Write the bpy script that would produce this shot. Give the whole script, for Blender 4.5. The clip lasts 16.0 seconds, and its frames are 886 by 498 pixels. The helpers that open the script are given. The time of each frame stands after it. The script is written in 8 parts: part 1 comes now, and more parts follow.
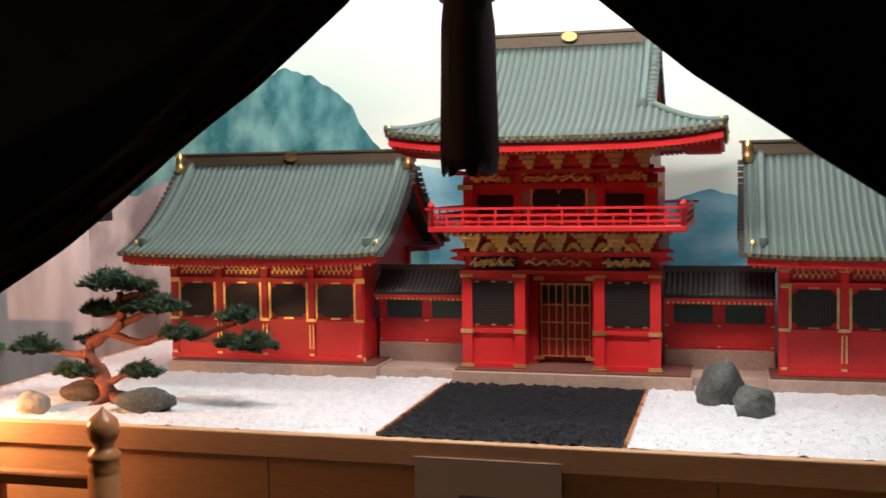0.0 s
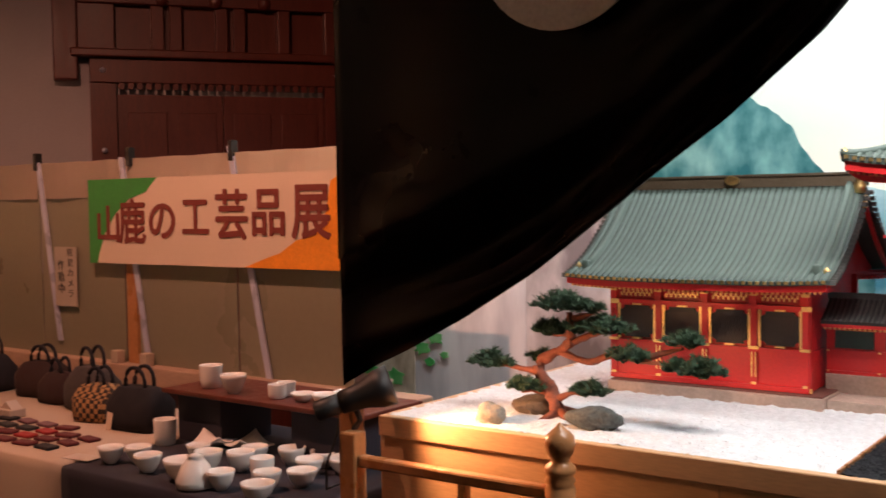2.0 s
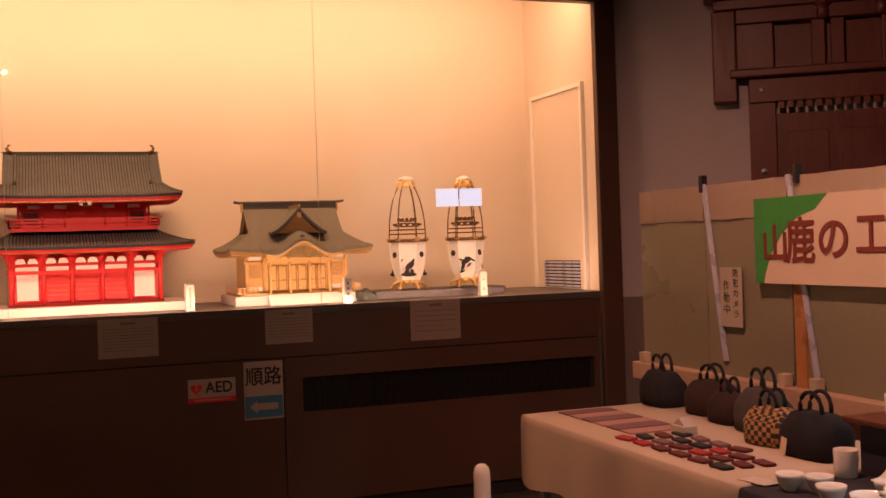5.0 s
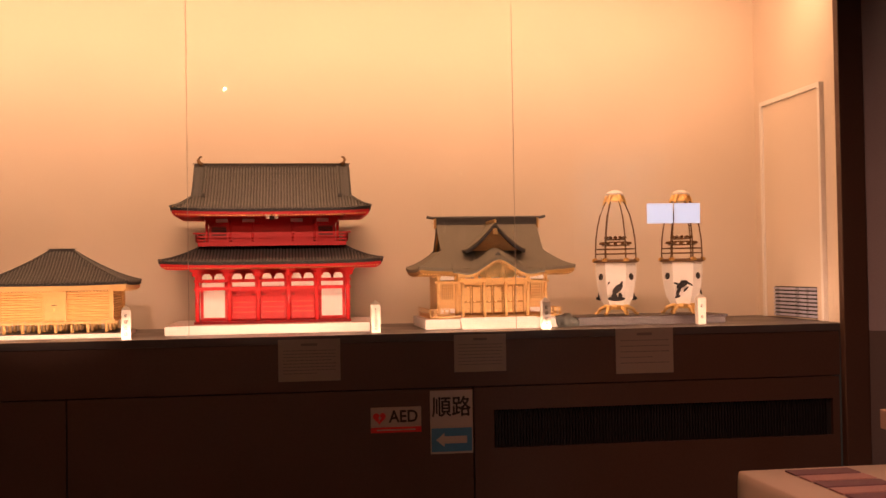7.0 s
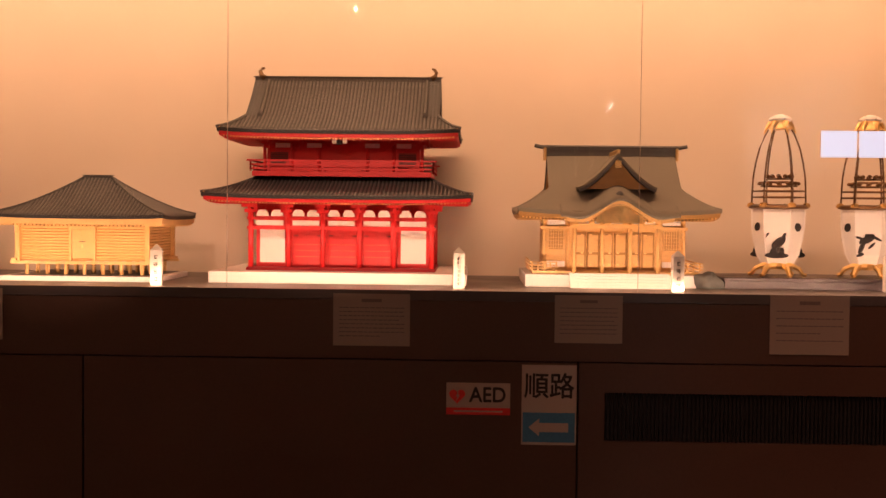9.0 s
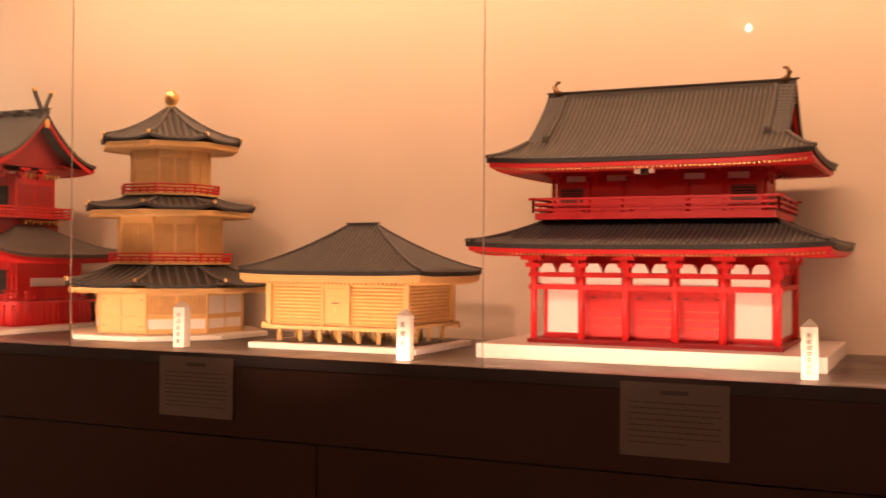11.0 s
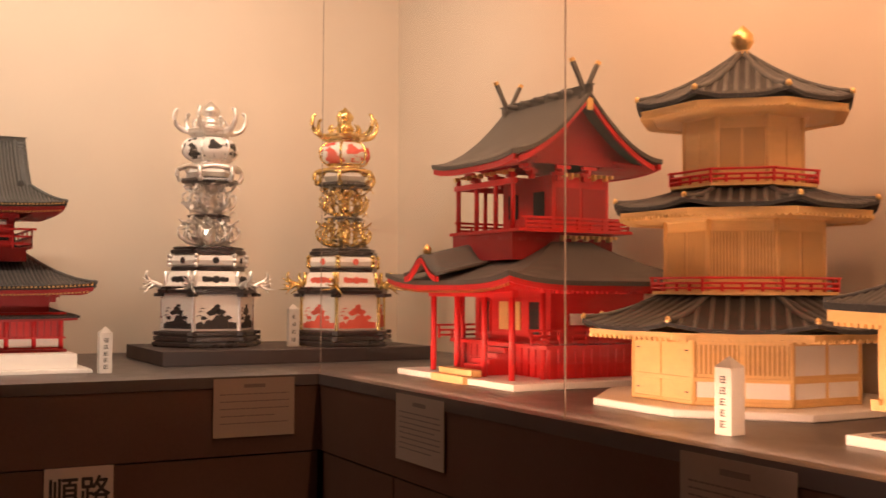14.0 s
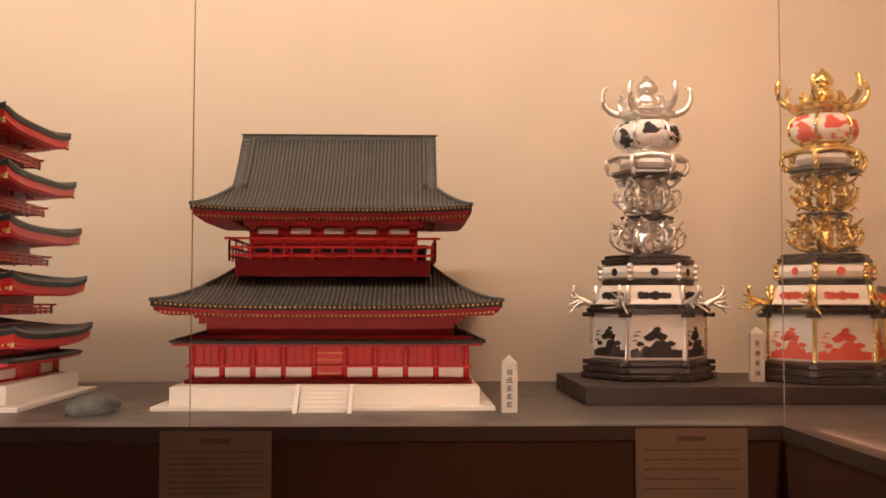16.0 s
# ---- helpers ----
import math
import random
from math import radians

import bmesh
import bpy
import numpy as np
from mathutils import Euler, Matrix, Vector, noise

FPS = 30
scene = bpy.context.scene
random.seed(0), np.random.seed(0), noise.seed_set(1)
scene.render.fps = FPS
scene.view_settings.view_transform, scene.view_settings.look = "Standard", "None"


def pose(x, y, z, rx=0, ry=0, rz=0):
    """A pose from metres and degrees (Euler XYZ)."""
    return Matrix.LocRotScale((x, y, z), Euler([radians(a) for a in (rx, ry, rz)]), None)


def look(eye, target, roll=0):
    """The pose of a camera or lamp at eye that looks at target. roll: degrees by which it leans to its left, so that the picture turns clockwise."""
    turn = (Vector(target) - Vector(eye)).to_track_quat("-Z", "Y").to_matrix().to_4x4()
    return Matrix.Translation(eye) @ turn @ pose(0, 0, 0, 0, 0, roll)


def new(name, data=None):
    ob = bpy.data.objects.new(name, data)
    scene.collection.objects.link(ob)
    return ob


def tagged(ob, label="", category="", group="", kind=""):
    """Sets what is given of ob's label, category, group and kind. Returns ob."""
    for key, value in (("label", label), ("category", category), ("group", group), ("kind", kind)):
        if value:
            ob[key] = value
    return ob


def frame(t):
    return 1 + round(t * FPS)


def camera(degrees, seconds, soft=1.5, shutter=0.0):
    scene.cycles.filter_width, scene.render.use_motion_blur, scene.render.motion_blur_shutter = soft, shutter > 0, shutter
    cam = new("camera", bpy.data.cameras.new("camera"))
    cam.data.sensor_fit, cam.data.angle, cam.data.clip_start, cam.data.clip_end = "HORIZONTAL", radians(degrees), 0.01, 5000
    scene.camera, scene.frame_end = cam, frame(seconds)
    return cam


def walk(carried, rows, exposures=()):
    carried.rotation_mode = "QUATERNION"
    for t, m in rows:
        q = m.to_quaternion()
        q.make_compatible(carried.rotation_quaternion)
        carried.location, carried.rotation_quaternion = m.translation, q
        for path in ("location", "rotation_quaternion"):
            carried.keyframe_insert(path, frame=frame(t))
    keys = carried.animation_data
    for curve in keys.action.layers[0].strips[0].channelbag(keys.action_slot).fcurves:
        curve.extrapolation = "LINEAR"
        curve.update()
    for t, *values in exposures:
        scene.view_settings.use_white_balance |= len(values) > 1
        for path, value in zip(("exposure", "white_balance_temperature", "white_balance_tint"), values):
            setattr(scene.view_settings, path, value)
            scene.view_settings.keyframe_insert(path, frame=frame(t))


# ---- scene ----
cam = camera(45.1, 16.0, soft=1.5, shutter=0.2)
PATH = [
    (0, (3.215, -5.684, 1.394), (5.141, -5.161, 1.268), -0.9),
    (0.5, (3.207, -5.667, 1.393), (5.086, -4.994, 1.27), -0.8),
    (1, (3.191, -5.644, 1.405), (5.029, -4.866, 1.278), -0.6),
    (1.5, (3.161, -5.628, 1.413), (4.908, -4.66, 1.302), -0.8),
    (2, (3.138, -5.596, 1.419), (4.751, -4.416, 1.333), -0.9),
    (2.5, (3.137, -5.567, 1.407), (4.577, -4.18, 1.352), -0.7),
    (3, (3.147, -5.553, 1.389), (4.413, -4.004, 1.357), -0.6),
    (3.5, (3.138, -5.551, 1.394), (4.262, -3.897, 1.366), -0.9),
    (4, (3.127, -5.547, 1.395), (4.097, -3.798, 1.369), -0.6),
    (4.5, (3.133, -5.521, 1.401), (3.938, -3.69, 1.382), -1.6),
    (5, (3.138, -5.447, 1.39), (3.832, -3.571, 1.384), -1.9),
    (5.2, (3.156, -5.415, 1.397), (3.818, -3.528, 1.393), -1.9),
    (7.3, (3.43, -4.85, 1.386), (3.695, -2.865, 1.434), -0.8),
    (7.5, (3.44, -4.765, 1.38), (3.708, -2.782, 1.434), -0.6),
    (8, (3.557, -4.523, 1.379), (3.667, -2.528, 1.319), 0.1),
    (8.2, (3.61, -4.41, 1.378), (3.675, -2.413, 1.307), 0.3),
    (10.3, (4.123, -3.125, 1.395), (3.690, -1.173, 1.38), 1.2),
    (10.5, (4.123, -3.012, 1.387), (3.583, -1.087, 1.388), 1.4),
    (11, (4.105, -2.76, 1.397), (3.266, -0.945, 1.42), 0.4),
    (11.5, (4.109, -2.437, 1.38), (2.93, -0.821, 1.42), 0.5),
    (12, (3.999, -2.164, 1.365), (2.669, -0.67, 1.412), 0.7),
    (12.5, (3.852, -1.932, 1.375), (2.414, -0.544, 1.455), -0.0),
    (13, (3.738, -1.674, 1.377), (2.164, -0.443, 1.475), -0.1),
    (13.5, (3.581, -1.504, 1.366), (1.914, -0.402, 1.454), 0.1),
    (14, (3.39, -1.368, 1.387), (1.634, -0.414, 1.463), 0.3),
    (14.5, (3.193, -1.194, 1.391), (1.294, -0.571, 1.467), 1.1),
    (15, (3.033, -1.067, 1.391), (1.069, -0.697, 1.469), -0.1),
    (15.5, (2.809, -0.991, 1.384), (0.823, -0.778, 1.474), -0.4),
    (16, (2.61, -0.923, 1.403), (0.614, -0.858, 1.501), 0.1),
]
EXPO = [(0, -0.12), (2, 0.05), (3, 0.12), (5.2, 0.12), (7.4, 0.0), (8.2, 0.05), (10.3, 0.14), (12.5, 0.22), (14.2, 0.05), (16, -0.08)]
walk(cam, [(t, look(eye, target, roll)) for t, eye, target, roll in PATH], exposures=EXPO)

# ---- world and lights ----
world = bpy.data.worlds.new("world")
scene.world = world
world.use_nodes = True
world.node_tree.nodes["Background"].inputs[0].default_value = (0.9, 0.6, 0.45, 1)
world.node_tree.nodes["Background"].inputs[1].default_value = 0.02


def area_lamp(name, m, sx, sy, power, colour, spread=180):
    d = bpy.data.lights.new(name, "AREA")
    d.shape, d.size, d.size_y, d.energy, d.color, d.spread = "RECTANGLE", sx, sy, power, colour, radians(spread)
    o = new(name, d)
    o.matrix_world = m
    return o


def spot_lamp(name, eye, target, power, colour, cone, blend=0.5, size=0.03):
    d = bpy.data.lights.new(name, "SPOT")
    d.energy, d.color, d.spot_size, d.spot_blend, d.shadow_soft_size = power, colour, radians(cone), blend, size
    o = new(name, d)
    o.matrix_world = look(eye, target)
    return o


WARM = (1.0, 0.515, 0.285)
# tubes along the ceilings of the two show cases, behind their valances, turned to the back walls
area_lamp("case_tube", look((3.1, 0.14, 2.97), (3.1, 0.94, 2.2)), 5.8, 0.12, 72, WARM)
area_lamp("case_tube", look((-0.2, -1.9, 2.97), (-1.0, -1.9, 2.2)), 4.6, 0.12, 56, (1.0, 0.745, 0.56))
# foot tubes behind the front edges of the shelves
area_lamp("foot_tube", look((3.05, 0.03, 1.112), (3.05, 0.60, 1.62)), 5.9, 0.014, 21, (1.0, 0.55, 0.35))
area_lamp("foot_tube", look((-0.03, -2.2, 1.112), (-0.60, -2.2, 1.62)), 4.3, 0.014, 7, (1.0, 0.73, 0.56))
# track spots on the hall ceiling, aimed at the models
for sx, tx, tz, pw in ((0.9, 0.5, 1.45, 62), (1.8, 1.4, 1.5, 70), (2.5, 2.33, 1.3, 108), (3.2, 3.33, 1.42, 255), (4.2, 4.42, 1.40, 38), (5.1, 5.25, 1.6, 22)):
    spot_lamp("track_spot", (sx, -2.5, 2.95), (tx, 0.4, tz), pw, (1.0, 0.54, 0.37), 19, 0.6)
for sx, sy, tx, ty, tz, pw in ((1.2, -0.9, -0.8, -0.1, 1.68, 20), (1.1, -1.5, -0.9, -1.15, 1.6, 20), (1.1, -2.4, -0.7, -2.3, 1.65, 17)):
    spot_lamp("track_spot", (sx, sy, 2.95), (tx, ty, tz), pw, (1.0, 0.745, 0.56), 22, 0.6)
# lamps over the stage, behind the curtain
area_lamp("stage_tube", look((5.0, -5.34, 2.30), (5.66, -5.32, 1.1)), 0.95, 0.15, 31, (1.0, 0.93, 0.91))
# unseen fill, added to brighten the painted sky
area_lamp("backdrop_fill", look((5.95, -4.75, 2.5), (6.3, -4.75, 1.5)), 3.5, 0.12, 25, (0.95, 0.98, 1.0), 140)
spot_lamp("clip_spot", (4.965, -4.14, 1.03), (5.10, -4.33, 0.88), 13, (1.0, 0.46, 0.22), 110)
# dim warm downlights of the hall
spot_lamp("hall_light", (4.4, -3.0, 3.2), (6.0, -2.6, 1.2), 195, (1.0, 0.44, 0.29), 118, 0.8, 0.014)
spot_lamp("hall_light", (2.8, -5.6, 3.2), (2.9, -0.2, 0.7), 105, (1.0, 0.36, 0.20), 76, 0.8, 0.014)


# ---- materials ----
def mat(name, colour, rough=0.6, metal=0.0, var=0.15, scale=12.0, bump=0.15, fine=120.0, stretch=(1, 1, 1), random_piece=0.0):
    """A surface with broad stains, fine grain and relief."""
    m = bpy.data.materials.new(name)
    m.use_nodes = True
    nt = m.node_tree
    n, l = nt.nodes, nt.links
    p = n["Principled BSDF"]
    tc = n.new("ShaderNodeTexCoord")
    mp = n.new("ShaderNodeMapping")
    mp.inputs["Scale"].default_value = stretch
    l.new(tc.outputs["Object"], mp.inputs[0])
    a = n.new("ShaderNodeTexNoise")
    a.inputs["Scale"].default_value, a.inputs["Detail"].default_value = scale, 5
    b = n.new("ShaderNodeTexNoise")
    b.inputs["Scale"].default_value, b.inputs["Detail"].default_value = fine, 3
    l.new(mp.outputs[0], a.inputs["Vector"])
    l.new(mp.outputs[0], b.inputs["Vector"])
    s = n.new("ShaderNodeMath")
    s.operation = "ADD"
    l.new(a.outputs[0], s.inputs[0])
    l.new(b.outputs[0], s.inputs[1])
    last = s.outputs[0]
    if random_piece:
        oi = n.new("ShaderNodeObjectInfo")
        k = n.new("ShaderNodeMath")
        k.operation, k.inputs[1].default_value = "MULTIPLY_ADD", random_piece
        l.new(oi.outputs["Random"], k.inputs[0])
        l.new(last, k.inputs[2])
        last = k.outputs[0]
    r = n.new("ShaderNodeMapRange")
    r.inputs[1].default_value, r.inputs[2].default_value = 0.6, 1.4 + random_piece
    r.inputs[3].default_value, r.inputs[4].default_value = 1 - var, 1 + var
    l.new(last, r.inputs[0])
    v = n.new("ShaderNodeVectorMath")
    v.operation = "SCALE"
    v.inputs[0].default_value = colour
    l.new(r.outputs[0], v.inputs["Scale"])
    l.new(v.outputs[0], p.inputs["Base Color"])
    p.inputs["Metallic"].default_value = metal
    rr = n.new("ShaderNodeMapRange")
    rr.inputs[1].default_value, rr.inputs[2].default_value = 0.3, 0.7
    rr.inputs[3].default_value, rr.inputs[4].default_value = max(0.03, rough - 0.08), min(1, rough + 0.08)
    l.new(a.outputs[0], rr.inputs[0])
    l.new(rr.outputs[0], p.inputs["Roughness"])
    if bump:
        bp = n.new("ShaderNodeBump")
        bp.inputs["Strength"].default_value, bp.inputs["Distance"].default_value = bump, 0.002
        l.new(b.outputs[0], bp.inputs["Height"])
        l.new(bp.outputs[0], p.inputs["Normal"])
    return m


M_case_wall = mat("cream_wallcloth", (0.70, 0.61, 0.50), 0.85, var=0.06, scale=2.5, fine=260)
M_case_base = mat("brown_grey_laminate", (0.086, 0.043, 0.027), 0.5, var=0.12, scale=3, fine=80, bump=0.05)
M_shelf = mat("grey_shelf_cloth", (0.085, 0.072, 0.068), 0.4, var=0.1, scale=5, fine=300)
M_dark = mat("dark_recess", (0.012, 0.011, 0.01), 0.8)
M_floor = mat("dark_carpet", (0.035, 0.026, 0.022), 0.95, var=0.3, scale=20, fine=400, bump=0.5)
M_ceiling = mat("brown_ceiling", (0.10, 0.075, 0.06), 0.9)
M_wall = mat("grey_mauve_plaster", (0.40, 0.36, 0.38), 0.9, var=0.08, scale=3, fine=150, bump=0.2)
M_wains = mat("wainscot_paint", (0.14, 0.11, 0.10), 0.6, var=0.1, scale=4)
M_wood_dark = mat("mahogany", (0.098, 0.019, 0.011), 0.42, var=0.35, scale=9, fine=60, stretch=(4, 4, 0.5), bump=0.1)
M_wood_light = mat("pale_cypress", (0.60, 0.365, 0.195), 0.45, var=0.14, scale=6, fine=70, stretch=(3, 0.5, 3), bump=0.1)
M_wood_orange = mat("varnished_rail_wood", (0.42, 0.19, 0.075), 0.3, var=0.2, scale=10, fine=60, bump=0.05)
M_gravel = mat("white_gravel", (0.68, 0.70, 0.72), 0.9, var=0.2, scale=60, fine=260, bump=1.0)
M_black_gravel = mat("black_gravel", (0.011, 0.012, 0.015), 0.6, var=0.6, scale=120, fine=320, bump=1.0)
M_black_gravel.node_tree.nodes["Principled BSDF"].inputs["Specular IOR Level"].default_value = 0.2
M_stone_step = mat("pinkish_stone", (0.42, 0.30, 0.24), 0.8, var=0.2, scale=15, fine=120, bump=0.4)
M_red = mat("vermilion_paper", (0.60, 0.022, 0.024), 0.42, var=0.14, scale=14, fine=160, bump=0.06)
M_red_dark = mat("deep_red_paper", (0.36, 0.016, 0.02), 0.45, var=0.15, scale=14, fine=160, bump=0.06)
M_gold = mat("gold_foil", (0.90, 0.62, 0.26), 0.38, 1.0, var=0.25, scale=40, fine=200, bump=0.3)
M_silver = mat("silver_foil", (0.86, 0.84, 0.82), 0.34, 1.0, var=0.15, scale=40, fine=200, bump=0.2)
M_tile_green = mat("grey_green_roof_tile", (0.094, 0.135, 0.117), 0.6, var=0.16, scale=12, fine=90, bump=0.2, random_piece=0.3)
M_tile_dark = mat("charcoal_roof_tile", (0.092, 0.09, 0.084), 0.5, var=0.2, scale=12, fine=90, bump=0.2, random_piece=0.3)
# roof slabs: valley shade between the tile rows is put into these colours
M_slab_shade_green = mat("shaded_green_slab", (0.05, 0.07, 0.06), 0.65, var=0.2, scale=14, fine=90, bump=0.2)
M_slab_shade_dark = mat("shaded_black_slab", (0.022, 0.022, 0.021), 0.6, var=0.2, scale=14, fine=90, bump=0.2)
M_bark_roof = mat("brown_grey_bark_roof", (0.175, 0.16, 0.12), 0.75, var=0.15, scale=16, fine=200, stretch=(6, 1, 1), bump=0.3)
M_bronze_old = mat("dull_dark_bronze", (0.17, 0.10, 0.045), 0.45, 0.6, var=0.3, scale=30)
M_black = mat("black_lattice", (0.012, 0.010, 0.009), 0.5)
M_white = mat("white_board", (0.80, 0.77, 0.72), 0.6, var=0.04, scale=8, bump=0.03)
M_paper = mat("label_paper", (0.45, 0.38, 0.32), 0.75, var=0.03, scale=5, bump=0.03)
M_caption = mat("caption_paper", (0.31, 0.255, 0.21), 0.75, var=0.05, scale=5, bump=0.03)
M_ink = mat("grey_ink", (0.16, 0.13, 0.12), 0.8, bump=0)
M_ink_black = mat("black_ink", (0.02, 0.018, 0.018), 0.7, bump=0)
M_gold_wood = mat("yellow_plain_wood", (0.72, 0.47, 0.185), 0.5, var=0.12, scale=18, fine=120, stretch=(1, 1, 3), bump=0.08)
M_gold_wood2 = mat("golden_brown_wood", (0.42, 0.24, 0.07), 0.5, var=0.2, scale=18, fine=120, stretch=(1, 1, 3), bump=0.08)
M_curtain = mat("black_silk_curtain", (0.003, 0.0018, 0.003), 0.3, var=0.2, scale=4, fine=500, bump=0.06)
M_curtain.node_tree.nodes["Principled BSDF"].inputs["Specular IOR Level"].default_value = 0.07
M_cloth_white = mat("cream_tablecloth", (0.47, 0.375, 0.295), 0.85, var=0.06, scale=4, fine=300)
M_cloth_navy = mat("navy_tablecloth", (0.018, 0.017, 0.028), 0.85, var=0.2, scale=6, fine=300)
M_ceramic = mat("white_glazed_porcelain", (0.82, 0.78, 0.74), 0.18, var=0.03, scale=10, bump=0.02)
M_sheet = mat("frosted_plastic_sheet", (0.235, 0.215, 0.155), 0.32, var=0.06, scale=2, fine=40, bump=0.1)
M_alu = mat("silvery_grey_strip", (0.52, 0.55, 0.72), 0.3, 0.2, var=0.08, bump=0.05)
M_kraft = mat("cream_banner_cloth", (0.72, 0.58, 0.46), 0.85, var=0.05, scale=3, fine=250)


def glass_mat(name, gloss):
    m = bpy.data.materials.new(name)
    m.use_nodes = True
    nt = m.node_tree
    nt.nodes.clear()
    out = nt.nodes.new("ShaderNodeOutputMaterial")
    mix = nt.nodes.new("ShaderNodeMixShader")
    tr = nt.nodes.new("ShaderNodeBsdfTransparent")
    gl = nt.nodes.new("ShaderNodeBsdfGlossy")
    gl.inputs["Roughness"].default_value = 0.01
    lw = nt.nodes.new("ShaderNodeLayerWeight")
    lw.inputs["Blend"].default_value = 0.5
    pw = nt.nodes.new("ShaderNodeMath")
    pw.operation, pw.inputs[1].default_value = "POWER", 5
    nt.links.new(lw.outputs["Facing"], pw.inputs[0])
    fr = nt.nodes.new("ShaderNodeMath")
    fr.operation, fr.inputs[1].default_value, fr.inputs[2].default_value = "MULTIPLY_ADD", 0.4, gloss
    nt.links.new(pw.outputs[0], fr.inputs[0])
    nt.links.new(fr.outputs[0], mix.inputs[0])
    nt.links.new(tr.outputs[0], mix.inputs[1])
    nt.links.new(gl.outputs[0], mix.inputs[2])
    nt.links.new(mix.outputs[0], out.inputs[0])
    return m


M_glass = glass_mat("show_case_glass", 0.013)


# ---- mesh helpers ----
def box(bm, x0, x1, y0, y1, z0, z1, bevel=0.0):
    vs = [bm.verts.new((x, y, z)) for x in (x0, x1) for y in (y0, y1) for z in (z0, z1)]
    fs = [(0, 1, 3, 2), (4, 6, 7, 5), (0, 4, 5, 1), (2, 3, 7, 6), (0, 2, 6, 4), (1, 5, 7, 3)]
    made = [bm.faces.new([vs[i] for i in f]) for f in fs]
    if bevel:
        es = list({e for f in made for e in f.edges})
        bmesh.ops.bevel(bm, geom=es, offset=bevel, segments=2, affect="EDGES", profile=0.5)
    return vs


def lathe(bm, prof, seg=24, cx=0.0, cy=0.0, turn=0.0, caps=True):
    """A body turned about z from (radius, height) pairs."""
    rings = []
    for r, z in prof:
        rings.append([bm.verts.new((cx + r * math.cos(turn + 2 * math.pi * k / seg), cy + r * math.sin(turn + 2 * math.pi * k / seg), z)) for k in range(seg)])
    for a, b in zip(rings, rings[1:]):
        for k in range(seg):
            bm.faces.new((a[k], a[(k + 1) % seg], b[(k + 1) % seg], b[k]))
    if caps:
        bm.faces.new(rings[0][::-1])
        bm.faces.new(rings[-1])
    return rings


def tube(bm, pts, r, seg=8, r_end=None):
    """A round bar along points, tapering to r_end."""
    pts = [Vector(p) for p in pts]
    rings = []
    for i, p in enumerate(pts):
        d = (pts[min(i + 1, len(pts) - 1)] - pts[max(i - 1, 0)]).normalized()
        u = d.orthogonal().normalized()
        if abs(d.z) < 0.95:
            u = d.cross(Vector((0, 0, 1))).normalized()
        w = d.cross(u)
        rad = r if r_end is None else r + (r_end - r) * i / (len(pts) - 1)
        rings.append([bm.verts.new(p + rad * (math.cos(2 * math.pi * k / seg) * u + math.sin(2 * math.pi * k / seg) * w)) for k in range(seg)])
    for a, b in zip(rings, rings[1:]):
        for k in range(seg):
            bm.faces.new((a[k], a[(k + 1) % seg], b[(k + 1) % seg], b[k]))
    bm.faces.new(rings[0][::-1])
    bm.faces.new(rings[-1])


def smooth_line(pts, n=5):
    """A flowing line through the points."""
    p = [Vector(a) for a in (pts[0], *pts, pts[-1])]
    out = []
    for a, b, c, d in zip(p, p[1:], p[2:], p[3:]):
        for k in range(n):
            f = k / n
            out.append(tuple(.5 * (2 * b + (c - a) * f + (2 * a - 5 * b + 4 * c - d) * f * f + (3 * b - a - 3 * c + d) * f ** 3)))
    return out + [tuple(pts[-1])]


def sheet(bm, rows, thick, closed=False):
    """A slab over a grid of points, thickened downwards."""
    top = [[bm.verts.new(p) for p in r] for r in rows]
    low = [[bm.verts.new((p[0], p[1], p[2] - thick)) for p in r] for r in rows]
    for i in range(len(rows) - 1):
        for j in range(len(rows[0]) - 1):
            bm.faces.new((top[i][j], top[i][j + 1], top[i + 1][j + 1], top[i + 1][j]))
            bm.faces.new((low[i][j], low[i + 1][j], low[i + 1][j + 1], low[i][j + 1]))
    n, m = len(rows), len(rows[0])
    for i in range(n - 1):
        bm.faces.new((top[i][0], top[i + 1][0], low[i + 1][0], low[i][0]))
        bm.faces.new((top[i][m - 1], low[i][m - 1], low[i + 1][m - 1], top[i + 1][m - 1]))
    for j in range(m - 1):
        bm.faces.new((top[0][j], low[0][j], low[0][j + 1], top[0][j + 1]))
        bm.faces.new((top[n - 1][j], top[n - 1][j + 1], low[n - 1][j + 1], low[n - 1][j]))


def prism(bm, outline, y0, y1, axis="y"):
    """A flat outline of (x, z) pairs given depth along y (or of (y, z) along x, or (x, y) along z)."""
    def at(p, d):
        return {"y": (p[0], d, p[1]), "x": (d, p[0], p[1]), "z": (p[0], p[1], d)}[axis]
    a = [bm.verts.new(at(p, y0)) for p in outline]
    b = [bm.verts.new(at(p, y1)) for p in outline]
    bm.faces.new(a)
    bm.faces.new(b[::-1])
    for k in range(len(a)):
        bm.faces.new((a[k], b[k], b[(k + 1) % len(a)], a[(k + 1) % len(a)]))


def data_of(name, bm, material, smooth=False):
    bmesh.ops.recalc_face_normals(bm, faces=bm.faces[:])
    me = bpy.data.meshes.new(name)
    bm.to_mesh(me)
    bm.free()
    me.materials.append(material)
    if smooth:
        for f in me.polygons:
            f.use_smooth = True
    return me


def part(name, bm, material, parent=None, label="", smooth=False):
    o = new(name, data_of(name, bm, material, smooth))
    o.parent = parent
    if label:
        tagged(o, label)
    return o


def piece(name, me, parent, m):
    o = new(name, me)
    o.parent = parent
    o.matrix_basis = m
    return o


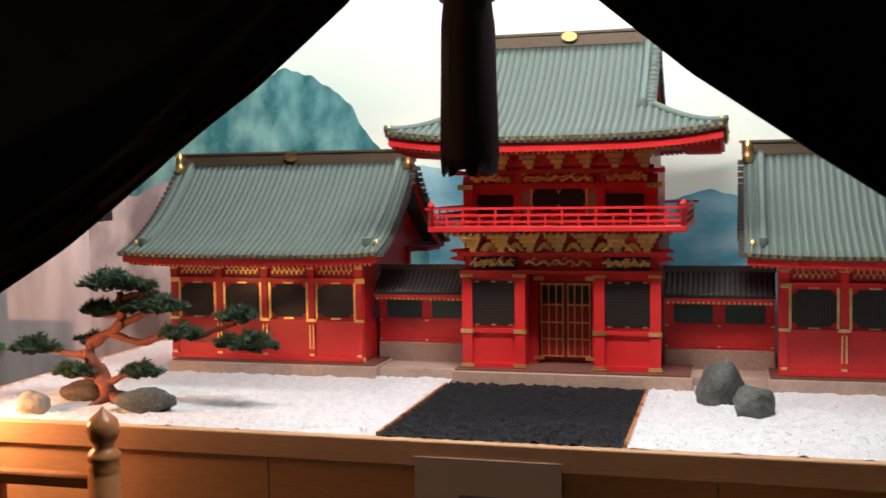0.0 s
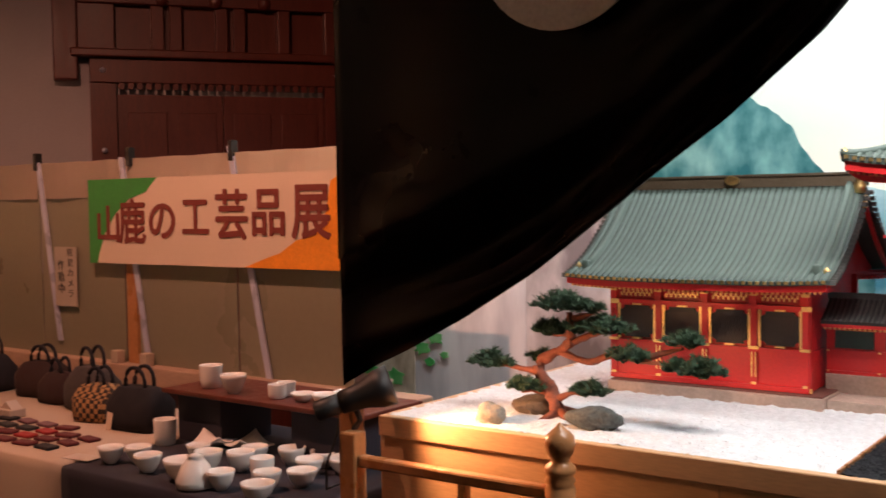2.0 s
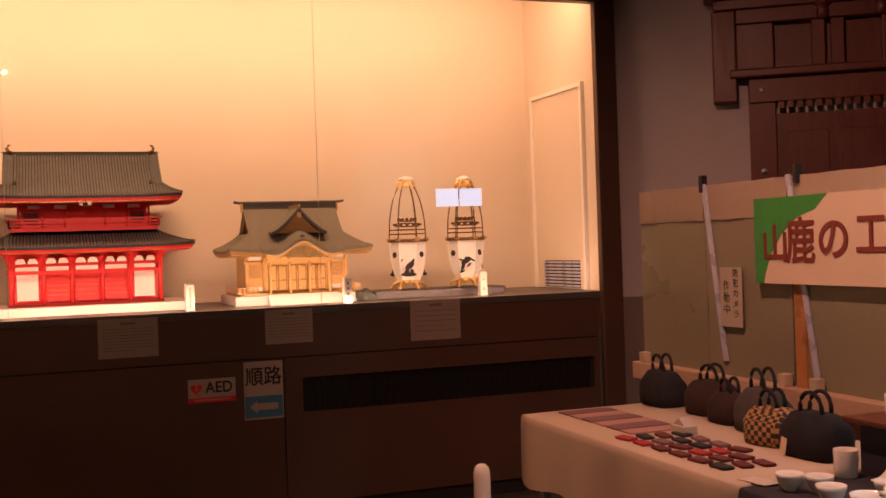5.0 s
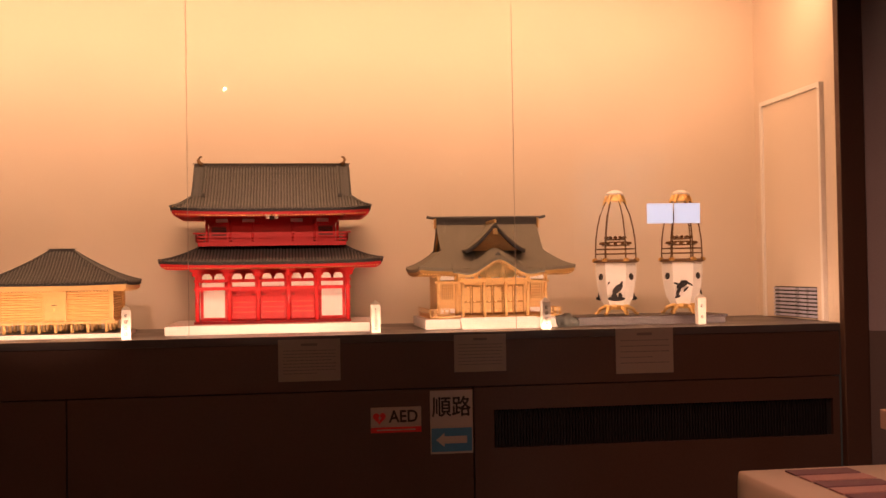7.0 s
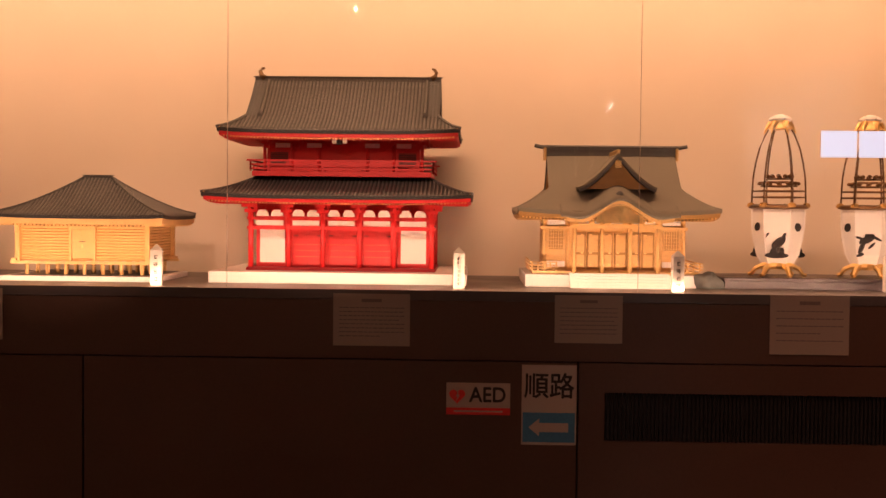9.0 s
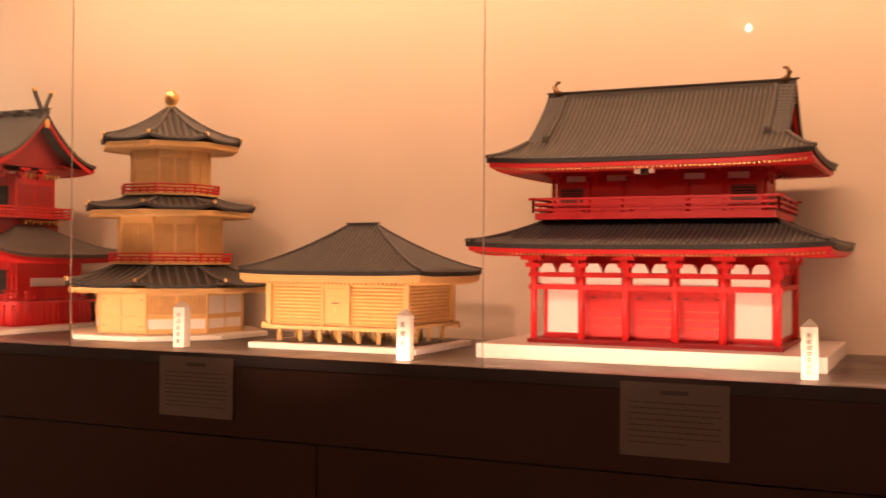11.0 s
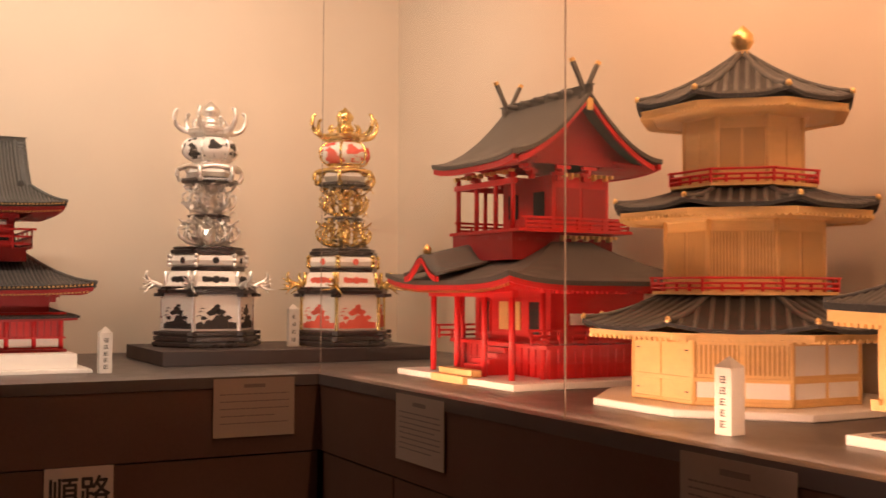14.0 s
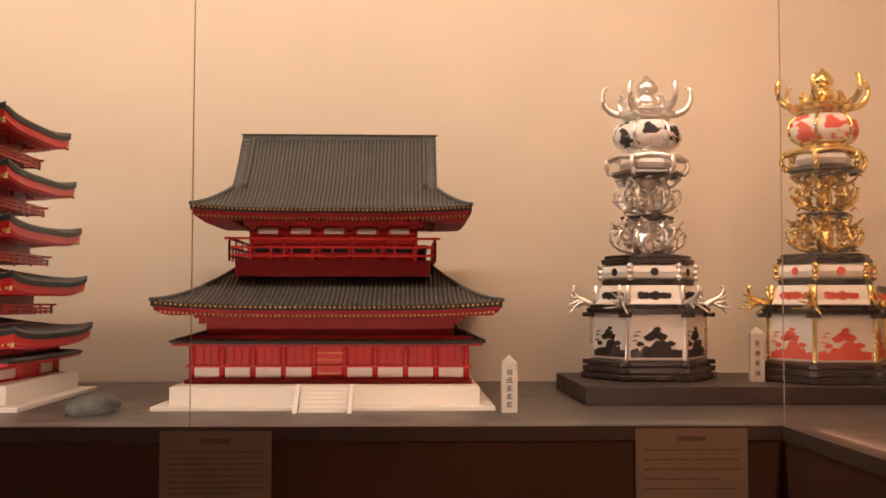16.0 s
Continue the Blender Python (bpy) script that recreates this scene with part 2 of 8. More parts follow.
def thing(name, m, label, category, group="", kind=""):
    o = new(name)
    o.matrix_world = m
    o.empty_display_size = 0.05
    return tagged(o, label, category, group, kind)


def boxes(name, material, parent, *bs, bevel=0.0, label=""):
    bm = bmesh.new()
    for b in bs:
        box(bm, *b, bevel=bevel)
    return part(name, bm, material, parent, label)


def structure(name, material, *bs, label="", category="", bevel=0.0):
    o = boxes(name, material, None, *bs, bevel=bevel)
    return tagged(o, label, category, "", "structure")


# ---- the hall ----
ZS = 1.10      # top of the show-case shelf
AX = 6.10      # end of the long case
structure("floor", M_floor, (-1.5, 9.5, -9.5, 1.4, -0.1, 0.0), label="dark carpeted museum floor", category="floor")
structure("ceiling", M_ceiling, (-1.5, 9.5, -9.5, 1.4, 3.3, 3.4), label="plain brown ceiling of the hall", category="ceiling")
structure("wall_west", M_wall, (-1.5, -1.4, -9.5, -4.4, 0, 3.3), label="plain grey plaster wall", category="wall")
structure("wall_south", M_wall, (-1.5, 9.5, -9.5, -9.4, 0, 3.3), label="plain grey plaster wall", category="wall")
structure("wall_east", M_wall, (9.4, 9.5, -9.4, -2.0, 0, 3.3), label="plain grey plaster wall", category="wall")


def wall_strip(name, material, p, q, z0, z1, thick, label, category, back=1):
    """An upright slab from p to q in plan, its thickness laid to the left of p to q."""
    p, q = Vector(p), Vector(q)
    d = (q - p).normalized()
    n = Vector((-d.y, d.x)) * thick * back
    bm = bmesh.new()
    a = [(p.x, p.y), (q.x, q.y), (q.x + n.x, q.y + n.y), (p.x + n.x, p.y + n.y)]
    prism(bm, a, z0, z1, "z")
    return tagged(part(name, bm, material), label, category, "", "structure")


# corner wall with the old doorway, set at a slant beside the long case
DP, DD = Vector((6.24, 0.02, 0)), Vector((0.82, -0.572, 0))
wall_strip("wall_slant", M_wall, (6.24, 0.02), (9.5, -2.254), 0.0, 3.3, 0.12, "grey mauve plaster wall beside the doorway", "wall")
wall_strip("wainscot", M_wains, (6.243, 0.014), (6.66, -0.279), 0.0, 1.06, -0.012, "dark painted wainscot under the grey wall", "wainscot")

# long case: base, shelf, end pillar, back and end walls, top
structure("wall_north", M_case_wall, (-1.5, AX + 0.1, 1.0, 1.1, ZS, 3.3), label="warm cream back wall of the lit case", category="wall")
structure("wall_northwest", M_case_wall, (-1.55, -1.45, -4.4, 1.0, ZS, 3.3), label="warm cream back wall of the side case", category="wall")
structure("shelf_long", M_shelf, (-1.45, AX + .04, -0.006, 1.0, ZS - 0.035, ZS), label="grey cloth-covered shelf of the long show case", category="shelf")
structure("shelf_side", M_shelf, (-1.45, 0.006, -4.4, -0.0065, ZS - 0.035, ZS), label="grey cloth-covered shelf of the side show case", category="shelf")
structure("case_top", M_case_wall, (-1.45, AX, -0.06, 1.0, 3.05, 3.1), (-1.45, 0.06, -4.4, -0.061, 3.05, 3.1), label="cream top of the show cases", category="ceiling")
structure("valance", M_case_base, (0.06, AX, -0.06, 0.0, 2.75, 3.3), (0.0, 0.06, -4.4, -0.06, 2.75, 3.3), label="brown valance over the show-case glass", category="trim")
structure("case_end_wall", M_case_wall, (AX + .04, AX + 0.1, -0.001, 1.0, ZS, 3.3), label="cream end wall inside the long case", category="wall")
structure("case_end_pillar", M_case_base, (AX + .001, AX + 0.13, -0.05, -0.002, 0.0, 3.3), label="brown pillar at the end of the long case", category="pillar", bevel=0.004)
structure("side_case_end", M_case_base, (-1.45, 0.05, -4.5, -4.4, 0.0, 3.3), label="brown end panel of the side show case", category="wall")
# base panels with open joints
structure("case_core", M_dark, (-1.4, AX - .02, 0.03, .98, 0.0, ZS - 0.045), (-1.4, -0.03, -4.38, 0.02, 0.0, ZS - 0.045), label="dark hollow behind the case panels", category="case")
base = thing("case_base", pose(0, 0, 0), "brown laminate base panels under the show cases", "case base", kind="structure")
SEAMS = [0.57, 2.413, 4.256, AX]
VX0, VX1, VZ0, VZ1 = 4.355, 6.06, 0.55, 0.73
boxes("fascia", M_case_base, base, (0.0, AX, 0.0, 0.028, 0.845, ZS - 0.037), label="upper fascia band")
x0 = 0.028
for x1 in SEAMS[:-1]:
    boxes("panel", M_case_base, base, (x0, x1 - 0.004, 0.004, 0.028, 0.08, 0.839))
    x0 = x1 + 0.004
boxes("panel", M_case_base, base, (x0, AX - 0.004, 0.004, 0.028, 0.08, VZ0), (x0, AX - 0.004, 0.004, 0.028, VZ1, 0.839), (x0, VX0, 0.004, 0.028, VZ0, VZ1), (VX1, AX - 0.004, 0.004, 0.028, VZ0, VZ1))
boxes("kickboard", M_dark, base, (0.02, AX, 0.02, 0.029, 0.0, 0.078))
boxes("fascia", M_case_base, base, (-0.028, 0.0, -4.4, 0.0, 0.845, ZS - 0.037), label="upper fascia band")
y0 = -0.004
for y1 in (-1.86, -3.75, -4.4):
    boxes("panel", M_case_base, base, (-0.028, -0.004, y1 + 0.004, y0, 0.08, 0.839))
    y0 = y1 - 0.004
boxes("kickboard", M_dark, base, (-0.029, -0.02, -4.4, -0.02, 0.0, 0.078))
vent = thing("floor_vent", pose(VX0, 0.02, VZ0), "long black ventilation grille in the case base", "vent")
boxes("backing", M_dark, vent, (0, VX1 - VX0, 0.006, 0.012, 0, VZ1 - VZ0))
vb = bmesh.new()
box(vb, -0.0006, 0.0006, -0.012, 0.005, 0.002, VZ1 - VZ0 - 0.002)
vslat = data_of("slat", vb, M_black)
for k in range(112):
    piece("slat", vslat, vent, pose(0.007 + k * 0.015, 0, 0))

# glass panes with their butt joints
def pane(x0, x1, along_y=False):
    g = thing("glass_pane", pose(0, 0, 0), "clear glass pane of the show case", "glass pane", "case panes", "structure")
    b = (0.004, 0.010, x0, x1, ZS, 2.76) if along_y else (x0, x1, 0.004, 0.010, ZS, 2.76)
    o = boxes("pane", M_glass, g, b)
    o.visible_shadow = False
    return g


M_joint = mat("glass_edge_joint", (0.42, 0.36, 0.30), 0.25, var=0.1)
JOINTS_A = [0.012, 1.43, 2.951, 4.47, AX]
JOINTS_B = [-0.0, -1.447, -2.9, -4.4]
for a, b in zip(JOINTS_A, JOINTS_A[1:]):
    pane(a + 0.002, b - 0.002)
for a, b in zip(JOINTS_B, JOINTS_B[1:]):
    pane(b + 0.002, a - 0.002, True)
for a in JOINTS_A[1:-1]:
    structure("glass_joint", M_joint, (a - 0.0009, a + 0.0009, 0.005, 0.009, ZS, 2.76), label="thin joint between two glass panes", category="joint")
for a in JOINTS_B[:-1]:
    structure("glass_joint", M_joint, (0.005, 0.009, a - 0.0009, a + 0.0009, ZS, 2.76), label="thin joint between two glass panes", category="joint")

# access door in the end wall of the case
hatch = thing("access_door", pose(AX + .04, 0, ZS), "closed cream access door with a louvre in the case end", "door")
boxes("door_leaf", M_case_wall, hatch, (-0.014, -0.002, 0.20, 0.86, 0.002, 1.21), bevel=0.003)
boxes("door_frame", M_white, hatch, (-0.026, -0.002, .86, .885, 0.002, 1.235), (-0.026, -0.002, 0.175, 0.20, 0.002, 1.235), (-0.026, -0.002, 0.20, .86, 1.21, 1.235))
lou = boxes("louvre", M_dark, hatch, (-0.018, -0.0145, 0.265, 0.745, 0.01, 0.175), label="dark louvre grille")
lb = bmesh.new()
box(lb, -0.004, 0.004, 0.26, 0.75, -0.006, 0.006)
lslat = data_of("louvre_slat", lb, M_alu)
for k in range(8):
    piece("louvre_slat", lslat, lou, pose(-0.021, 0, 0.02 + k * 0.0205))


# ---- roofs ----
def fall(t):
    return (1 - t) * (1 - 0.38 * t)


class Roof:
    """A hip-and-gable roof: eaves +-a by +-b, ridge +-r at height h, gable foot at vg on the slope, corners lifted."""

    def __init__(self, a, b, h, r, vg, lift, sag=0.38):
        self.a, self.b, self.h, self.r, self.vg, self.lift, self.sag = a, b, h, r, vg, lift, sag

    def z(self, u, v):
        u, v = abs(u), abs(v)
        e = v
        if self.a > self.r:
            e = max(v, self.vg + (self.b - self.vg) * (u - self.r) / (self.a - self.r)) if u > self.r else v
        e = min(e, self.b)
        return self.h * (1 - e / self.b) * (1 - self.sag * e / self.b) + self.lift * (min(u / self.a, 1) ** 3.5) * (min(v / self.b, 1) ** 4)

    def reach(self, v):
        v = abs(v)
        if v <= self.vg or self.a <= self.r:
            return self.r if self.a > self.r else self.a
        return self.r + (self.a - self.r) * (v - self.vg) / (self.b - self.vg)

    def start(self, u):
        """How far down the front slope a tile row at u begins."""
        u = abs(u)
        if u <= self.r or self.a <= self.r:
            return 0.0
        return self.vg + (self.b - self.vg) * (u - self.r) / (self.a - self.r)


def half_round(bm, pts, r, side, seg=4):
    """A half-round tile row along points; side is the direction across it."""
    rows = []
    for p in pts:
        rows.append([bm.verts.new(Vector(p) + Vector(side) * r * math.cos(math.pi * k / seg) + Vector((0, 0, r * math.sin(math.pi * k / seg)))) for k in range(seg + 1)])
    for a, b in zip(rows, rows[1:]):
        for k in range(seg):
            bm.faces.new((a[k], a[k + 1], b[k + 1], b[k]))
    bm.faces.new(rows[-1])
    bm.faces.new(rows[0][::-1])


def build_roof(parent, R, z0, tile, edge, step=0.02, thick=0.014, ridge=0.03, ribs=True, fascia=0.022, rafters=None, gable=None, rib_r=None, smooth_ribs=True, ornament=None, verge_ridges=True, gable_in=0.03, ends=None, inset=0.0):
    """Slab, tile rows, ridge, hip ridges, eave board, rafter ends and gables."""
    node = bmesh.new()
    n = 28
    rows = []
    vs = [R.b * (2 * j / n - 1) for j in range(n + 1)]
    m = 24
    for v in vs:
        e = R.reach(v)
        rows.append([(e * (2 * i / m - 1), v, R.z(e * (2 * i / m - 1), v)) for i in range(m + 1)])
    sheet(node, rows, thick)
    if R.a > R.r:
        for s in (-1, 1):
            rows = []
            for j in range(9):
                u = R.r - 0.004 + (R.a - R.r + 0.004) * j / 8
                w = R.start(u) if u > R.r else R.vg
                rows.append([(s * u, w * (2 * i / 16 - 1), R.z(max(u, R.r + 1e-5), w * (2 * i / 16 - 1)) - 0.001) for i in range(17)])
            if R.vg > 0:
                sheet(node, rows, thick)
            else:
                sheet(node, rows[1:], thick)
    roof = part("roof", node, (M_slab_shade_green if tile is M_tile_green else M_slab_shade_dark) if ribs else tile, parent, smooth=False)
    roof.location.z = z0
    rr = rib_r or step * 0.3
    if ribs:
        rest = bmesh.new()
        k = 0
        us = [step * (i + 0.5) for i in range(int(R.a / step))]
        cache = {}
        for u in us:
            v0 = R.start(u)
            if R.b - v0 < 0.02:
                continue
            for s in (-1, 1):
                pts = [(s * u, -(v0 + (R.b + 0.002 - v0) * i / 9), R.z(u, v0 + (R.b - v0) * i / 9) - 0.0005) for i in range(10)]
                bm = bmesh.new()
                half_round(bm, pts, rr, (1, 0, 0))
                part("tile_row", bm, tile, roof, smooth=smooth_ribs)
                half_round(rest, [(p[0], -p[1], p[2]) for p in pts], rr, (1, 0, 0))
        if R.a > R.r:
            w = step * 0.5
            while w < R.b:
                u0 = R.r if w <= R.vg else R.reach(w)
                if R.a - u0 > 0.02:
                    for s in (-1, 1):
                        for q in (-1, 1):
                            pts = [(s * (u0 + (R.a + 0.002 - u0) * i / 6), q * w, R.z(u0 + 1e-5 + (R.a - u0) * i / 6, w) - 0.0005) for i in range(7)]
                            half_round(rest, pts, rr, (0, 1, 0))
                w += step
        o = part("side_tile_rows", rest, tile, roof, smooth=smooth_ribs)
        tagged(o, kind="stuff")
    # ridge with its end ornaments
    bm = bmesh.new()
    rl = R.r + 0.004 if R.a > R.r else R.a + 0.004
    box(bm, -rl, rl, -ridge * 0.28, ridge * 0.28, R.h - 0.004, R.h + ridge * 0.8)
    box(bm, -rl - 0.006, rl + 0.006, -ridge * 0.42, ridge * 0.42, R.h + ridge * 0.8, R.h + ridge)
    part("ridge", bm, edge if edge else tile, roof)
    # descending and hip ridges
    if verge_ridges:
        for s in (-1, 1):
            for q in (-1, 1):
                bm = bmesh.new()
                vend = R.vg if R.a > R.r else R.b * 0.86
                xd = (R.r if R.a > R.r else R.a - 0.012) * 0.985 - inset
                pts = [(s * xd, q * (vend * i / 8), R.z(R.r * 0.98, vend * i / 8) + 0.004) for i in range(9)]
                if vend > 0.01:
                    tube(bm, pts, ridge * 0.33, 6)
                    if inset:
                        e = pts[-1]
                        box(bm, e[0] - .009, e[0] + .009, e[1] - .008, e[1] + .008, e[2] - .008, e[2] + .016, bevel=.003)
                        for k in range(int(vend / .0125) if R.a > R.r else 0):
                            v = .008 + .0125 * k
                            z = R.z(R.r * .98, v)
                            x0, x1 = sorted((s * (xd + .008), s * (R.r + .005)))
                            box(bm, x0, x1, q * v - .0042, q * v + .0042, z - .008, z + .006)
                if R.a > R.r:
                    pts = []
                    for i in range(9):
                        v = R.vg + (R.b - R.vg) * i / 8
                        u = R.reach(v) if v > R.vg else R.r
                        pts.append((s * u, q * v, R.z(u, v) + 0.003))
                    tube(bm, pts, min(ridge * 0.42, .0085), 6)
                part("hip_ridge", bm, tile, roof, smooth=True)
                bm = bmesh.new()
                v, u = (R.b, R.a) if R.a > R.r else (R.b * 0.86, R.a - 0.012)
                lathe(bm, [(0.001, -ridge * .3), (ridge * .24, 0), (ridge * .27, ridge * .2), (ridge * .1, ridge * .4), (0.001, ridge * .5)], 8, s * u * .985, q * v * .985)
                for x in bm.verts:
                    x.co.z += R.z(u, v)
                part("corner_ornament", bm, M_gold, roof, smooth=True)
    # round gilt ends of the tile rows along the eaves
    if ends:
        bm = bmesh.new()
        k = int(2 * R.a * 0.97 / step)
        for q in (-1, 1):
            for i in range(k + 1):
                u = R.a * 0.97 * (2 * i / k - 1)
                z = R.z(u, R.b) - thick * .35
                box(bm, u - step * .24, u + step * .24, min(q * R.b, q * (R.b + .004)), max(q * R.b, q * (R.b + .004)), z - step * .22, z + step * .22)
        if R.a > R.r:
            k = int(2 * R.b * 0.97 / step)
            for q in (-1, 1):
                for i in range(k + 1):
                    v = R.b * 0.97 * (2 * i / k - 1)
                    z = R.z(R.a, v) - thick * .35
                    box(bm, min(q * R.a, q * (R.a + .004)), max(q * R.a, q * (R.a + .004)), v - step * .24, v + step * .24, z - step * .22, z + step * .22)
        tagged(part("tile_end", bm, ends, roof, "small gilt tile ends"), kind="stuff")
    # eave boards, following the lift of the corners
    if fascia:
        for q in (-1, 1):
            bm = bmesh.new()
            rows = [[], []]
            for i in range(25):
                u = R.a * 0.985 * (2 * i / 24 - 1)
                z = R.z(u, R.b) - thick
                rows[0].append((u, q * R.b * 0.955, z))
                rows[1].append((u, q * R.b * 0.985, z))
            sheet(bm, rows, fascia)
            part("eave_board", bm, parent["wood"] and MATS[parent["wood"]], roof)
            bm = bmesh.new()
            rows = [[], []]
            w = R.b if R.a > R.r else 0
            if w:
                for i in range(17):
                    v = R.b * 0.955 * (2 * i / 16 - 1)
                    z = R.z(R.a, v) - thick
                    rows[0].append((q * R.a * 0.955, v, z))
                    rows[1].append((q * R.a * 0.985, v, z))
                sheet(bm, rows, fascia)
                part("eave_board", bm, MATS[parent["wood"]], roof)
        # soffit sloping up to the wall
        bm = bmesh.new()
        for q in (-1, 1):
            rows = []
            for j in range(3):
                t = j / 2
                rows.append([(R.a * 0.95 * (1 - 0.25 * t) * (2 * i / 12 - 1), q * R.b * 0.95 * (1 - 0.45 * t), R.z(R.a * 0.95 * (2 * i / 12 - 1), R.b) - thick - fascia * 0.6 + 0.022 * t) for i in range(13)])
            sheet(bm, rows, 0.004)
        if R.a > R.r:
            for s in (-1, 1):
                rows = []
                for j in range(3):
                    t = j / 2
                    rows.append([(s * R.a * 0.95 * (1 - 0.25 * t), R.b * 0.95 * (1 - 0.45 * t) * (2 * i / 12 - 1), R.z(R.a, R.b * 0.95 * (2 * i / 12 - 1)) - thick - fascia * 0.6 + 0.0215 * t) for i in range(13)])
                sheet(bm, rows, 0.004)
        part("soffit", bm, MATS[parent["wood"]], roof)
        if rafters:
            bm = bmesh.new()
            k = int(2 * R.a / rafters)
            for i in range(k):
                u = R.a * 0.96 * (2 * (i + 0.5) / k - 1)
                z = R.z(u, R.b) - thick - fascia
                for q in (-1, 1):
                    box(bm, u - rafters * .22, u + rafters * .22, min(q * R.b * .70, q * R.b * .965), max(q * R.b * .70, q * R.b * .965), z - rafters * .45, z + 0.002)
            if R.a > R.r:
                k = int(2 * R.b / rafters)
                for i in range(k):
                    v = R.b * 0.96 * (2 * (i + 0.5) / k - 1)
                    z = R.z(R.a, v) - thick - fascia
                    for q in (-1, 1):
                        box(bm, min(q * R.a * .75, q * R.a * .965), max(q * R.a * .75, q * R.a * .965), v - rafters * .22, v + rafters * .22, z - rafters * .45, z + 0.002)
            tagged(part("rafter_row", bm, MATS[parent["wood"]], roof), kind="stuff")
            bm = bmesh.new()
            k = int(2 * R.a / rafters)
            for i in range(k):
                u = R.a * 0.96 * (2 * (i + 0.5) / k - 1)
                z = R.z(u, R.b) - thick - fascia
                box(bm, u - rafters * .24, u + rafters * .24, -R.b * .972, -R.b * .9651, z - rafters * .47, z + 0.001)
            tagged(part("rafter_caps", bm, MATS[parent["caps"]], roof, "gold-capped rafter ends"), kind="stuff")
    if gable:
        # triangular gable walls with bargeboards
        for s in (-1, 1):
            vg = R.vg if R.a > R.r else R.b * 0.9
            bm = bmesh.new()
            up = [(vg * (2 * i / 20 - 1)) for i in range(21)]
            outl = [(v, R.z(0, v) - thick * .8) for v in up]
            low = R.z(0, vg) - thick
            d = (R.r if R.a > R.r else R.a) - gable_in
            prism(bm, outl + [(vg, low - 0.004), (-vg, low - 0.004)], s * d, s * (d - 0.006), "x")
            part("gable_wall", bm, gable, roof)
            bm = bmesh.new()
            rows = [[], []]
            for v in up:
                rows[0].append((s * (d + gable_in - 0.016), v, R.z(0, v) - thick + 0.001))
                rows[1].append((s * (d + gable_in - 0.006), v, R.z(0, v) - thick + 0.001))
            sheet(bm, rows, max(0.014, fascia))
            part("bargeboard", bm, MATS[parent["wood"]], roof)
            if ornament:
                bm = bmesh.new()
                box(bm, s * (d + gable_in - 0.004) - 0.003, s * (d + gable_in - 0.004) + 0.003, -0.012, 0.012, R.h - 0.06, R.h - 0.022, bevel=0.002)
                part("gable_pendant", bm, ornament, roof)
    return roof


MATS = {"red": M_red, "deep": M_red_dark, "yellow": M_gold_wood, "brown": M_gold_wood2, "gold": M_gold, "white": M_white}


def rail(parent, a, b, z, h, material, posts=0.08, bar=0.0035, corner_post=True, name="railing", balusters=True, sides=("f", "b", "l", "r")):
    """A low railing round a rectangle."""
    bm = bmesh.new()
    runs = {"f": ((-a, -b), (a, -b)), "b": ((-a, b), (a, b)), "l": ((-a, -b), (-a, b)), "r": ((a, -b), (a, b))}
    for sd in sides:
        (x0, y0), (x1, y1) = runs[sd]
        for f, e in ((0.25, 0.0), (0.62, 0.0), (1.0, 0.012)):
            dx, dy = (e if x0 != x1 else 0), (e if y0 != y1 else 0)
            box(bm, min(x0, x1) - bar - dx, max(x0, x1) + bar + dx, min(y0, y1) - bar - dy, max(y0, y1) + bar + dy, z + h * f - bar, z + h * f + bar)
        ln = math.hypot(x1 - x0, y1 - y0)
        k = max(2, int(ln / posts))
        for i in range(k + 1):
            x, y = x0 + (x1 - x0) * i / k, y0 + (y1 - y0) * i / k
            box(bm, x - bar * .9, x + bar * .9, y - bar * .9, y + bar * .9, z, z + h * (0.99 if i % 2 == 0 else 0.62))
    return part(name, bm, material, parent)


def pillar_row(parent, xs, ys, z0, z1, r, material, name="pillar", seg=10):
    bm = bmesh.new()
    lathe(bm, [(r, 0), (r, z1 - z0)], seg)
    me = data_of(name, bm, material, True)
    for x in xs:
        for y in ys:
            piece(name, me, parent, pose(x, y, z0))


def brackets(parent, a, b, z, h, n_f, n_s, material, name="bracket"):
    """Stepped bracket sets under the eaves."""
    bm = bmesh.new()
    w = h * 0.45
    box(bm, -w * .4, w * .4, -w * .4, w * .4, 0, h * .45)
    box(bm, -w, w, -w * .45, w * .45, h * .35, h * .6)
    box(bm, -w * .3, w * .3, -w * 1.4, w * .3, h * .55, h * .8)
    box(bm, -w * 1.3, w * 1.3, -w * 1.5, -w * .9, h * .75, h)
    me = data_of(name, bm, material)
    for i in range(n_f):
        x = -a + 2 * a * i / (n_f - 1)
        piece(name, me, parent, pose(x, -b, z))
    for i in range(1, n_s):
        y = -b + 2 * b * i / n_s
        piece(name, me, parent, pose(a, y, z, 0, 0, 90))
        piece(name, me, parent, pose(-a, y, z, 0, 0, -90))


# ---- models in the long case ----
def base_thing(name, m, label, category, wood, caps):
    o = thing(name, m, label, category)
    o["wood"], o["caps"] = wood, caps
    return o


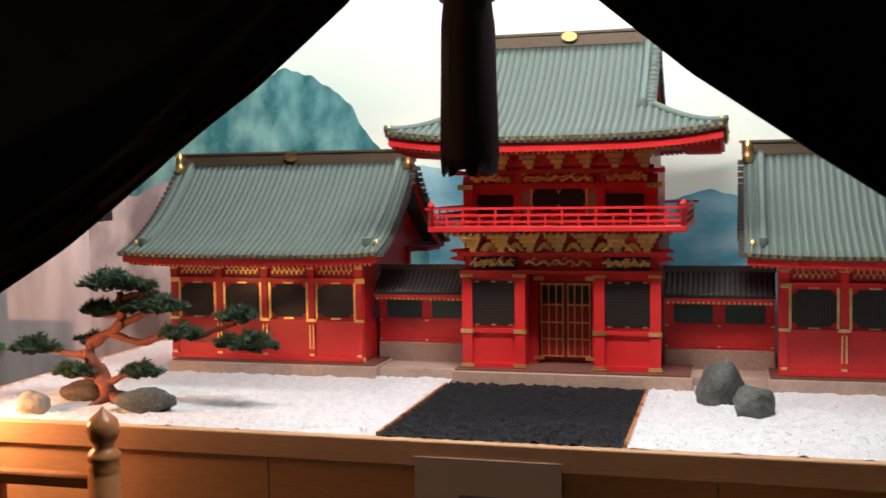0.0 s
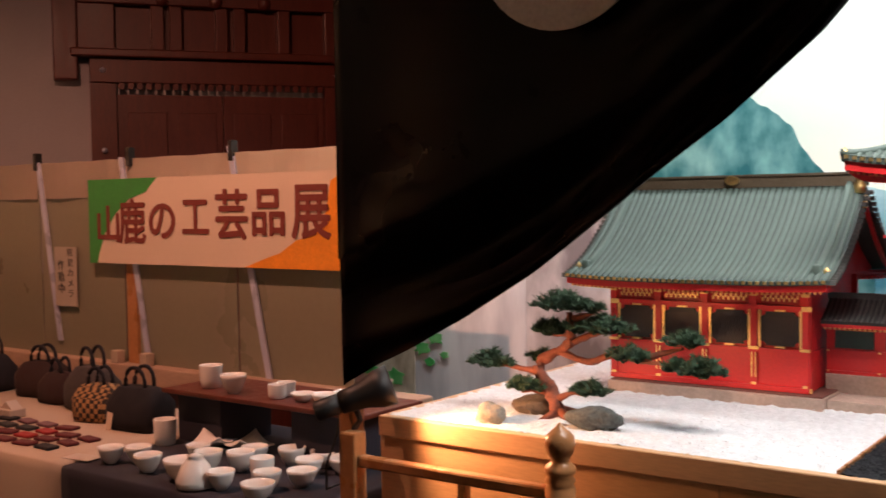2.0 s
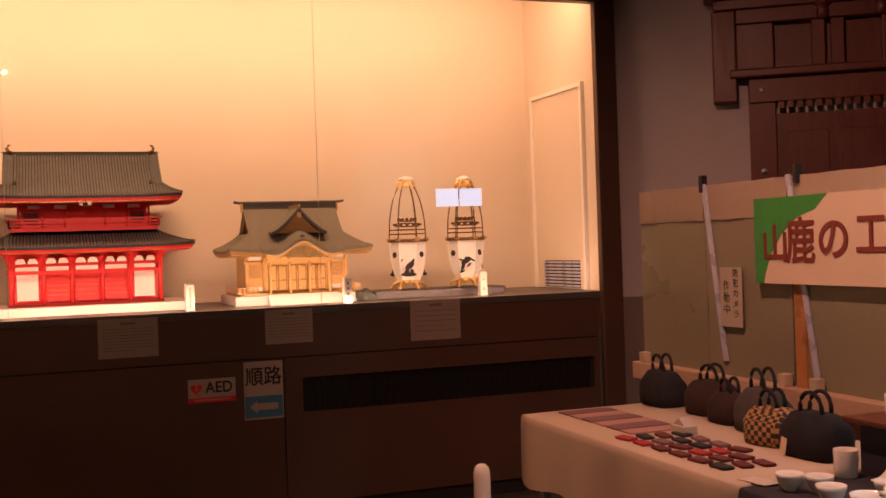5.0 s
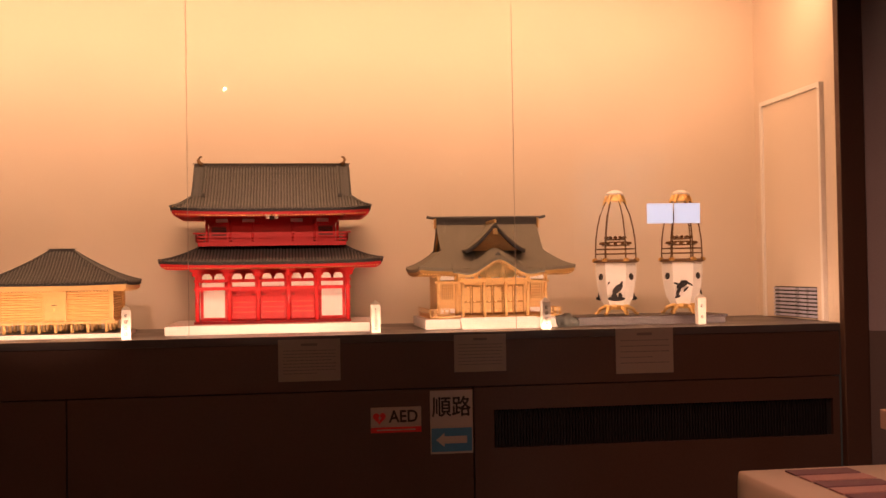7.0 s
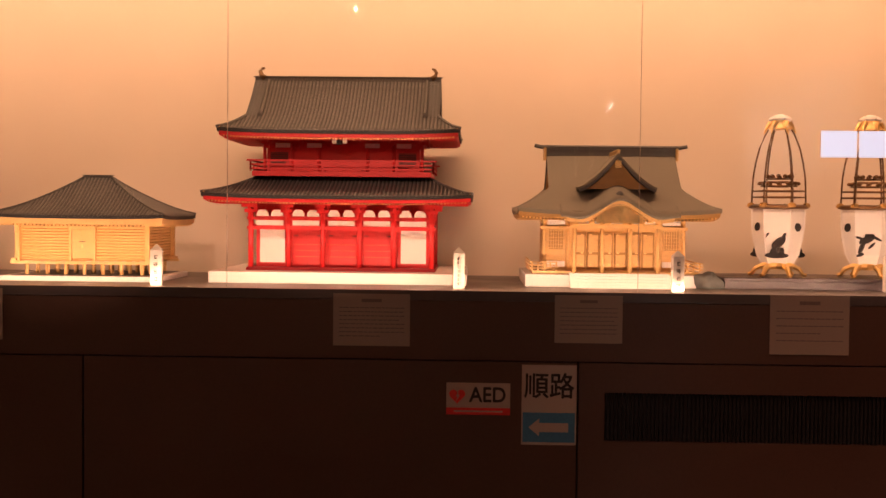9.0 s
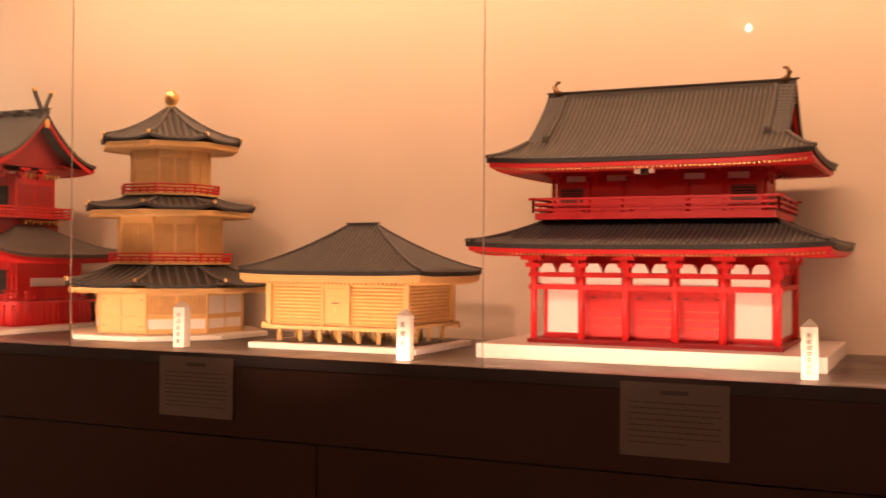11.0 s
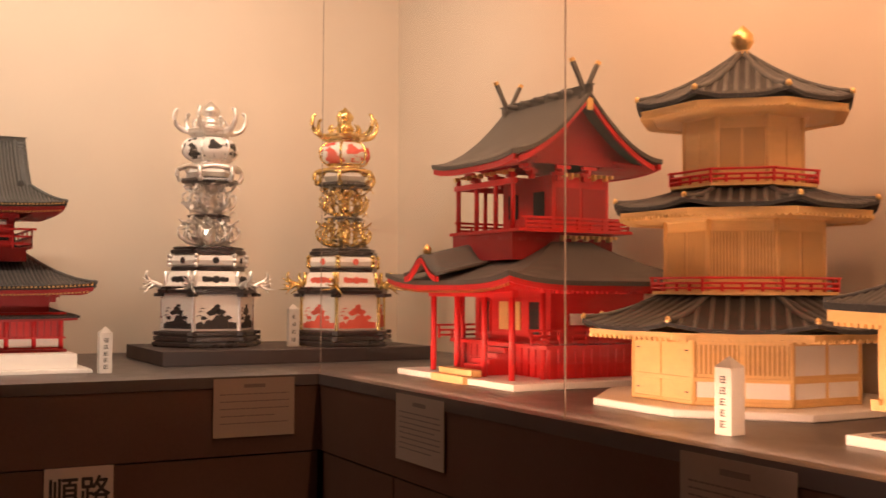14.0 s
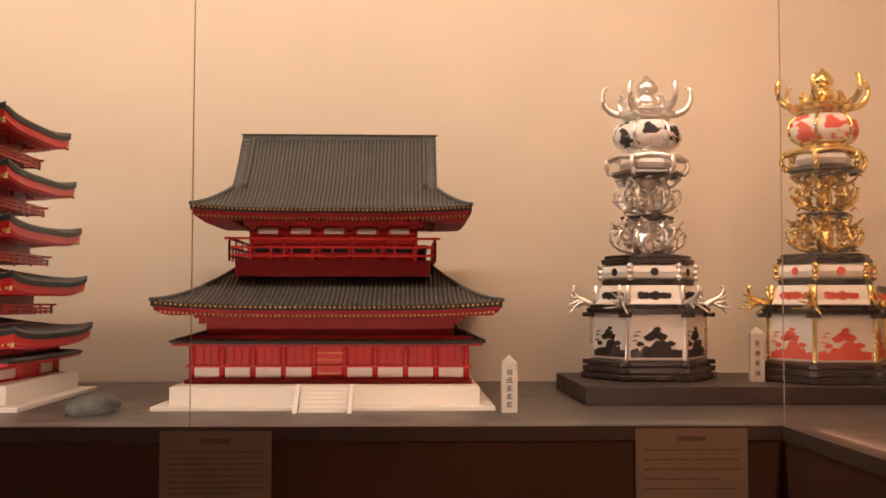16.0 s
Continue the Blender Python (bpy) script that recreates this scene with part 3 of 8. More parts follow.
def red_gate_temple(m):
    t = base_thing("temple_model", m, "two-storey vermilion temple gate model with charcoal roofs on white plinth", "temple model", "red", "gold")
    boxes("plinth", M_white, t, (-0.515, 0.515, -0.33, 0.33, 0, 0.045), bevel=0.003, label="white board plinth")
    boxes("floor_board", M_red_dark, t, (-0.385, 0.385, -0.225, 0.225, 0.045, 0.058))
    boxes("core_wall", M_red, t, (-0.36, 0.36, -0.14, 0.2, 0.058, 0.34))
    pillar_row(t, [-.37, -.215, -.075, .075, .215, .37], [-0.205, 0.205], 0.058, 0.33, 0.011, M_red)
    for x in (-.2925, .2925):
        boxes("white_panel", M_white, t, (x - .052, x + .052, -0.146, -0.1405, 0.075, 0.212), label="white plaster panel")
        boxes("side_panel", M_white, t, (x * 1.24 - .003, x * 1.24 + .003, -0.1, 0.16, 0.075, 0.212), label="white plaster panel")
    for x in (-.145, 0, .145):
        d = boxes("door", M_red, t, (x - .06, x + .06, -0.148, -0.1405, 0.062, 0.225), bevel=0.002)
        boxes("door_batten", M_red_dark, d, (x - .001, x + .001, -0.1495, -0.1482, 0.062, 0.225))
        boxes("door_hinge", M_black, d, (x - .056, x - .04, -0.15, -0.1482, 0.185, 0.189), (x + .04, x + .056, -0.15, -0.1482, 0.185, 0.189))
        for z in (.10, .125, .15):
            bm = bmesh.new()
            for k in range(9):
                lathe(bm, [(0.0022, -0.0016), (0.001, 0.0016)], 6, x - .048 + k * .012, z)
            for v in bm.verts:
                v.co = Vector((v.co.x, -0.1497 - v.co.z * .5, v.co.y))
            tagged(part("stud_row", bm, M_gold, d), kind="stuff")
    boxes("tie_beam", M_red, t, (-.385, .385, -.214, -.196, .212, .226), (-.385, .385, -.214, -.196, .252, .264), (-.378, -.362, -.2, .2, .216, .231), (.362, .378, -.2, .2, .216, .231))
    for x in (-.2925, -.145, 0, .145, .2925):
        boxes("frieze_panel", M_white, t, (x - .055, x + .055, -.203, -.198, .228, .250), label="white frieze panel")
        for dx in (-.03, .03):
            bm = bmesh.new()
            prism(bm, [(x + dx - .025, .266), (x + dx + .025, .266), (x + dx + .023, .280), (x + dx + .013, .293), (x + dx - .013, .293), (x + dx - .023, .280)], -.212, -.197)
            part("bracket_panel", bm, M_white, t, "white plaster between brackets")
    brackets(t, .37, .205, .262, .055, 6, 3, M_red)
    R = Roof(.535, .37, .150, .30, .07, .010, .45)
    build_roof(t, R, .349, M_tile_dark, M_tile_dark, .016, rafters=.014, ridge=.016, fascia=.013)
    boxes("upper_deck", M_red, t, (-.365, .365, -.215, .215, .43, .450))
    rail(t, .372, .212, .450, .044, M_red, .07)
    boxes("upper_body", M_red, t, (-.315, .315, -.15, .15, .44, .61))
    pillar_row(t, [-.325, -.21, -.1, .1, .21, .325], [-.15], .447, .565, .007, M_red)
    for x in (-.265, .265):
        w = boxes("lattice_window", M_black, t, (x - .036, x + .036, -.1545, -.1505, .475, .53), label="dark slatted window")
        boxes("window_frame", M_red, w, (x - .04, x + .04, -.157, -.1505, .53, .535), (x - .04, x + .04, -.157, -.1505, .47, .475))
        for k in range(6):
            boxes("slat", M_red_dark, w, (x - .034, x + .034, -.1565, -.1546, .479 + k * .009, .482 + k * .009))
    brackets(t, .315, .155, .545, .05, 6, 3, M_red)
    for x in (-.25, -.12, .12, .25):
        boxes("bracket_panel", M_white, t, (x - .03, x + .03, -.157, -.1505, .55, .568), label="white plaster between brackets")
    build_roof(t, Roof(.482, .335, .235, .392, .20, .010, .52), .608, M_tile_dark, M_tile_dark, .015, rafters=.014, ridge=.018, fascia=.014, gable=M_red, ornament=M_gold, inset=.05)
    for s in (-1, 1):
        bm = bmesh.new()
        tube(bm, [(s * .355, 0, .852), (s * .370, 0, .864), (s * .375, 0, .880), (s * .368, 0, .893), (s * .356, 0, .896)], .013, 8, .004)
        part("ridge_fish", bm, M_bronze_old, t, "dark bronze fish-tail ridge ornament", True)
    nb = boxes("name_board", M_black, t, (-.012, .012, -.285, -.278, .555, .600), bevel=.002, label="small black name board between white ends")
    boxes("board_side", M_white, nb, (-.030, -.0125, -.284, -.279, .560, .598), (.0125, .030, -.284, -.279, .560, .598))
    return t


def log_storehouse(m):
    t = base_thing("storehouse_model", m, "yellow wood log storehouse model with a dark hipped roof on stilts", "storehouse model", "yellow", "yellow")
    boxes("plinth", M_white, t, (-.34, .34, -.27, .27, 0, .02), bevel=.003, label="white board plinth")
    boxes("ground_plate", M_shelf, t, (-.30, .30, -.24, .24, .02, .023))
    pillar_row(t, [-.25, -.16, -.08, 0, .08, .16, .25], [-.19, -.06, .06, .19], .023, .075, .009, M_gold_wood, "stilt")
    boxes("floor_beam", M_gold_wood, t, (-.31, .31, -.225, -.205, .066, .078), (-.31, .31, .205, .225, .066, .078), (-.30, -.28, -.24, .24, .078, .088), (.28, .30, -.24, .24, .078, .088))
    boxes("core_wall", M_gold_wood2, t, (-.268, .268, -.203, .203, .08, .27))
    bm = bmesh.new()
    prism(bm, [(-.0062, 0), (.0, -.0062), (.0062, 0), (0, .0062)], -.285, .285, "x")
    log = data_of("log", bm, M_gold_wood)
    bm = bmesh.new()
    prism(bm, [(-.0062, 0), (.0, -.0062), (.0062, 0), (0, .0062)], -.222, .222, "y")
    log2 = data_of("log", bm, M_gold_wood)
    for k in range(16):
        z = .086 + k * .0118
        for s in (-1, 1):
            piece("log", log, t, pose(0, s * .207, z))
            piece("log", log2, t, pose(s * .272, 0, z + .0059))
    d = boxes("door", M_gold_wood, t, (-.045, .045, -.222, -.212, .09, .205), bevel=.002)
    boxes("door_frame", M_gold_wood, d, (-.058, -.045, -.226, -.21, .08, .218), (.045, .058, -.226, -.21, .08, .218), (-.045, .045, -.226, -.21, .205, .218))
    boxes("door_lock", M_gold, d, (-.004, .004, -.2245, -.2221, .13, .145))
    boxes("lock_bar", M_black, d, (-.014, .014, -.2235, -.2222, .155, .158))
    boxes("corner_post", M_gold_wood, t, (-.29, -.27, -.226, -.206, .066, .275), (.27, .29, -.226, -.206, .066, .275), (.27, .29, .206, .226, .066, .275), (-.29, -.27, .206, .226, .066, .275))
    build_roof(t, Roof(.368, .30, .155, .062, 0, .006), .262, M_tile_dark, M_tile_dark, .016, rafters=.017, ridge=.012, rib_r=.0042)
    return t


def octagon_tower(m):
    t = thing("drum_tower_model", m, "three-storey octagonal yellow wood drum tower model with dark roofs", "tower model")
    t["wood"], t["caps"] = "yellow", "yellow"
    q = math.pi / 8

    def drum(name, prof, material, parent=t, label=""):
        bm = bmesh.new()
        lathe(bm, prof, 8, turn=q)
        return part(name, bm, material, parent, label)

    drum("plinth", [(.40, 0), (.405, .003), (.405, .017), (.40, .02)], M_white, label="white octagonal plinth")
    floors = [(.297, .02, .21), (.212, .27, .495), (.160, .545, .755)]
    for k, (r, z0, z1) in enumerate(floors):
        body = drum("body", [(r, z0), (r, z1)], M_gold_wood)
        ap = r * math.cos(q)
        for i in range(8):
            ang = i * 45
            for s in (-1, 1):
                half = r * math.sin(q)
                c = s * half * .5
                g = bmesh.new()
                w = half * .44
                if k == 0:
                    lo, hi = z0 + .075, z1 - .045
                    if i in (1, 3, 5, 7):
                        kind = "window"
                    elif i in (6, 2):
                        kind = "door"
                    else:
                        kind = "panel"
                else:
                    lo, hi, kind = z0 + .055, z1 - .055, ("window" if k == 1 or i % 2 else "panel")
                turn = pose(0, 0, 0, 0, 0, ang)
                if kind == "window":
                    box(g, ap - .001, ap + .002, c - w, c + w, lo, hi)
                    o = part("lattice_window", g, M_gold_wood2, body)
                    o.matrix_basis = turn
                    g2 = bmesh.new()
                    nb = 9
                    for b in range(nb):
                        y = c - w + 2 * w * (b + .5) / nb
                        box(g2, ap + .0015, ap + .0035, y - w * .05, y + w * .05, lo, hi)
                    o2 = part("lattice_bars", g2, M_gold_wood, body)
                    o2.matrix_basis = turn
                    if k == 0:
                        g3 = bmesh.new()
                        box(g3, ap - .001, ap + .002, c - w, c + w, z0 + .02, lo - .012)
                        part("white_panel", g3, M_white, body, "white paper panel").matrix_basis = turn
                elif kind == "panel":
                    box(g, ap - .001, ap + .002, c - w, c + w, lo, hi)
                    part("white_panel", g, M_white if k == 0 else M_gold_wood, body, "white paper panel" if k == 0 else "").matrix_basis = turn
                    if k == 0:
                        g3 = bmesh.new()
                        box(g3, ap - .001, ap + .002, c - w, c + w, z0 + .02, lo - .012)
                        part("white_panel", g3, M_white, body, "white paper panel").matrix_basis = turn
                else:
                    box(g, ap - .001, ap + .003, c - w * 1.02, c + w * 1.02, z0 + .012, hi)
                    dr = part("door", g, M_gold_wood, body)
                    dr.matrix_basis = turn
                    g3 = bmesh.new()
                    for zz in (z0 + .03, hi - .015):
                        box(g3, ap + .003, ap + .0042, c - s * -w * .7 - .006, c - s * -w * .7 + .006, zz - .0015, zz + .0015)
                    part("hinge", g3, M_black, dr)
            a0 = math.radians(ang) + q
            bm = bmesh.new()
            lathe(bm, [(.006, z0), (.006, z1)], 8, r * math.cos(a0), r * math.sin(a0))
            part("corner_post", bm, M_gold_wood, body, smooth=True)
        for zz in ([z0 + .006, z0 + .062, z1 - .035, z1 - .005] if k == 0 else [z0 + .008, z1 - .018]):
            drum("beam", [(r + .0045, zz - .005), (r + .0055, zz - .004), (r + .0055, zz + .004), (r + .0045, zz + .005)], M_gold_wood, body)
    # curved octagonal roofs
    for k, (ri, re, zt, ze) in enumerate([(.21, .435, .285, .205), (.155, .350, .555, .500), (.012, .290, .912, .765)]):
        bm = bmesh.new()
        n = 10
        rows = []
        for j in range(n + 1):
            f = j / n
            rr = ri + (re - ri) * f
            zz = ze + (zt - ze) * fall(f)
            row = []
            for i in range(8):
                for u in (0.0, .25, .5, .75):
                    a0, a1 = q + i * math.pi / 4, q + (i + 1) * math.pi / 4
                    x = rr * ((1 - u) * math.cos(a0) + u * math.cos(a1))
                    y = rr * ((1 - u) * math.sin(a0) + u * math.sin(a1))
                    row.append((x, y, zz + .016 * f ** 3 * abs(2 * u - 1) ** 3))
            row.append(row[0])
            rows.append(row)
        sheet(bm, rows, .010)
        bmesh.ops.remove_doubles(bm, verts=bm.verts[:], dist=1e-5)
        roof = part("roof", bm, M_slab_shade_dark, t)
        # tile rows on every face, hip ridges between
        for i in range(8):
            am = (i + 1) * math.pi / 4
            ex, ey = math.cos(am), math.sin(am)
            ap_e, hw = re * math.cos(q), re * math.sin(q)
            cnt = 9 if k < 2 else 8
            for s in range(cnt):
                off = hw * (2 * (s + .5) / cnt - 1) * .94
                f0 = max(0.0, (abs(off) / math.sin(q) - ri) / (re - ri))
                if f0 > .9:
                    continue
                pts = []
                for j in range(7):
                    f = f0 + (1.005 - f0) * j / 6
                    rr = (ri + (re - ri) * f) * math.cos(q)
                    u = min(1, abs(off) / max(1e-4, (ri + (re - ri) * f) * math.sin(q)))
                    pts.append((rr * ex - off * ey, rr * ey + off * ex, ze + (zt - ze) * fall(min(f, 1)) + .016 * min(f, 1) ** 3 * u ** 3))
                g = bmesh.new()
                half_round(g, pts, .0055, (-ey, ex, 0))
                part("tile_row", g, M_tile_dark, roof, smooth=True)
            a0 = q + i * math.pi / 4
            g = bmesh.new()
            pts = [((ri + (re - ri) * j / 8) * math.cos(a0), (ri + (re - ri) * j / 8) * math.sin(a0), ze + (zt - ze) * fall(j / 8) + .016 * (j / 8) ** 3 + .003) for j in range(9)]
            tube(g, pts, .0075, 6)
            part("hip_ridge", g, M_tile_dark, roof, smooth=True)
            g = bmesh.new()
            lathe(g, [(.001, -.006), (.008, 0), (.006, .008), (.001, .012)], 8, re * .99 * math.cos(a0), re * .99 * math.sin(a0))
            for v in g.verts:
                v.co.z += ze + .018
            part("corner_ornament", g, M_gold, roof, smooth=True)
        rb = floors[k][0]
        drum("eave_board", [(rb, ze - .035), (re * .62, ze - .03), (re * .95, ze - .026), (re * .955, ze - .009)], M_gold_wood, roof)
        bm = bmesh.new()
        for i in range(8):
            for s in range(16):
                am = (i + 1) * math.pi / 4
                off = re * math.sin(q) * .93 * (2 * (s + .5) / 16 - 1)
                r0 = re * math.cos(q) * .965
                c, d = math.cos(am), math.sin(am)
                vs = box(bm, r0 - .03, r0, off - .004, off + .004, ze - .03, ze - .022)
                for v in vs:
                    v.co = Vector((v.co.x * c - v.co.y * d, v.co.x * d + v.co.y * c, v.co.z))
        tagged(part("rafter_row", bm, M_gold_wood, roof), kind="stuff")
    # two railings
    for r, z in ((.248, .292), (.198, .562)):
        drum("balcony", [(r * .7, z - .012), (r, z - .008), (r, z)], M_gold_wood)
        bm = bmesh.new()
        for zz, e in ((.008, 0), (.02, 0), (.033, .008)):
            for i in range(8):
                a0, a1 = q + i * math.pi / 4, q + (i + 1) * math.pi / 4
                p0, p1 = Vector((r * math.cos(a0), r * math.sin(a0), z + zz)), Vector((r * math.cos(a1), r * math.sin(a1), z + zz))
                d = (p1 - p0).normalized() * e
                tube(bm, [p0 - d, p1 + d], .0034, 6)
        for i in range(8):
            for u in (0, .25, .5, .75):
                a0, a1 = q + i * math.pi / 4, q + (i + 1) * math.pi / 4
                x, y = r * ((1 - u) * math.cos(a0) + u * math.cos(a1)), r * ((1 - u) * math.sin(a0) + u * math.sin(a1))
                box(bm, x - .003, x + .003, y - .003, y + .003, z, z + (.033 if u == 0 else .022))
        part("railing", bm, M_red, t, "vermilion railing")
    bm = bmesh.new()
    lathe(bm, [(.018, .905), (.02, .915), (.012, .922), (.02, .928), (.03, .945), (.028, .965), (.014, .98), (.001, .992)], 20)
    part("jewel", bm, M_gold, t, "polished gold jewel finial", True)
    return t


def red_shrine(m):
    t = base_thing("shrine_model", m, "tall vermilion two-storey shrine gate model with slim forked finials", "shrine model", "red", "gold")
    boxes("plinth", M_white, t, (-.37, .37, -.34, .30, 0, .02), bevel=.003, label="white board plinth")
    bm = bmesh.new()
    for k in range(2):
        box(bm, -.10, .11, -.355 + k * .03, -.29, .0 + k * .018, .024 + k * .018, bevel=.002)
    part("front_step", bm, M_gold_wood, t, "pale wood front steps")
    boxes("lattice_base", M_red, t, (-.25, .26, -.14, .26, .02, .11))
    bm = bmesh.new()
    for k in range(14):
        x = -.25 + .51 * k / 13
        box(bm, x - .004, x + .004, -.146, -.141, .02, .11)
        y = -.14 + .40 * k / 13
        box(bm, .261, .266, y - .004, y + .004, .02, .11)
    box(bm, -.255, .268, -.147, -.141, .06, .066)
    box(bm, .261, .267, -.145, .265, .06, .066)
    part("base_lattice", bm, M_red, t)
    boxes("veranda", M_red, t, (-.29, .30, -.18, .29, .11, .122))
    rail(t, .285, .225, .122, .045, M_red, .05, sides=("l", "r", "b"))
    boxes("lower_body", M_red, t, (-.22, .23, -.12, .24, .122, .32))
    for x in (-.15, .15):
        o = boxes("cusped_window", M_black, t, (x - .03, x + .03, -.1245, -.1205, .15, .25), label="black cusped window")
        boxes("window_frame", M_red, o, (x - .036, x - .03, -.127, -.1205, .14, .256), (x + .03, x + .036, -.127, -.1205, .14, .256), (x - .03, x + .03, -.127, -.1205, .25, .256))
    boxes("inner_screen", M_gold_wood, t, (-.06, -.005, -.1245, -.1205, .16, .25), (.01, .065, -.1245, -.1205, .16, .25), label="yellow paper screens")
    boxes("white_band", M_white, t, (.2305, .234, -.05, .2, .18, .215), label="white side panel")
    bm = bmesh.new()
    for k in range(5):
        box(bm, -.05, .06, -.29 + k * .028, -.14, .02 + k * .017, .037 + k * .017)
    part("stair", bm, M_red, t, "steep vermilion stair")
    pillar_row(t, [-.24, -.08, .09, .25], [-.27], .02, .30, .010, M_red)
    pillar_row(t, [-.24, .25], [-.16], .02, .30, .009, M_red)
    boxes("porch_beam", M_red, t, (-.26, .27, -.28, -.26, .265, .285), (-.26, .27, -.278, -.262, .29, .298))
    bm = bmesh.new()
    for k in range(9):
        x = -.23 + k * .058
        g = bmesh.new()
        box(g, x - .009, x + .009, -.29, -.262, .286, .30, bevel=.002)
        part("gold_carving", g, M_gold, t, "gilt carved bracket")
    brackets(t, .22, .12, .28, .05, 5, 4, M_red)
    Rl = Roof(.40, .375, .17, .13, .02, .028, .5)
    lower = build_roof(t, Rl, .315, M_roof_smooth, M_roof_smooth, ribs=False, rafters=.018, ridge=.012, fascia=.016, verge_ridges=False)
    # cusped porch gable on the lower roof
    bm = bmesh.new()
    rows = []
    for j in range(7):
        y = -.395 + j * .045
        rows.append([(x * .012 - .10, y, .335 + .062 * math.exp(-((x * .012) / .058) ** 2) - .0 + .018 * (abs(x) / 10) ** 3 * .3 + .012 * j * .8) for x in range(-10, 11)])
    sheet(bm, rows, .011)
    part("porch_gable", bm, M_roof_smooth, lower, smooth=True).location.z = -.315
    bm = bmesh.new()
    rows = [[(x * .012 - .10, -.398 + d, .325 + .062 * math.exp(-((x * .012) / .058) ** 2)) for x in range(-9, 10)] for d in (0, .012)]
    sheet(bm, rows, .016)
    part("bargeboard", bm, M_red, lower).location.z = -.315
    bm = bmesh.new()
    lathe(bm, [(.001, 0), (.012, .004), (.015, .02), (.006, .03), (.001, .036)], 8, -.10, -.37)
    part("porch_finial", bm, M_gold, lower, smooth=True).location.z = .082
    # upper storey with an open front porch
    boxes("upper_base", M_red_dark, t, (-.20, .17, -.22, .16, .38, .47))
    boxes("upper_deck", M_red, t, (-.215, .215, -.225, .205, .465, .475))
    rail(t, .205, .195, .475, .035, M_red, .045, sides=("r", "b", "l"))
    boxes("upper_body", M_red, t, (-.14, .15, -.06, .16, .475, .65))
    boxes("body_panel", M_red_dark, t, (.1505, .153, -.045, .045, .49, .61), (.1505, .153, .055, .145, .49, .61))
    for xa, xb in ((-.10, -.045), (.05, .11)):
        boxes("bell_window", M_black, t, (xa, xb, -.0645, -.0605, .52, .60), label="black bell-shaped window")
    pillar_row(t, [-.19, -.07, .05, .15], [-.205], .475, .65, .008, M_red)
    pillar_row(t, [-.19], [-.10, .0, .1], .475, .65, .007, M_red)
    boxes("upper_beam", M_red, t, (-.205, .165, -.214, -.196, .615, .632), (-.199, -.181, -.20, .15, .615, .632))
    for k in range(10):
        y, x, j = -.04 + .2 * k / 9, -.19 + .34 * k / 9, k % 2
        for b in ((.152, .172, y - .005, y + .005, .636 + .008 * j, .656), (.172, .192, y - .006, y + .006, .440 + .008 * j, .458), (x - .005, x + .005, -.220, -.20, .645 + .006 * j, .660)):
            boxes("gold_carving", M_gold, t, b, bevel=.002, label="gilt carved bracket")
    brackets(t, .17, .15, .63, .045, 4, 3, M_red)
    up = build_roof(t, Roof(.255, .285, .215, .255, .285, .018, .62), .69, M_roof_smooth, M_roof_smooth, ribs=False, rafters=None, ridge=.022, fascia=.018, gable=M_red_dark, ornament=M_gold, verge_ridges=False, gable_in=.085)
    up.location.y = .012
    # ridge logs and forked finials
    for k in range(5):
        bm = bmesh.new()
        x = -.16 + k * .08
        tube(bm, [(x, -.042, .222), (x, .042, .222)], .009, 8)
        part("ridge_log", bm, M_tile_dark, up, smooth=True)
    for s in (-1, 1):
        fin = boxes("forked_finial", M_tile_dark, up, (s * .225 - .009, s * .225 + .009, -.02, .02, .19, .215), label="slim dark forked finial")
        for q in (-1, 1):
            bm = bmesh.new()
            box(bm, -.006, .006, -.006, .006, -.02, .118)
            pr = part("prong", bm, M_tile_dark, fin)
            pr.matrix_basis = pose(s * .225 + q * .003, 0, .21, q * 27, 0, 0)
            bm = bmesh.new()
            box(bm, -.0068, .0068, -.0068, .0068, .108, .120)
            part("gold_tip", bm, M_gold, fin).matrix_basis = pose(s * .225 + q * .003, 0, .21, q * 27, 0, 0)
    return t


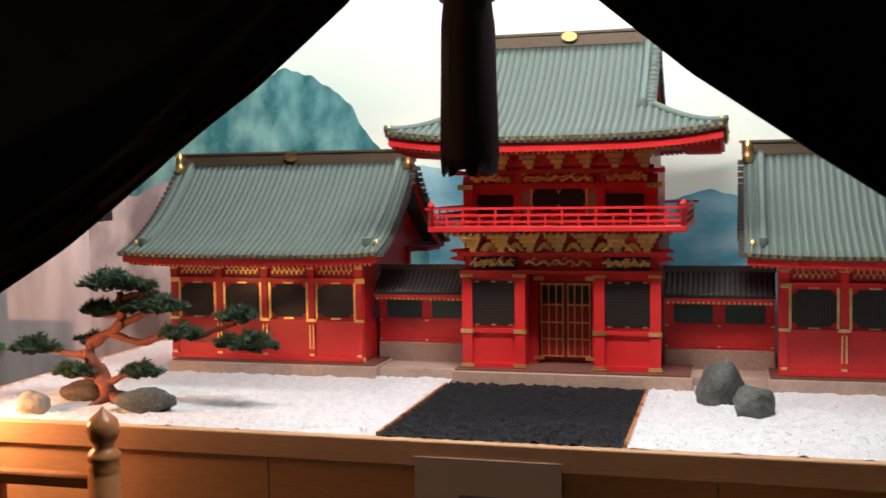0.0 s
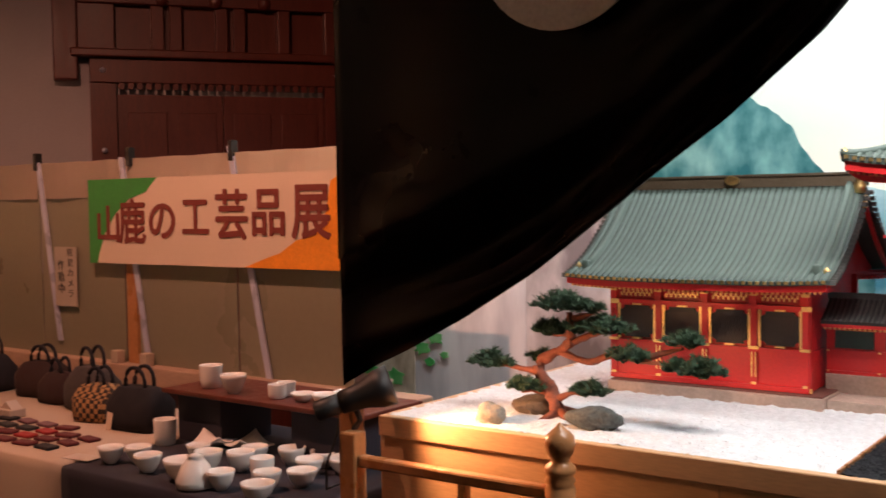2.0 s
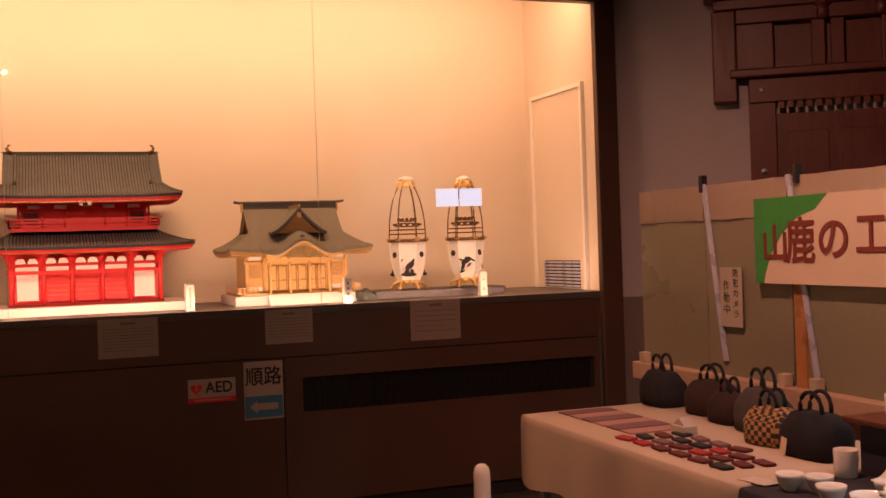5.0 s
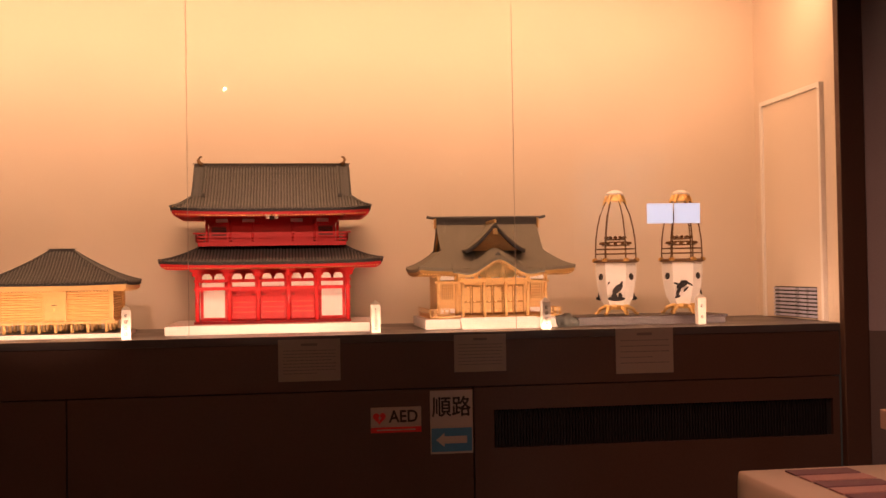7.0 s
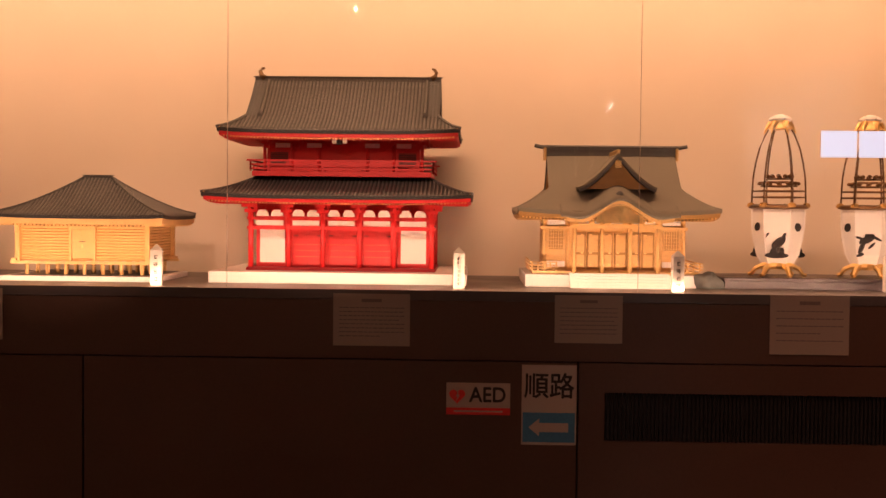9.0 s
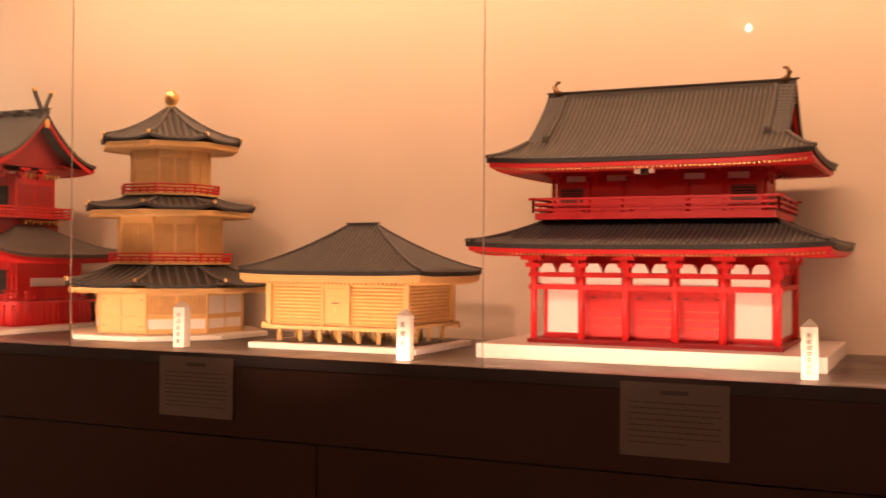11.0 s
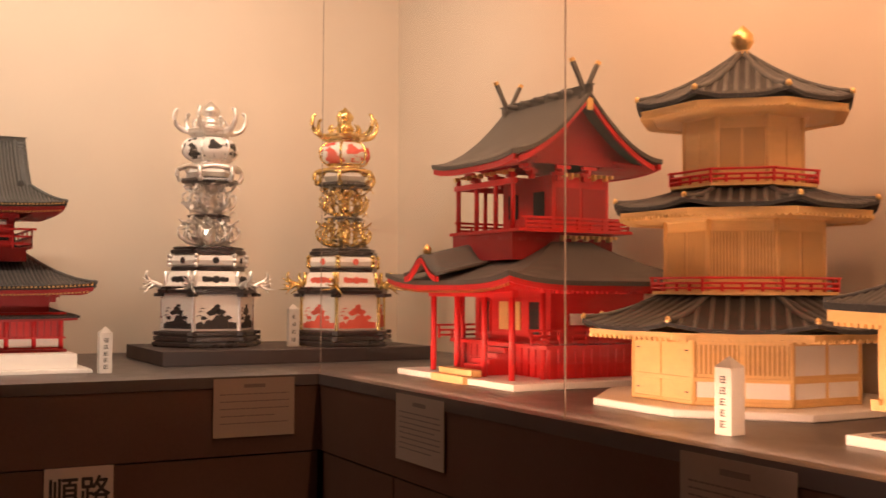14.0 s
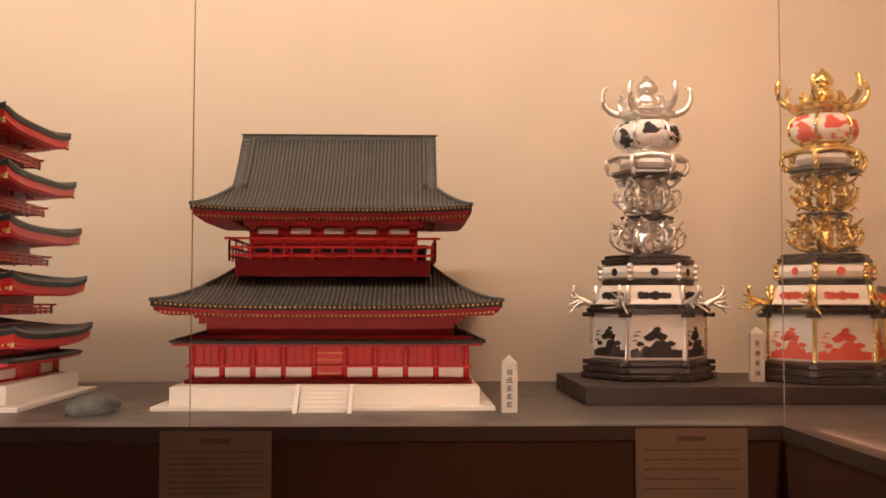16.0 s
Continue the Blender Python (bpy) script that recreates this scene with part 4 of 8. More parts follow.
def golden_shrine(m):
    t = base_thing("shrine_model", m, "golden wood shrine model with brown bark roof and curved porch", "shrine model", "brown", "gold")
    boxes("plinth", M_white, t, (-.36, .36, -.24, .28, 0, .05), bevel=.003, label="white board plinth")
    bm = bmesh.new()
    for k in range(5):
        box(bm, -.185, .205, -.30 + k * .014, -.22, k * .011, .011 + k * .011)
    part("front_stair", bm, M_white, t, "wide white front stair")
    boxes("veranda", M_gold_wood, t, (-.33, .33, -.21, .26, .05, .062))
    for s in (-1, 1):
        bm = bmesh.new()
        for k in range(5):
            x = s * (.235 + .024 * k)
            box(bm, x - .003, x + .003, -.213, -.207, .062, .095)
        for z in (.072, .084, .096):
            box(bm, min(s * .23, s * .345), max(s * .23, s * .345), -.213, -.207, z - .002, z + .002)
            box(bm, s * .335 - .003, s * .335 + .003, -.21, .24, z - .002, z + .002)
        part("railing", bm, M_gold_wood, t)
    boxes("body", M_gold_wood, t, (-.275, .275, -.13, .22, .062, .30))
    pillar_row(t, [-.28, -.185, .185, .28], [-.135], .062, .29, .008, M_gold_wood)
    pillar_row(t, [-.165, -.055, .055, .165], [-.215], .05, .275, .008, M_gold_wood)
    for x in (-.232, .232):
        o = boxes("lattice_window", M_gold_wood2, t, (x - .032, x + .032, -.136, -.1305, .145, .225))
        bm = bmesh.new()
        for k in range(7):
            box(bm, x - .03 + k * .01 - .0014, x - .03 + k * .01 + .0014, -.1385, -.1362, .145, .225)
        for k in range(6):
            box(bm, x - .031, x + .031, -.138, -.1363, .15 + k * .014, .1525 + k * .014)
        part("lattice_bars", bm, M_gold_wood, o)
    for k in range(6):
        x = -.137 + k * .055
        o = boxes("folding_door", M_gold_wood2, t, (x - .025, x + .025, -.137, -.1305, .066, .215), bevel=.0015)
        boxes("door_panel", M_gold_wood, o, (x - .019, x + .019, -.1385, -.1372, .075, .125), (x - .019, x + .019, -.1385, -.1372, .135, .205))
    boxes("beam", M_gold_wood, t, (-.295, .295, -.146, -.128, .225, .238), (-.18, .18, -.224, -.206, .232, .248), (-.295, .295, -.146, -.128, .268, .28))
    bm = bmesh.new()
    for k in range(11):
        x = -.165 + .033 * k
        box(bm, x - .011, x + .011, -.232, -.208, .25 + .006 * (k % 2), .272, bevel=.002)
    part("carved_transom", bm, M_gold, t, "gilt carved transom")
    brackets(t, .275, .14, .255, .045, 6, 3, M_gold_wood)
    R = Roof(.395, .30, .235, .265, .155, .014)
    roof = build_roof(t, R, .30, M_bark_roof, M_tile_dark, ribs=False, rafters=.014, ridge=.026, fascia=.016, gable=M_gold_wood2, verge_ridges=False, thick=.016)
    # front dormer gable
    bm = bmesh.new()
    rows = []
    for j in range(9):
        y = -.235 + .235 * j / 8
        rows.append([(.155 * (i / 10 - 1), y, .095 + .135 * (1 - abs(i / 10 - 1)) ** 1.35 - .0) for i in range(21)])
    sheet(bm, rows, .010)
    part("dormer_roof", bm, M_bark_roof, roof)
    bm = bmesh.new()
    prism(bm, [(.125 * (i / 10 - 1), .088 + .118 * (1 - abs(i / 10 - 1)) ** 1.35) for i in range(21)], -.222, -.216)
    part("dormer_gable", bm, M_gold_wood2, roof, "carved dormer gable")
    bm = bmesh.new()
    sheet(bm, [[(.15 * (i / 10 - 1), -.24 + d, .087 + .133 * (1 - abs(i / 10 - 1)) ** 1.35) for i in range(21)] for d in (0, .012)], .012)
    part("bargeboard", bm, M_tile_dark, roof)
    bm = bmesh.new()
    box(bm, -.012, .012, -.243, -.236, .17, .20, bevel=.003)
    box(bm, -.006, .006, -.245, .0, .228, .244, bevel=.002)
    part("gable_pendant", bm, M_gold, roof)
    # curved porch gable
    def wave(x):
        return .062 * math.exp(-(x / .082) ** 2) - .012 * math.exp(-((abs(x) - .15) / .05) ** 2)
    bm = bmesh.new()
    rows = []
    for j in range(8):
        y = -.335 + .03 * j
        rows.append([(x * .0115, y, -.008 + wave(x * .0115) + .013 * j) for x in range(-20, 21)])
    sheet(bm, rows, .013)
    part("porch_roof", bm, M_bark_roof, roof, smooth=True)
    bm = bmesh.new()
    sheet(bm, [[(x * .0115, -.332 + d, -.021 + wave(x * .0115)) for x in range(-18, 19)] for d in (0, .012)], .014)
    part("porch_bargeboard", bm, M_gold_wood, roof)
    bm = bmesh.new()
    prism(bm, [(x * .01, -.036 + wave(x * .01)) for x in range(-9, 10)] + [(.09, -.045), (-.09, -.045)], -.315, -.309)
    part("porch_carving", bm, M_gold, roof, "gilt carved panel")
    bm = bmesh.new()
    lathe(bm, [(.001, 0), (.014, .005), (.016, .018), (.006, .03)], 8, 0, -.30)
    part("porch_finial", bm, M_tile_dark, roof, smooth=True).location.z = .05
    for s in (-1, 1):
        bm = bmesh.new()
        box(bm, s * .272 - .006, s * .272 + .006, -.016, .016, .21, .262, bevel=.003)
        part("ridge_end", bm, M_gold, roof, "gilt ridge end")
    bm = bmesh.new()
    tube(bm, [(-.315, 0, .272), (-.29, 0, .266), (0, 0, .266), (.29, 0, .266), (.315, 0, .272)], .008, 8)
    part("ridge_cap", bm, M_tile_dark, roof, smooth=True)
    # pale plaster over the windows and at the sides, gilt fittings on the doors
    for x in (-.232, .232):
        boxes("plaster_panel", M_white, t, (x - .036, x + .036, -.1365, -.1305, .242, .264), (x - .036, x + .036, -.1365, -.1305, .075, .098), label="pale plaster panel")
    for x in (-.11, 0, .11):
        boxes("plaster_panel", M_white, t, (x - .042, x + .042, -.2165, -.2125, .250, .270), label="pale plaster panel")
    for k in range(3):
        x = -.11 + .11 * k
        for z in (.085, .132, .205):
            boxes("door_fitting", M_gold, t, (x - .022, x - .012, -.1405, -.1387, z - .003, z + .003), (x + .012, x + .022, -.1405, -.1387, z - .003, z + .003))
        boxes("door_fitting", M_gold, t, (x - .002, x + .002, -.1405, -.1387, .15, .18), label="gilt door pull")
    return t


M_roof_smooth = mat("grey_brown_paper_roof", (0.085, 0.08, 0.072), 0.55, var=0.14, scale=20, fine=160, bump=0.1)
red_shrine(pose(0.47, 0.585, ZS))
octagon_tower(pose(1.36, 0.61, ZS) @ Matrix.Diagonal((.968, .968, .98, 1)))
log_storehouse(pose(2.303, 0.475, ZS) @ Matrix.Diagonal((.935, .82, 1, 1)))
red_gate_temple(pose(3.325, 0.62, ZS))
golden_shrine(pose(4.43, 0.53, ZS))


M_bronze = mat("dark_bronze", (0.16, 0.085, 0.035), 0.35, 0.8, var=0.3, scale=30)
M_bronze_gilt = mat("worn_gilt_bronze", (0.55, 0.33, 0.11), 0.3, 0.9, var=0.4, scale=40)
# ellipses of a painted coiling dragon: offset, radii, tilt
DRAGON = ((.012, .012, .034, .012, .9), (-.004, -.016, .026, .011, .5), (-.02, -.04, .022, .007, 1.2), (.026, .042, .016, .012, .3), (.034, .058, .014, .004, .9), (-.012, .012, .018, .004, -.6), (.024, -.012, .018, .004, -.5), (-.026, -.012, .016, .004, -.3), (.01, -.034, .014, .004, .8), (-.024, -.062, .012, .005, .4))


def standing_lantern(m, crest):
    """A tall white lantern jar on a gilt foot, under an open cage of thin bars."""
    t = thing("lantern", m, "white painted paper lantern with gilt cap and thin open cage", "lantern", "caged lanterns")
    bm = bmesh.new()
    for k in range(6):
        a = k * math.pi / 3 + math.pi / 6
        tube(bm, [(.05 * math.cos(a), .05 * math.sin(a), .045), (.085 * math.cos(a), .085 * math.sin(a), .03), (.10 * math.cos(a), .10 * math.sin(a), .008), (.115 * math.cos(a), .115 * math.sin(a), .006)], .013, 6, .007)
    lathe(bm, [(.07, .03), (.075, .042), (.065, .055)], 6)
    part("foot", bm, M_gold, t, "gilt petal foot")
    bm = bmesh.new()
    lathe(bm, [(.062, .052), (.082, .09), (.095, .15), (.102, .21), (.103, .26), (.097, .272)], 6, turn=math.pi / 6)
    jar = part("jar", bm, M_white, t, "white paper jar painted with black figures")
    for k in range(6):
        a = k * math.pi / 3 + math.pi / 6
        bm = bmesh.new()
        tube(bm, [(r * math.cos(a), r * math.sin(a), z) for r, z in ((.063, .052), (.083, .09), (.096, .15), (.103, .21), (.104, .27))], .003, 6)
        part("jar_edge", bm, M_white, jar)
        a = k * math.pi / 3 + math.pi / 3
        ap = .0905
        bm = bmesh.new()
        if k % 2 == 0:
            lathe(bm, [(.022, -.001), (.022, .001)], 20)
            bmesh.ops.scale(bm, verts=bm.verts[:], vec=(.8, 1, 1))
            o = part("crest", bm, M_ink_black, jar, "round black crest")
            o.matrix_basis = pose(ap * math.cos(a), ap * math.sin(a), .20) @ Matrix.Rotation(a, 4, "Z") @ Matrix.Rotation(math.pi / 2 - .08, 4, "Y")
        else:
            # bird and branch, as plain painted strokes
            for dx, dz, rx, rz, tilt in DRAGON if crest else ((.006, -.028, .026, .013, .75), (.022, -.008, .012, .005, 1.2), (-.006, .038, .062, .0045, 1.1), (.014, .03, .026, .005, .35), (-.014, .03, .014, .004, -.5), (.026, .02, .012, .004, -.4), (0, -.066, .036, .009, 0), (-.008, -.056, .012, .012, .3), (.016, -.054, .008, .012, 0)):
                g = lathe(bm, [(1, -.0006), (1, .0006)], 12)
                for ring in g:
                    for v in ring:
                        x, y = v.co.x * rx * 1.3, v.co.y * rz * 1.35
                        v.co = Vector((x * math.cos(tilt) - y * math.sin(tilt) + dx * 1.25, x * math.sin(tilt) + y * math.cos(tilt) + dz * 1.35, v.co.z))
            o = part("painting", bm, M_ink_black, jar, "black brush painting of a bird on a branch")
            o.matrix_basis = pose((ap - .006) * math.cos(a), (ap - .006) * math.sin(a), .175) @ Matrix.Rotation(a + math.pi / 2, 4, "Z") @ Matrix.Rotation(math.pi / 2 - .14, 4, "X")
    bm = bmesh.new()
    lathe(bm, [(.10, .272), (.117, .276), (.120, .286), (.104, .291)], 6, turn=math.pi / 6)
    part("rim_band", bm, M_bronze, t, "dark bronze rim")
    bm = bmesh.new()
    for k in range(6):
        a = k * math.pi / 3 + math.pi / 6
        lathe(bm, [(.001, .276), (.018, .282), (.013, .296), (.001, .30)], 8, .108 * math.cos(a), .108 * math.sin(a))
    part("rim_petals", bm, M_bronze_gilt, t, "gilt petals on the rim")
    for k in range(6):
        a = k * math.pi / 3 + math.pi / 6
        bm = bmesh.new()
        tube(bm, [(r * math.cos(a), r * math.sin(a), z) for r, z in ((.105, .285), (.104, .34), (.101, .40), (.092, .46), (.078, .52), (.058, .57), (.042, .60))], .0036, 6)
        part("cage_bar", bm, M_bronze, t)
        bm = bmesh.new()
        for z, r in ((.32, .10), (.345, .098), (.365, .07), (.382, .06), (.395, .045)):
            b = a + math.pi / 3
            tube(bm, [(r * math.cos(a), r * math.sin(a), z), (r * math.cos(b), r * math.sin(b), z)], .0032, 5)
        part("cage_rail", bm, M_bronze, t)
        bm = bmesh.new()
        for r, z in ((.075, .372), (.05, .402)):
            for q in (0, .5):
                b = a + q * math.pi / 3
                lathe(bm, [(.001, z - .004), (.011, z), (.009, z + .008), (.001, z + .012)], 6, r * math.cos(b), r * math.sin(b))
        part("cage_petal", bm, M_bronze, t, smooth=True)
    bm = bmesh.new()
    lathe(bm, [(.052, .595), (.048, .603), (.036, .622), (.033, .635)], 6, turn=math.pi / 6)
    for k in range(6):
        a = k * math.pi / 3 + math.pi / 6
        tube(bm, [(.036 * math.cos(a), .036 * math.sin(a), .622), (.05 * math.cos(a), .05 * math.sin(a), .605), (.062 * math.cos(a), .062 * math.sin(a), .578)], .012, 6, .003)
    part("cap", bm, M_gold, t, "gilt petal cap")
    bm = bmesh.new()
    lathe(bm, [(.044, .632), (.046, .638), (.03, .650), (.008, .657)], 6, turn=math.pi / 6)
    part("cap_top", bm, M_white, t)
    return t


stand = thing("display_stand", pose(5.25, 0.46, ZS), "low dark purple display stand under two lanterns", "stand")
M_purple = mat("dark_purple_lacquer", (0.028, 0.015, 0.020), 0.35, var=0.15, scale=8, bump=0.05)
boxes("top", M_purple, stand, (-.40, .40, -.16, .16, .03, .045), bevel=.003)
boxes("foot_bar", M_purple, stand, (-.39, .39, -.15, .15, 0, .03))
standing_lantern(pose(5.105, 0.46, ZS + .045, 0, 0, 12), 0)
standing_lantern(pose(5.468, 0.46, ZS + .045, 0, 0, 12), 1)


# ---- models in the side case ----
def prayer_hall(m):
    t = base_thing("temple_model", m, "vermilion temple hall model with dark tiled roofs on white plinth", "temple model", "deep", "gold")
    boxes("plinth", M_white, t, (-.475, .475, -.60, .44, 0, .012), (-.435, .435, -.545, .43, .012, .062), bevel=.002, label="white stepped plinth")
    bm = bmesh.new()
    for k in range(6):
        box(bm, -.066, .066, -.635 + k * .016, -.54, k * .0105, .0105 + k * .0105)
    for s in (-1, 1):
        prism(bm, [(-.66, 0), (-.65, .012), (-.548, .07), (-.54, .07), (-.54, 0)], s * .068, s * .08, "x")
    part("front_stair", bm, M_white, t, "white front stair")
    boxes("floor_board", M_red_dark, t, (-.42, .42, -.42, .40, .062, .072))
    body = boxes("lower_body", M_red, t, (-.405, .405, -.385, .38, .072, .20))
    for k in range(9):
        x0, x1 = -.405 + .81 * k / 9, -.405 + .81 * (k + 1) / 9
        if k != 4:
            boxes("white_panel", M_white, body, (x0 + .008, x1 - .008, -.388, -.3855, .078, .108), label="white base panel")
            bm = bmesh.new()
            for j in range(4):
                xx = x0 + .012 + (x1 - x0 - .024) * j / 3
                box(bm, xx - .002, xx + .002, -.389, -.3855, .118, .188)
            part("door_batten", bm, M_red_dark, body)
        else:
            for z in (.09, .11, .13, .15, .17):
                bm = bmesh.new()
                for j in range(10):
                    xx = x0 + .008 + (x1 - x0 - .016) * j / 9
                    box(bm, xx - .0015, xx + .0015, -.3885, -.3855, z - .0015, z + .0015)
                tagged(part("stud_row", bm, M_gold, body), kind="stuff")
    pillar_row(t, [-.405 + .81 * k / 9 for k in range(10)], [-.387], .072, .2, .008, M_red)
    pillar_row(t, [-.405, .405], [-.25, -.1, .05, .2, .38], .072, .2, .008, M_red)
    boxes("nail_beam", M_red, t, (-.42, .42, -.397, -.377, .108, .114), (-.42, .42, -.397, -.377, .19, .20))
    build_roof(t, Roof(.46, .44, .06, .39, .2, .004), .185, M_tile_dark, M_tile_dark, .014, thick=.008, ridge=.006, fascia=.008, verge_ridges=False)
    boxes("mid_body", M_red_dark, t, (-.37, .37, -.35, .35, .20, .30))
    brackets(t, .38, .36, .235, .05, 8, 5, M_red_dark)
    build_roof(t, Roof(.505, .485, .182, .29, .08, .014, .55), .290, M_tile_dark, M_tile_dark, .014, rafters=.013, ridge=.018, fascia=.012, ends=M_gold)
    boxes("upper_deck", M_red_dark, t, (-.30, .30, -.27, .27, .38, .43))
    rail(t, .315, .285, .425, .07, M_red, .06)
    boxes("upper_body", M_red, t, (-.255, .255, -.235, .235, .41, .585))
    pillar_row(t, [-.255 + .51 * k / 5 for k in range(6)], [-.238], .41, .55, .006, M_red)
    for k in range(5):
        x = -.204 + .102 * k
        boxes("lattice_window", M_black, t, (x - .04, x + .04, -.2375, -.2355, .455, .475), label="dark slatted window")
        boxes("bracket_panel", M_white, t, (x - .03, x + .03, -.241, -.2355, .512, .530), label="white plaster between brackets")
    brackets(t, .25, .24, .515, .06, 6, 4, M_red_dark)
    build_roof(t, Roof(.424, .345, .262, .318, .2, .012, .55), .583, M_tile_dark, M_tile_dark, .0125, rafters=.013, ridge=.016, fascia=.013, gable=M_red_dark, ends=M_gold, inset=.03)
    return t


def pagoda(m):
    t = base_thing("pagoda_model", m, "five-storey vermilion pagoda model with charcoal roofs and small bells", "pagoda model", "red", "gold")
    boxes("plinth", M_white, t, (-.37, .37, -.37, .37, 0, .014), (-.32, .32, -.32, .32, .014, .07), bevel=.002, label="white stepped plinth")
    boxes("lower_body", M_red, t, (-.265, .265, -.265, .265, .07, .16))
    for s in range(4):
        turn = pose(0, 0, 0, 0, 0, 90 * s)
        for k in (-1, 1):
            bm = bmesh.new()
            box(bm, k * .165 - .055, k * .165 + .055, -.269, -.2655, .078, .105)
            part("white_panel", bm, M_white, t, "white base panel").matrix_basis = turn
        bm = bmesh.new()
        for x in (-.265, -.09, .09, .265):
            lathe(bm, [(.008, .07), (.008, .16)], 8, x, -.267)
        part("pillars", bm, M_red, t).matrix_basis = turn
    build_roof(t, Roof(.33, .33, .05, .2, .2, .003), .135, M_tile_dark, M_tile_dark, .016, thick=.008, ridge=.004, fascia=.008, verge_ridges=False)
    zs = [.205, .36, .52, .675, .835]
    for k, z in enumerate(zs):
        a = .355 - .016 * k
        w = .22 - .012 * k
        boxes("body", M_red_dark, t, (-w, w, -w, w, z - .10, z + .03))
        brackets(t, w, w, z - .045, .045, 4, 3, M_red)
        rf = build_roof(t, Roof(a, a, .075 if k < 4 else .15, .12 if k < 4 else .004, .12 if k < 4 else 0, .022), z, M_tile_dark, M_tile_dark, .016, rafters=.016, ridge=.008)
        if k < 4:
            rail(t, w + .03, w + .03, z + .055, .03, M_red, .05)
        for sx in (-1, 1):
            for sy in (-1, 1):
                bm = bmesh.new()
                lathe(bm, [(.007, -.03), (.005, -.016), (.001, -.008), (.001, .0)], 8, sx * a * .97, sy * a * .97)
                part("bell", bm, M_gold, rf, smooth=True)
    bm = bmesh.new()
    lathe(bm, [(.02, .98), (.008, 1.0), (.006, 1.3), (.001, 1.36)], 10)
    part("spire", bm, M_gold, t, smooth=True)
    return t


def painted(name, c1, c2, scale, detail, stretch, ends=(.38, .64)):
    m = mat(name, c1, 0.9, bump=0.05)
    nt = m.node_tree
    p = nt.nodes["Principled BSDF"]
    tc = nt.nodes.new("ShaderNodeTexCoord")
    mp = nt.nodes.new("ShaderNodeMapping")
    mp.inputs["Scale"].default_value = stretch
    ns = nt.nodes.new("ShaderNodeTexNoise")
    ns.inputs["Scale"].default_value, ns.inputs["Detail"].default_value = scale, detail
    rp = nt.nodes.new("ShaderNodeValToRGB")
    rp.color_ramp.elements[0].position, rp.color_ramp.elements[1].position = ends
    rp.color_ramp.elements[0].color, rp.color_ramp.elements[1].color = (*c1, 1), (*c2, 1)
    nt.links.new(tc.outputs["Object"], mp.inputs[0])
    nt.links.new(mp.outputs[0], ns.inputs["Vector"])
    nt.links.new(ns.outputs[0], rp.inputs[0])
    nt.links.new(rp.outputs[0], p.inputs["Base Color"])
    return m


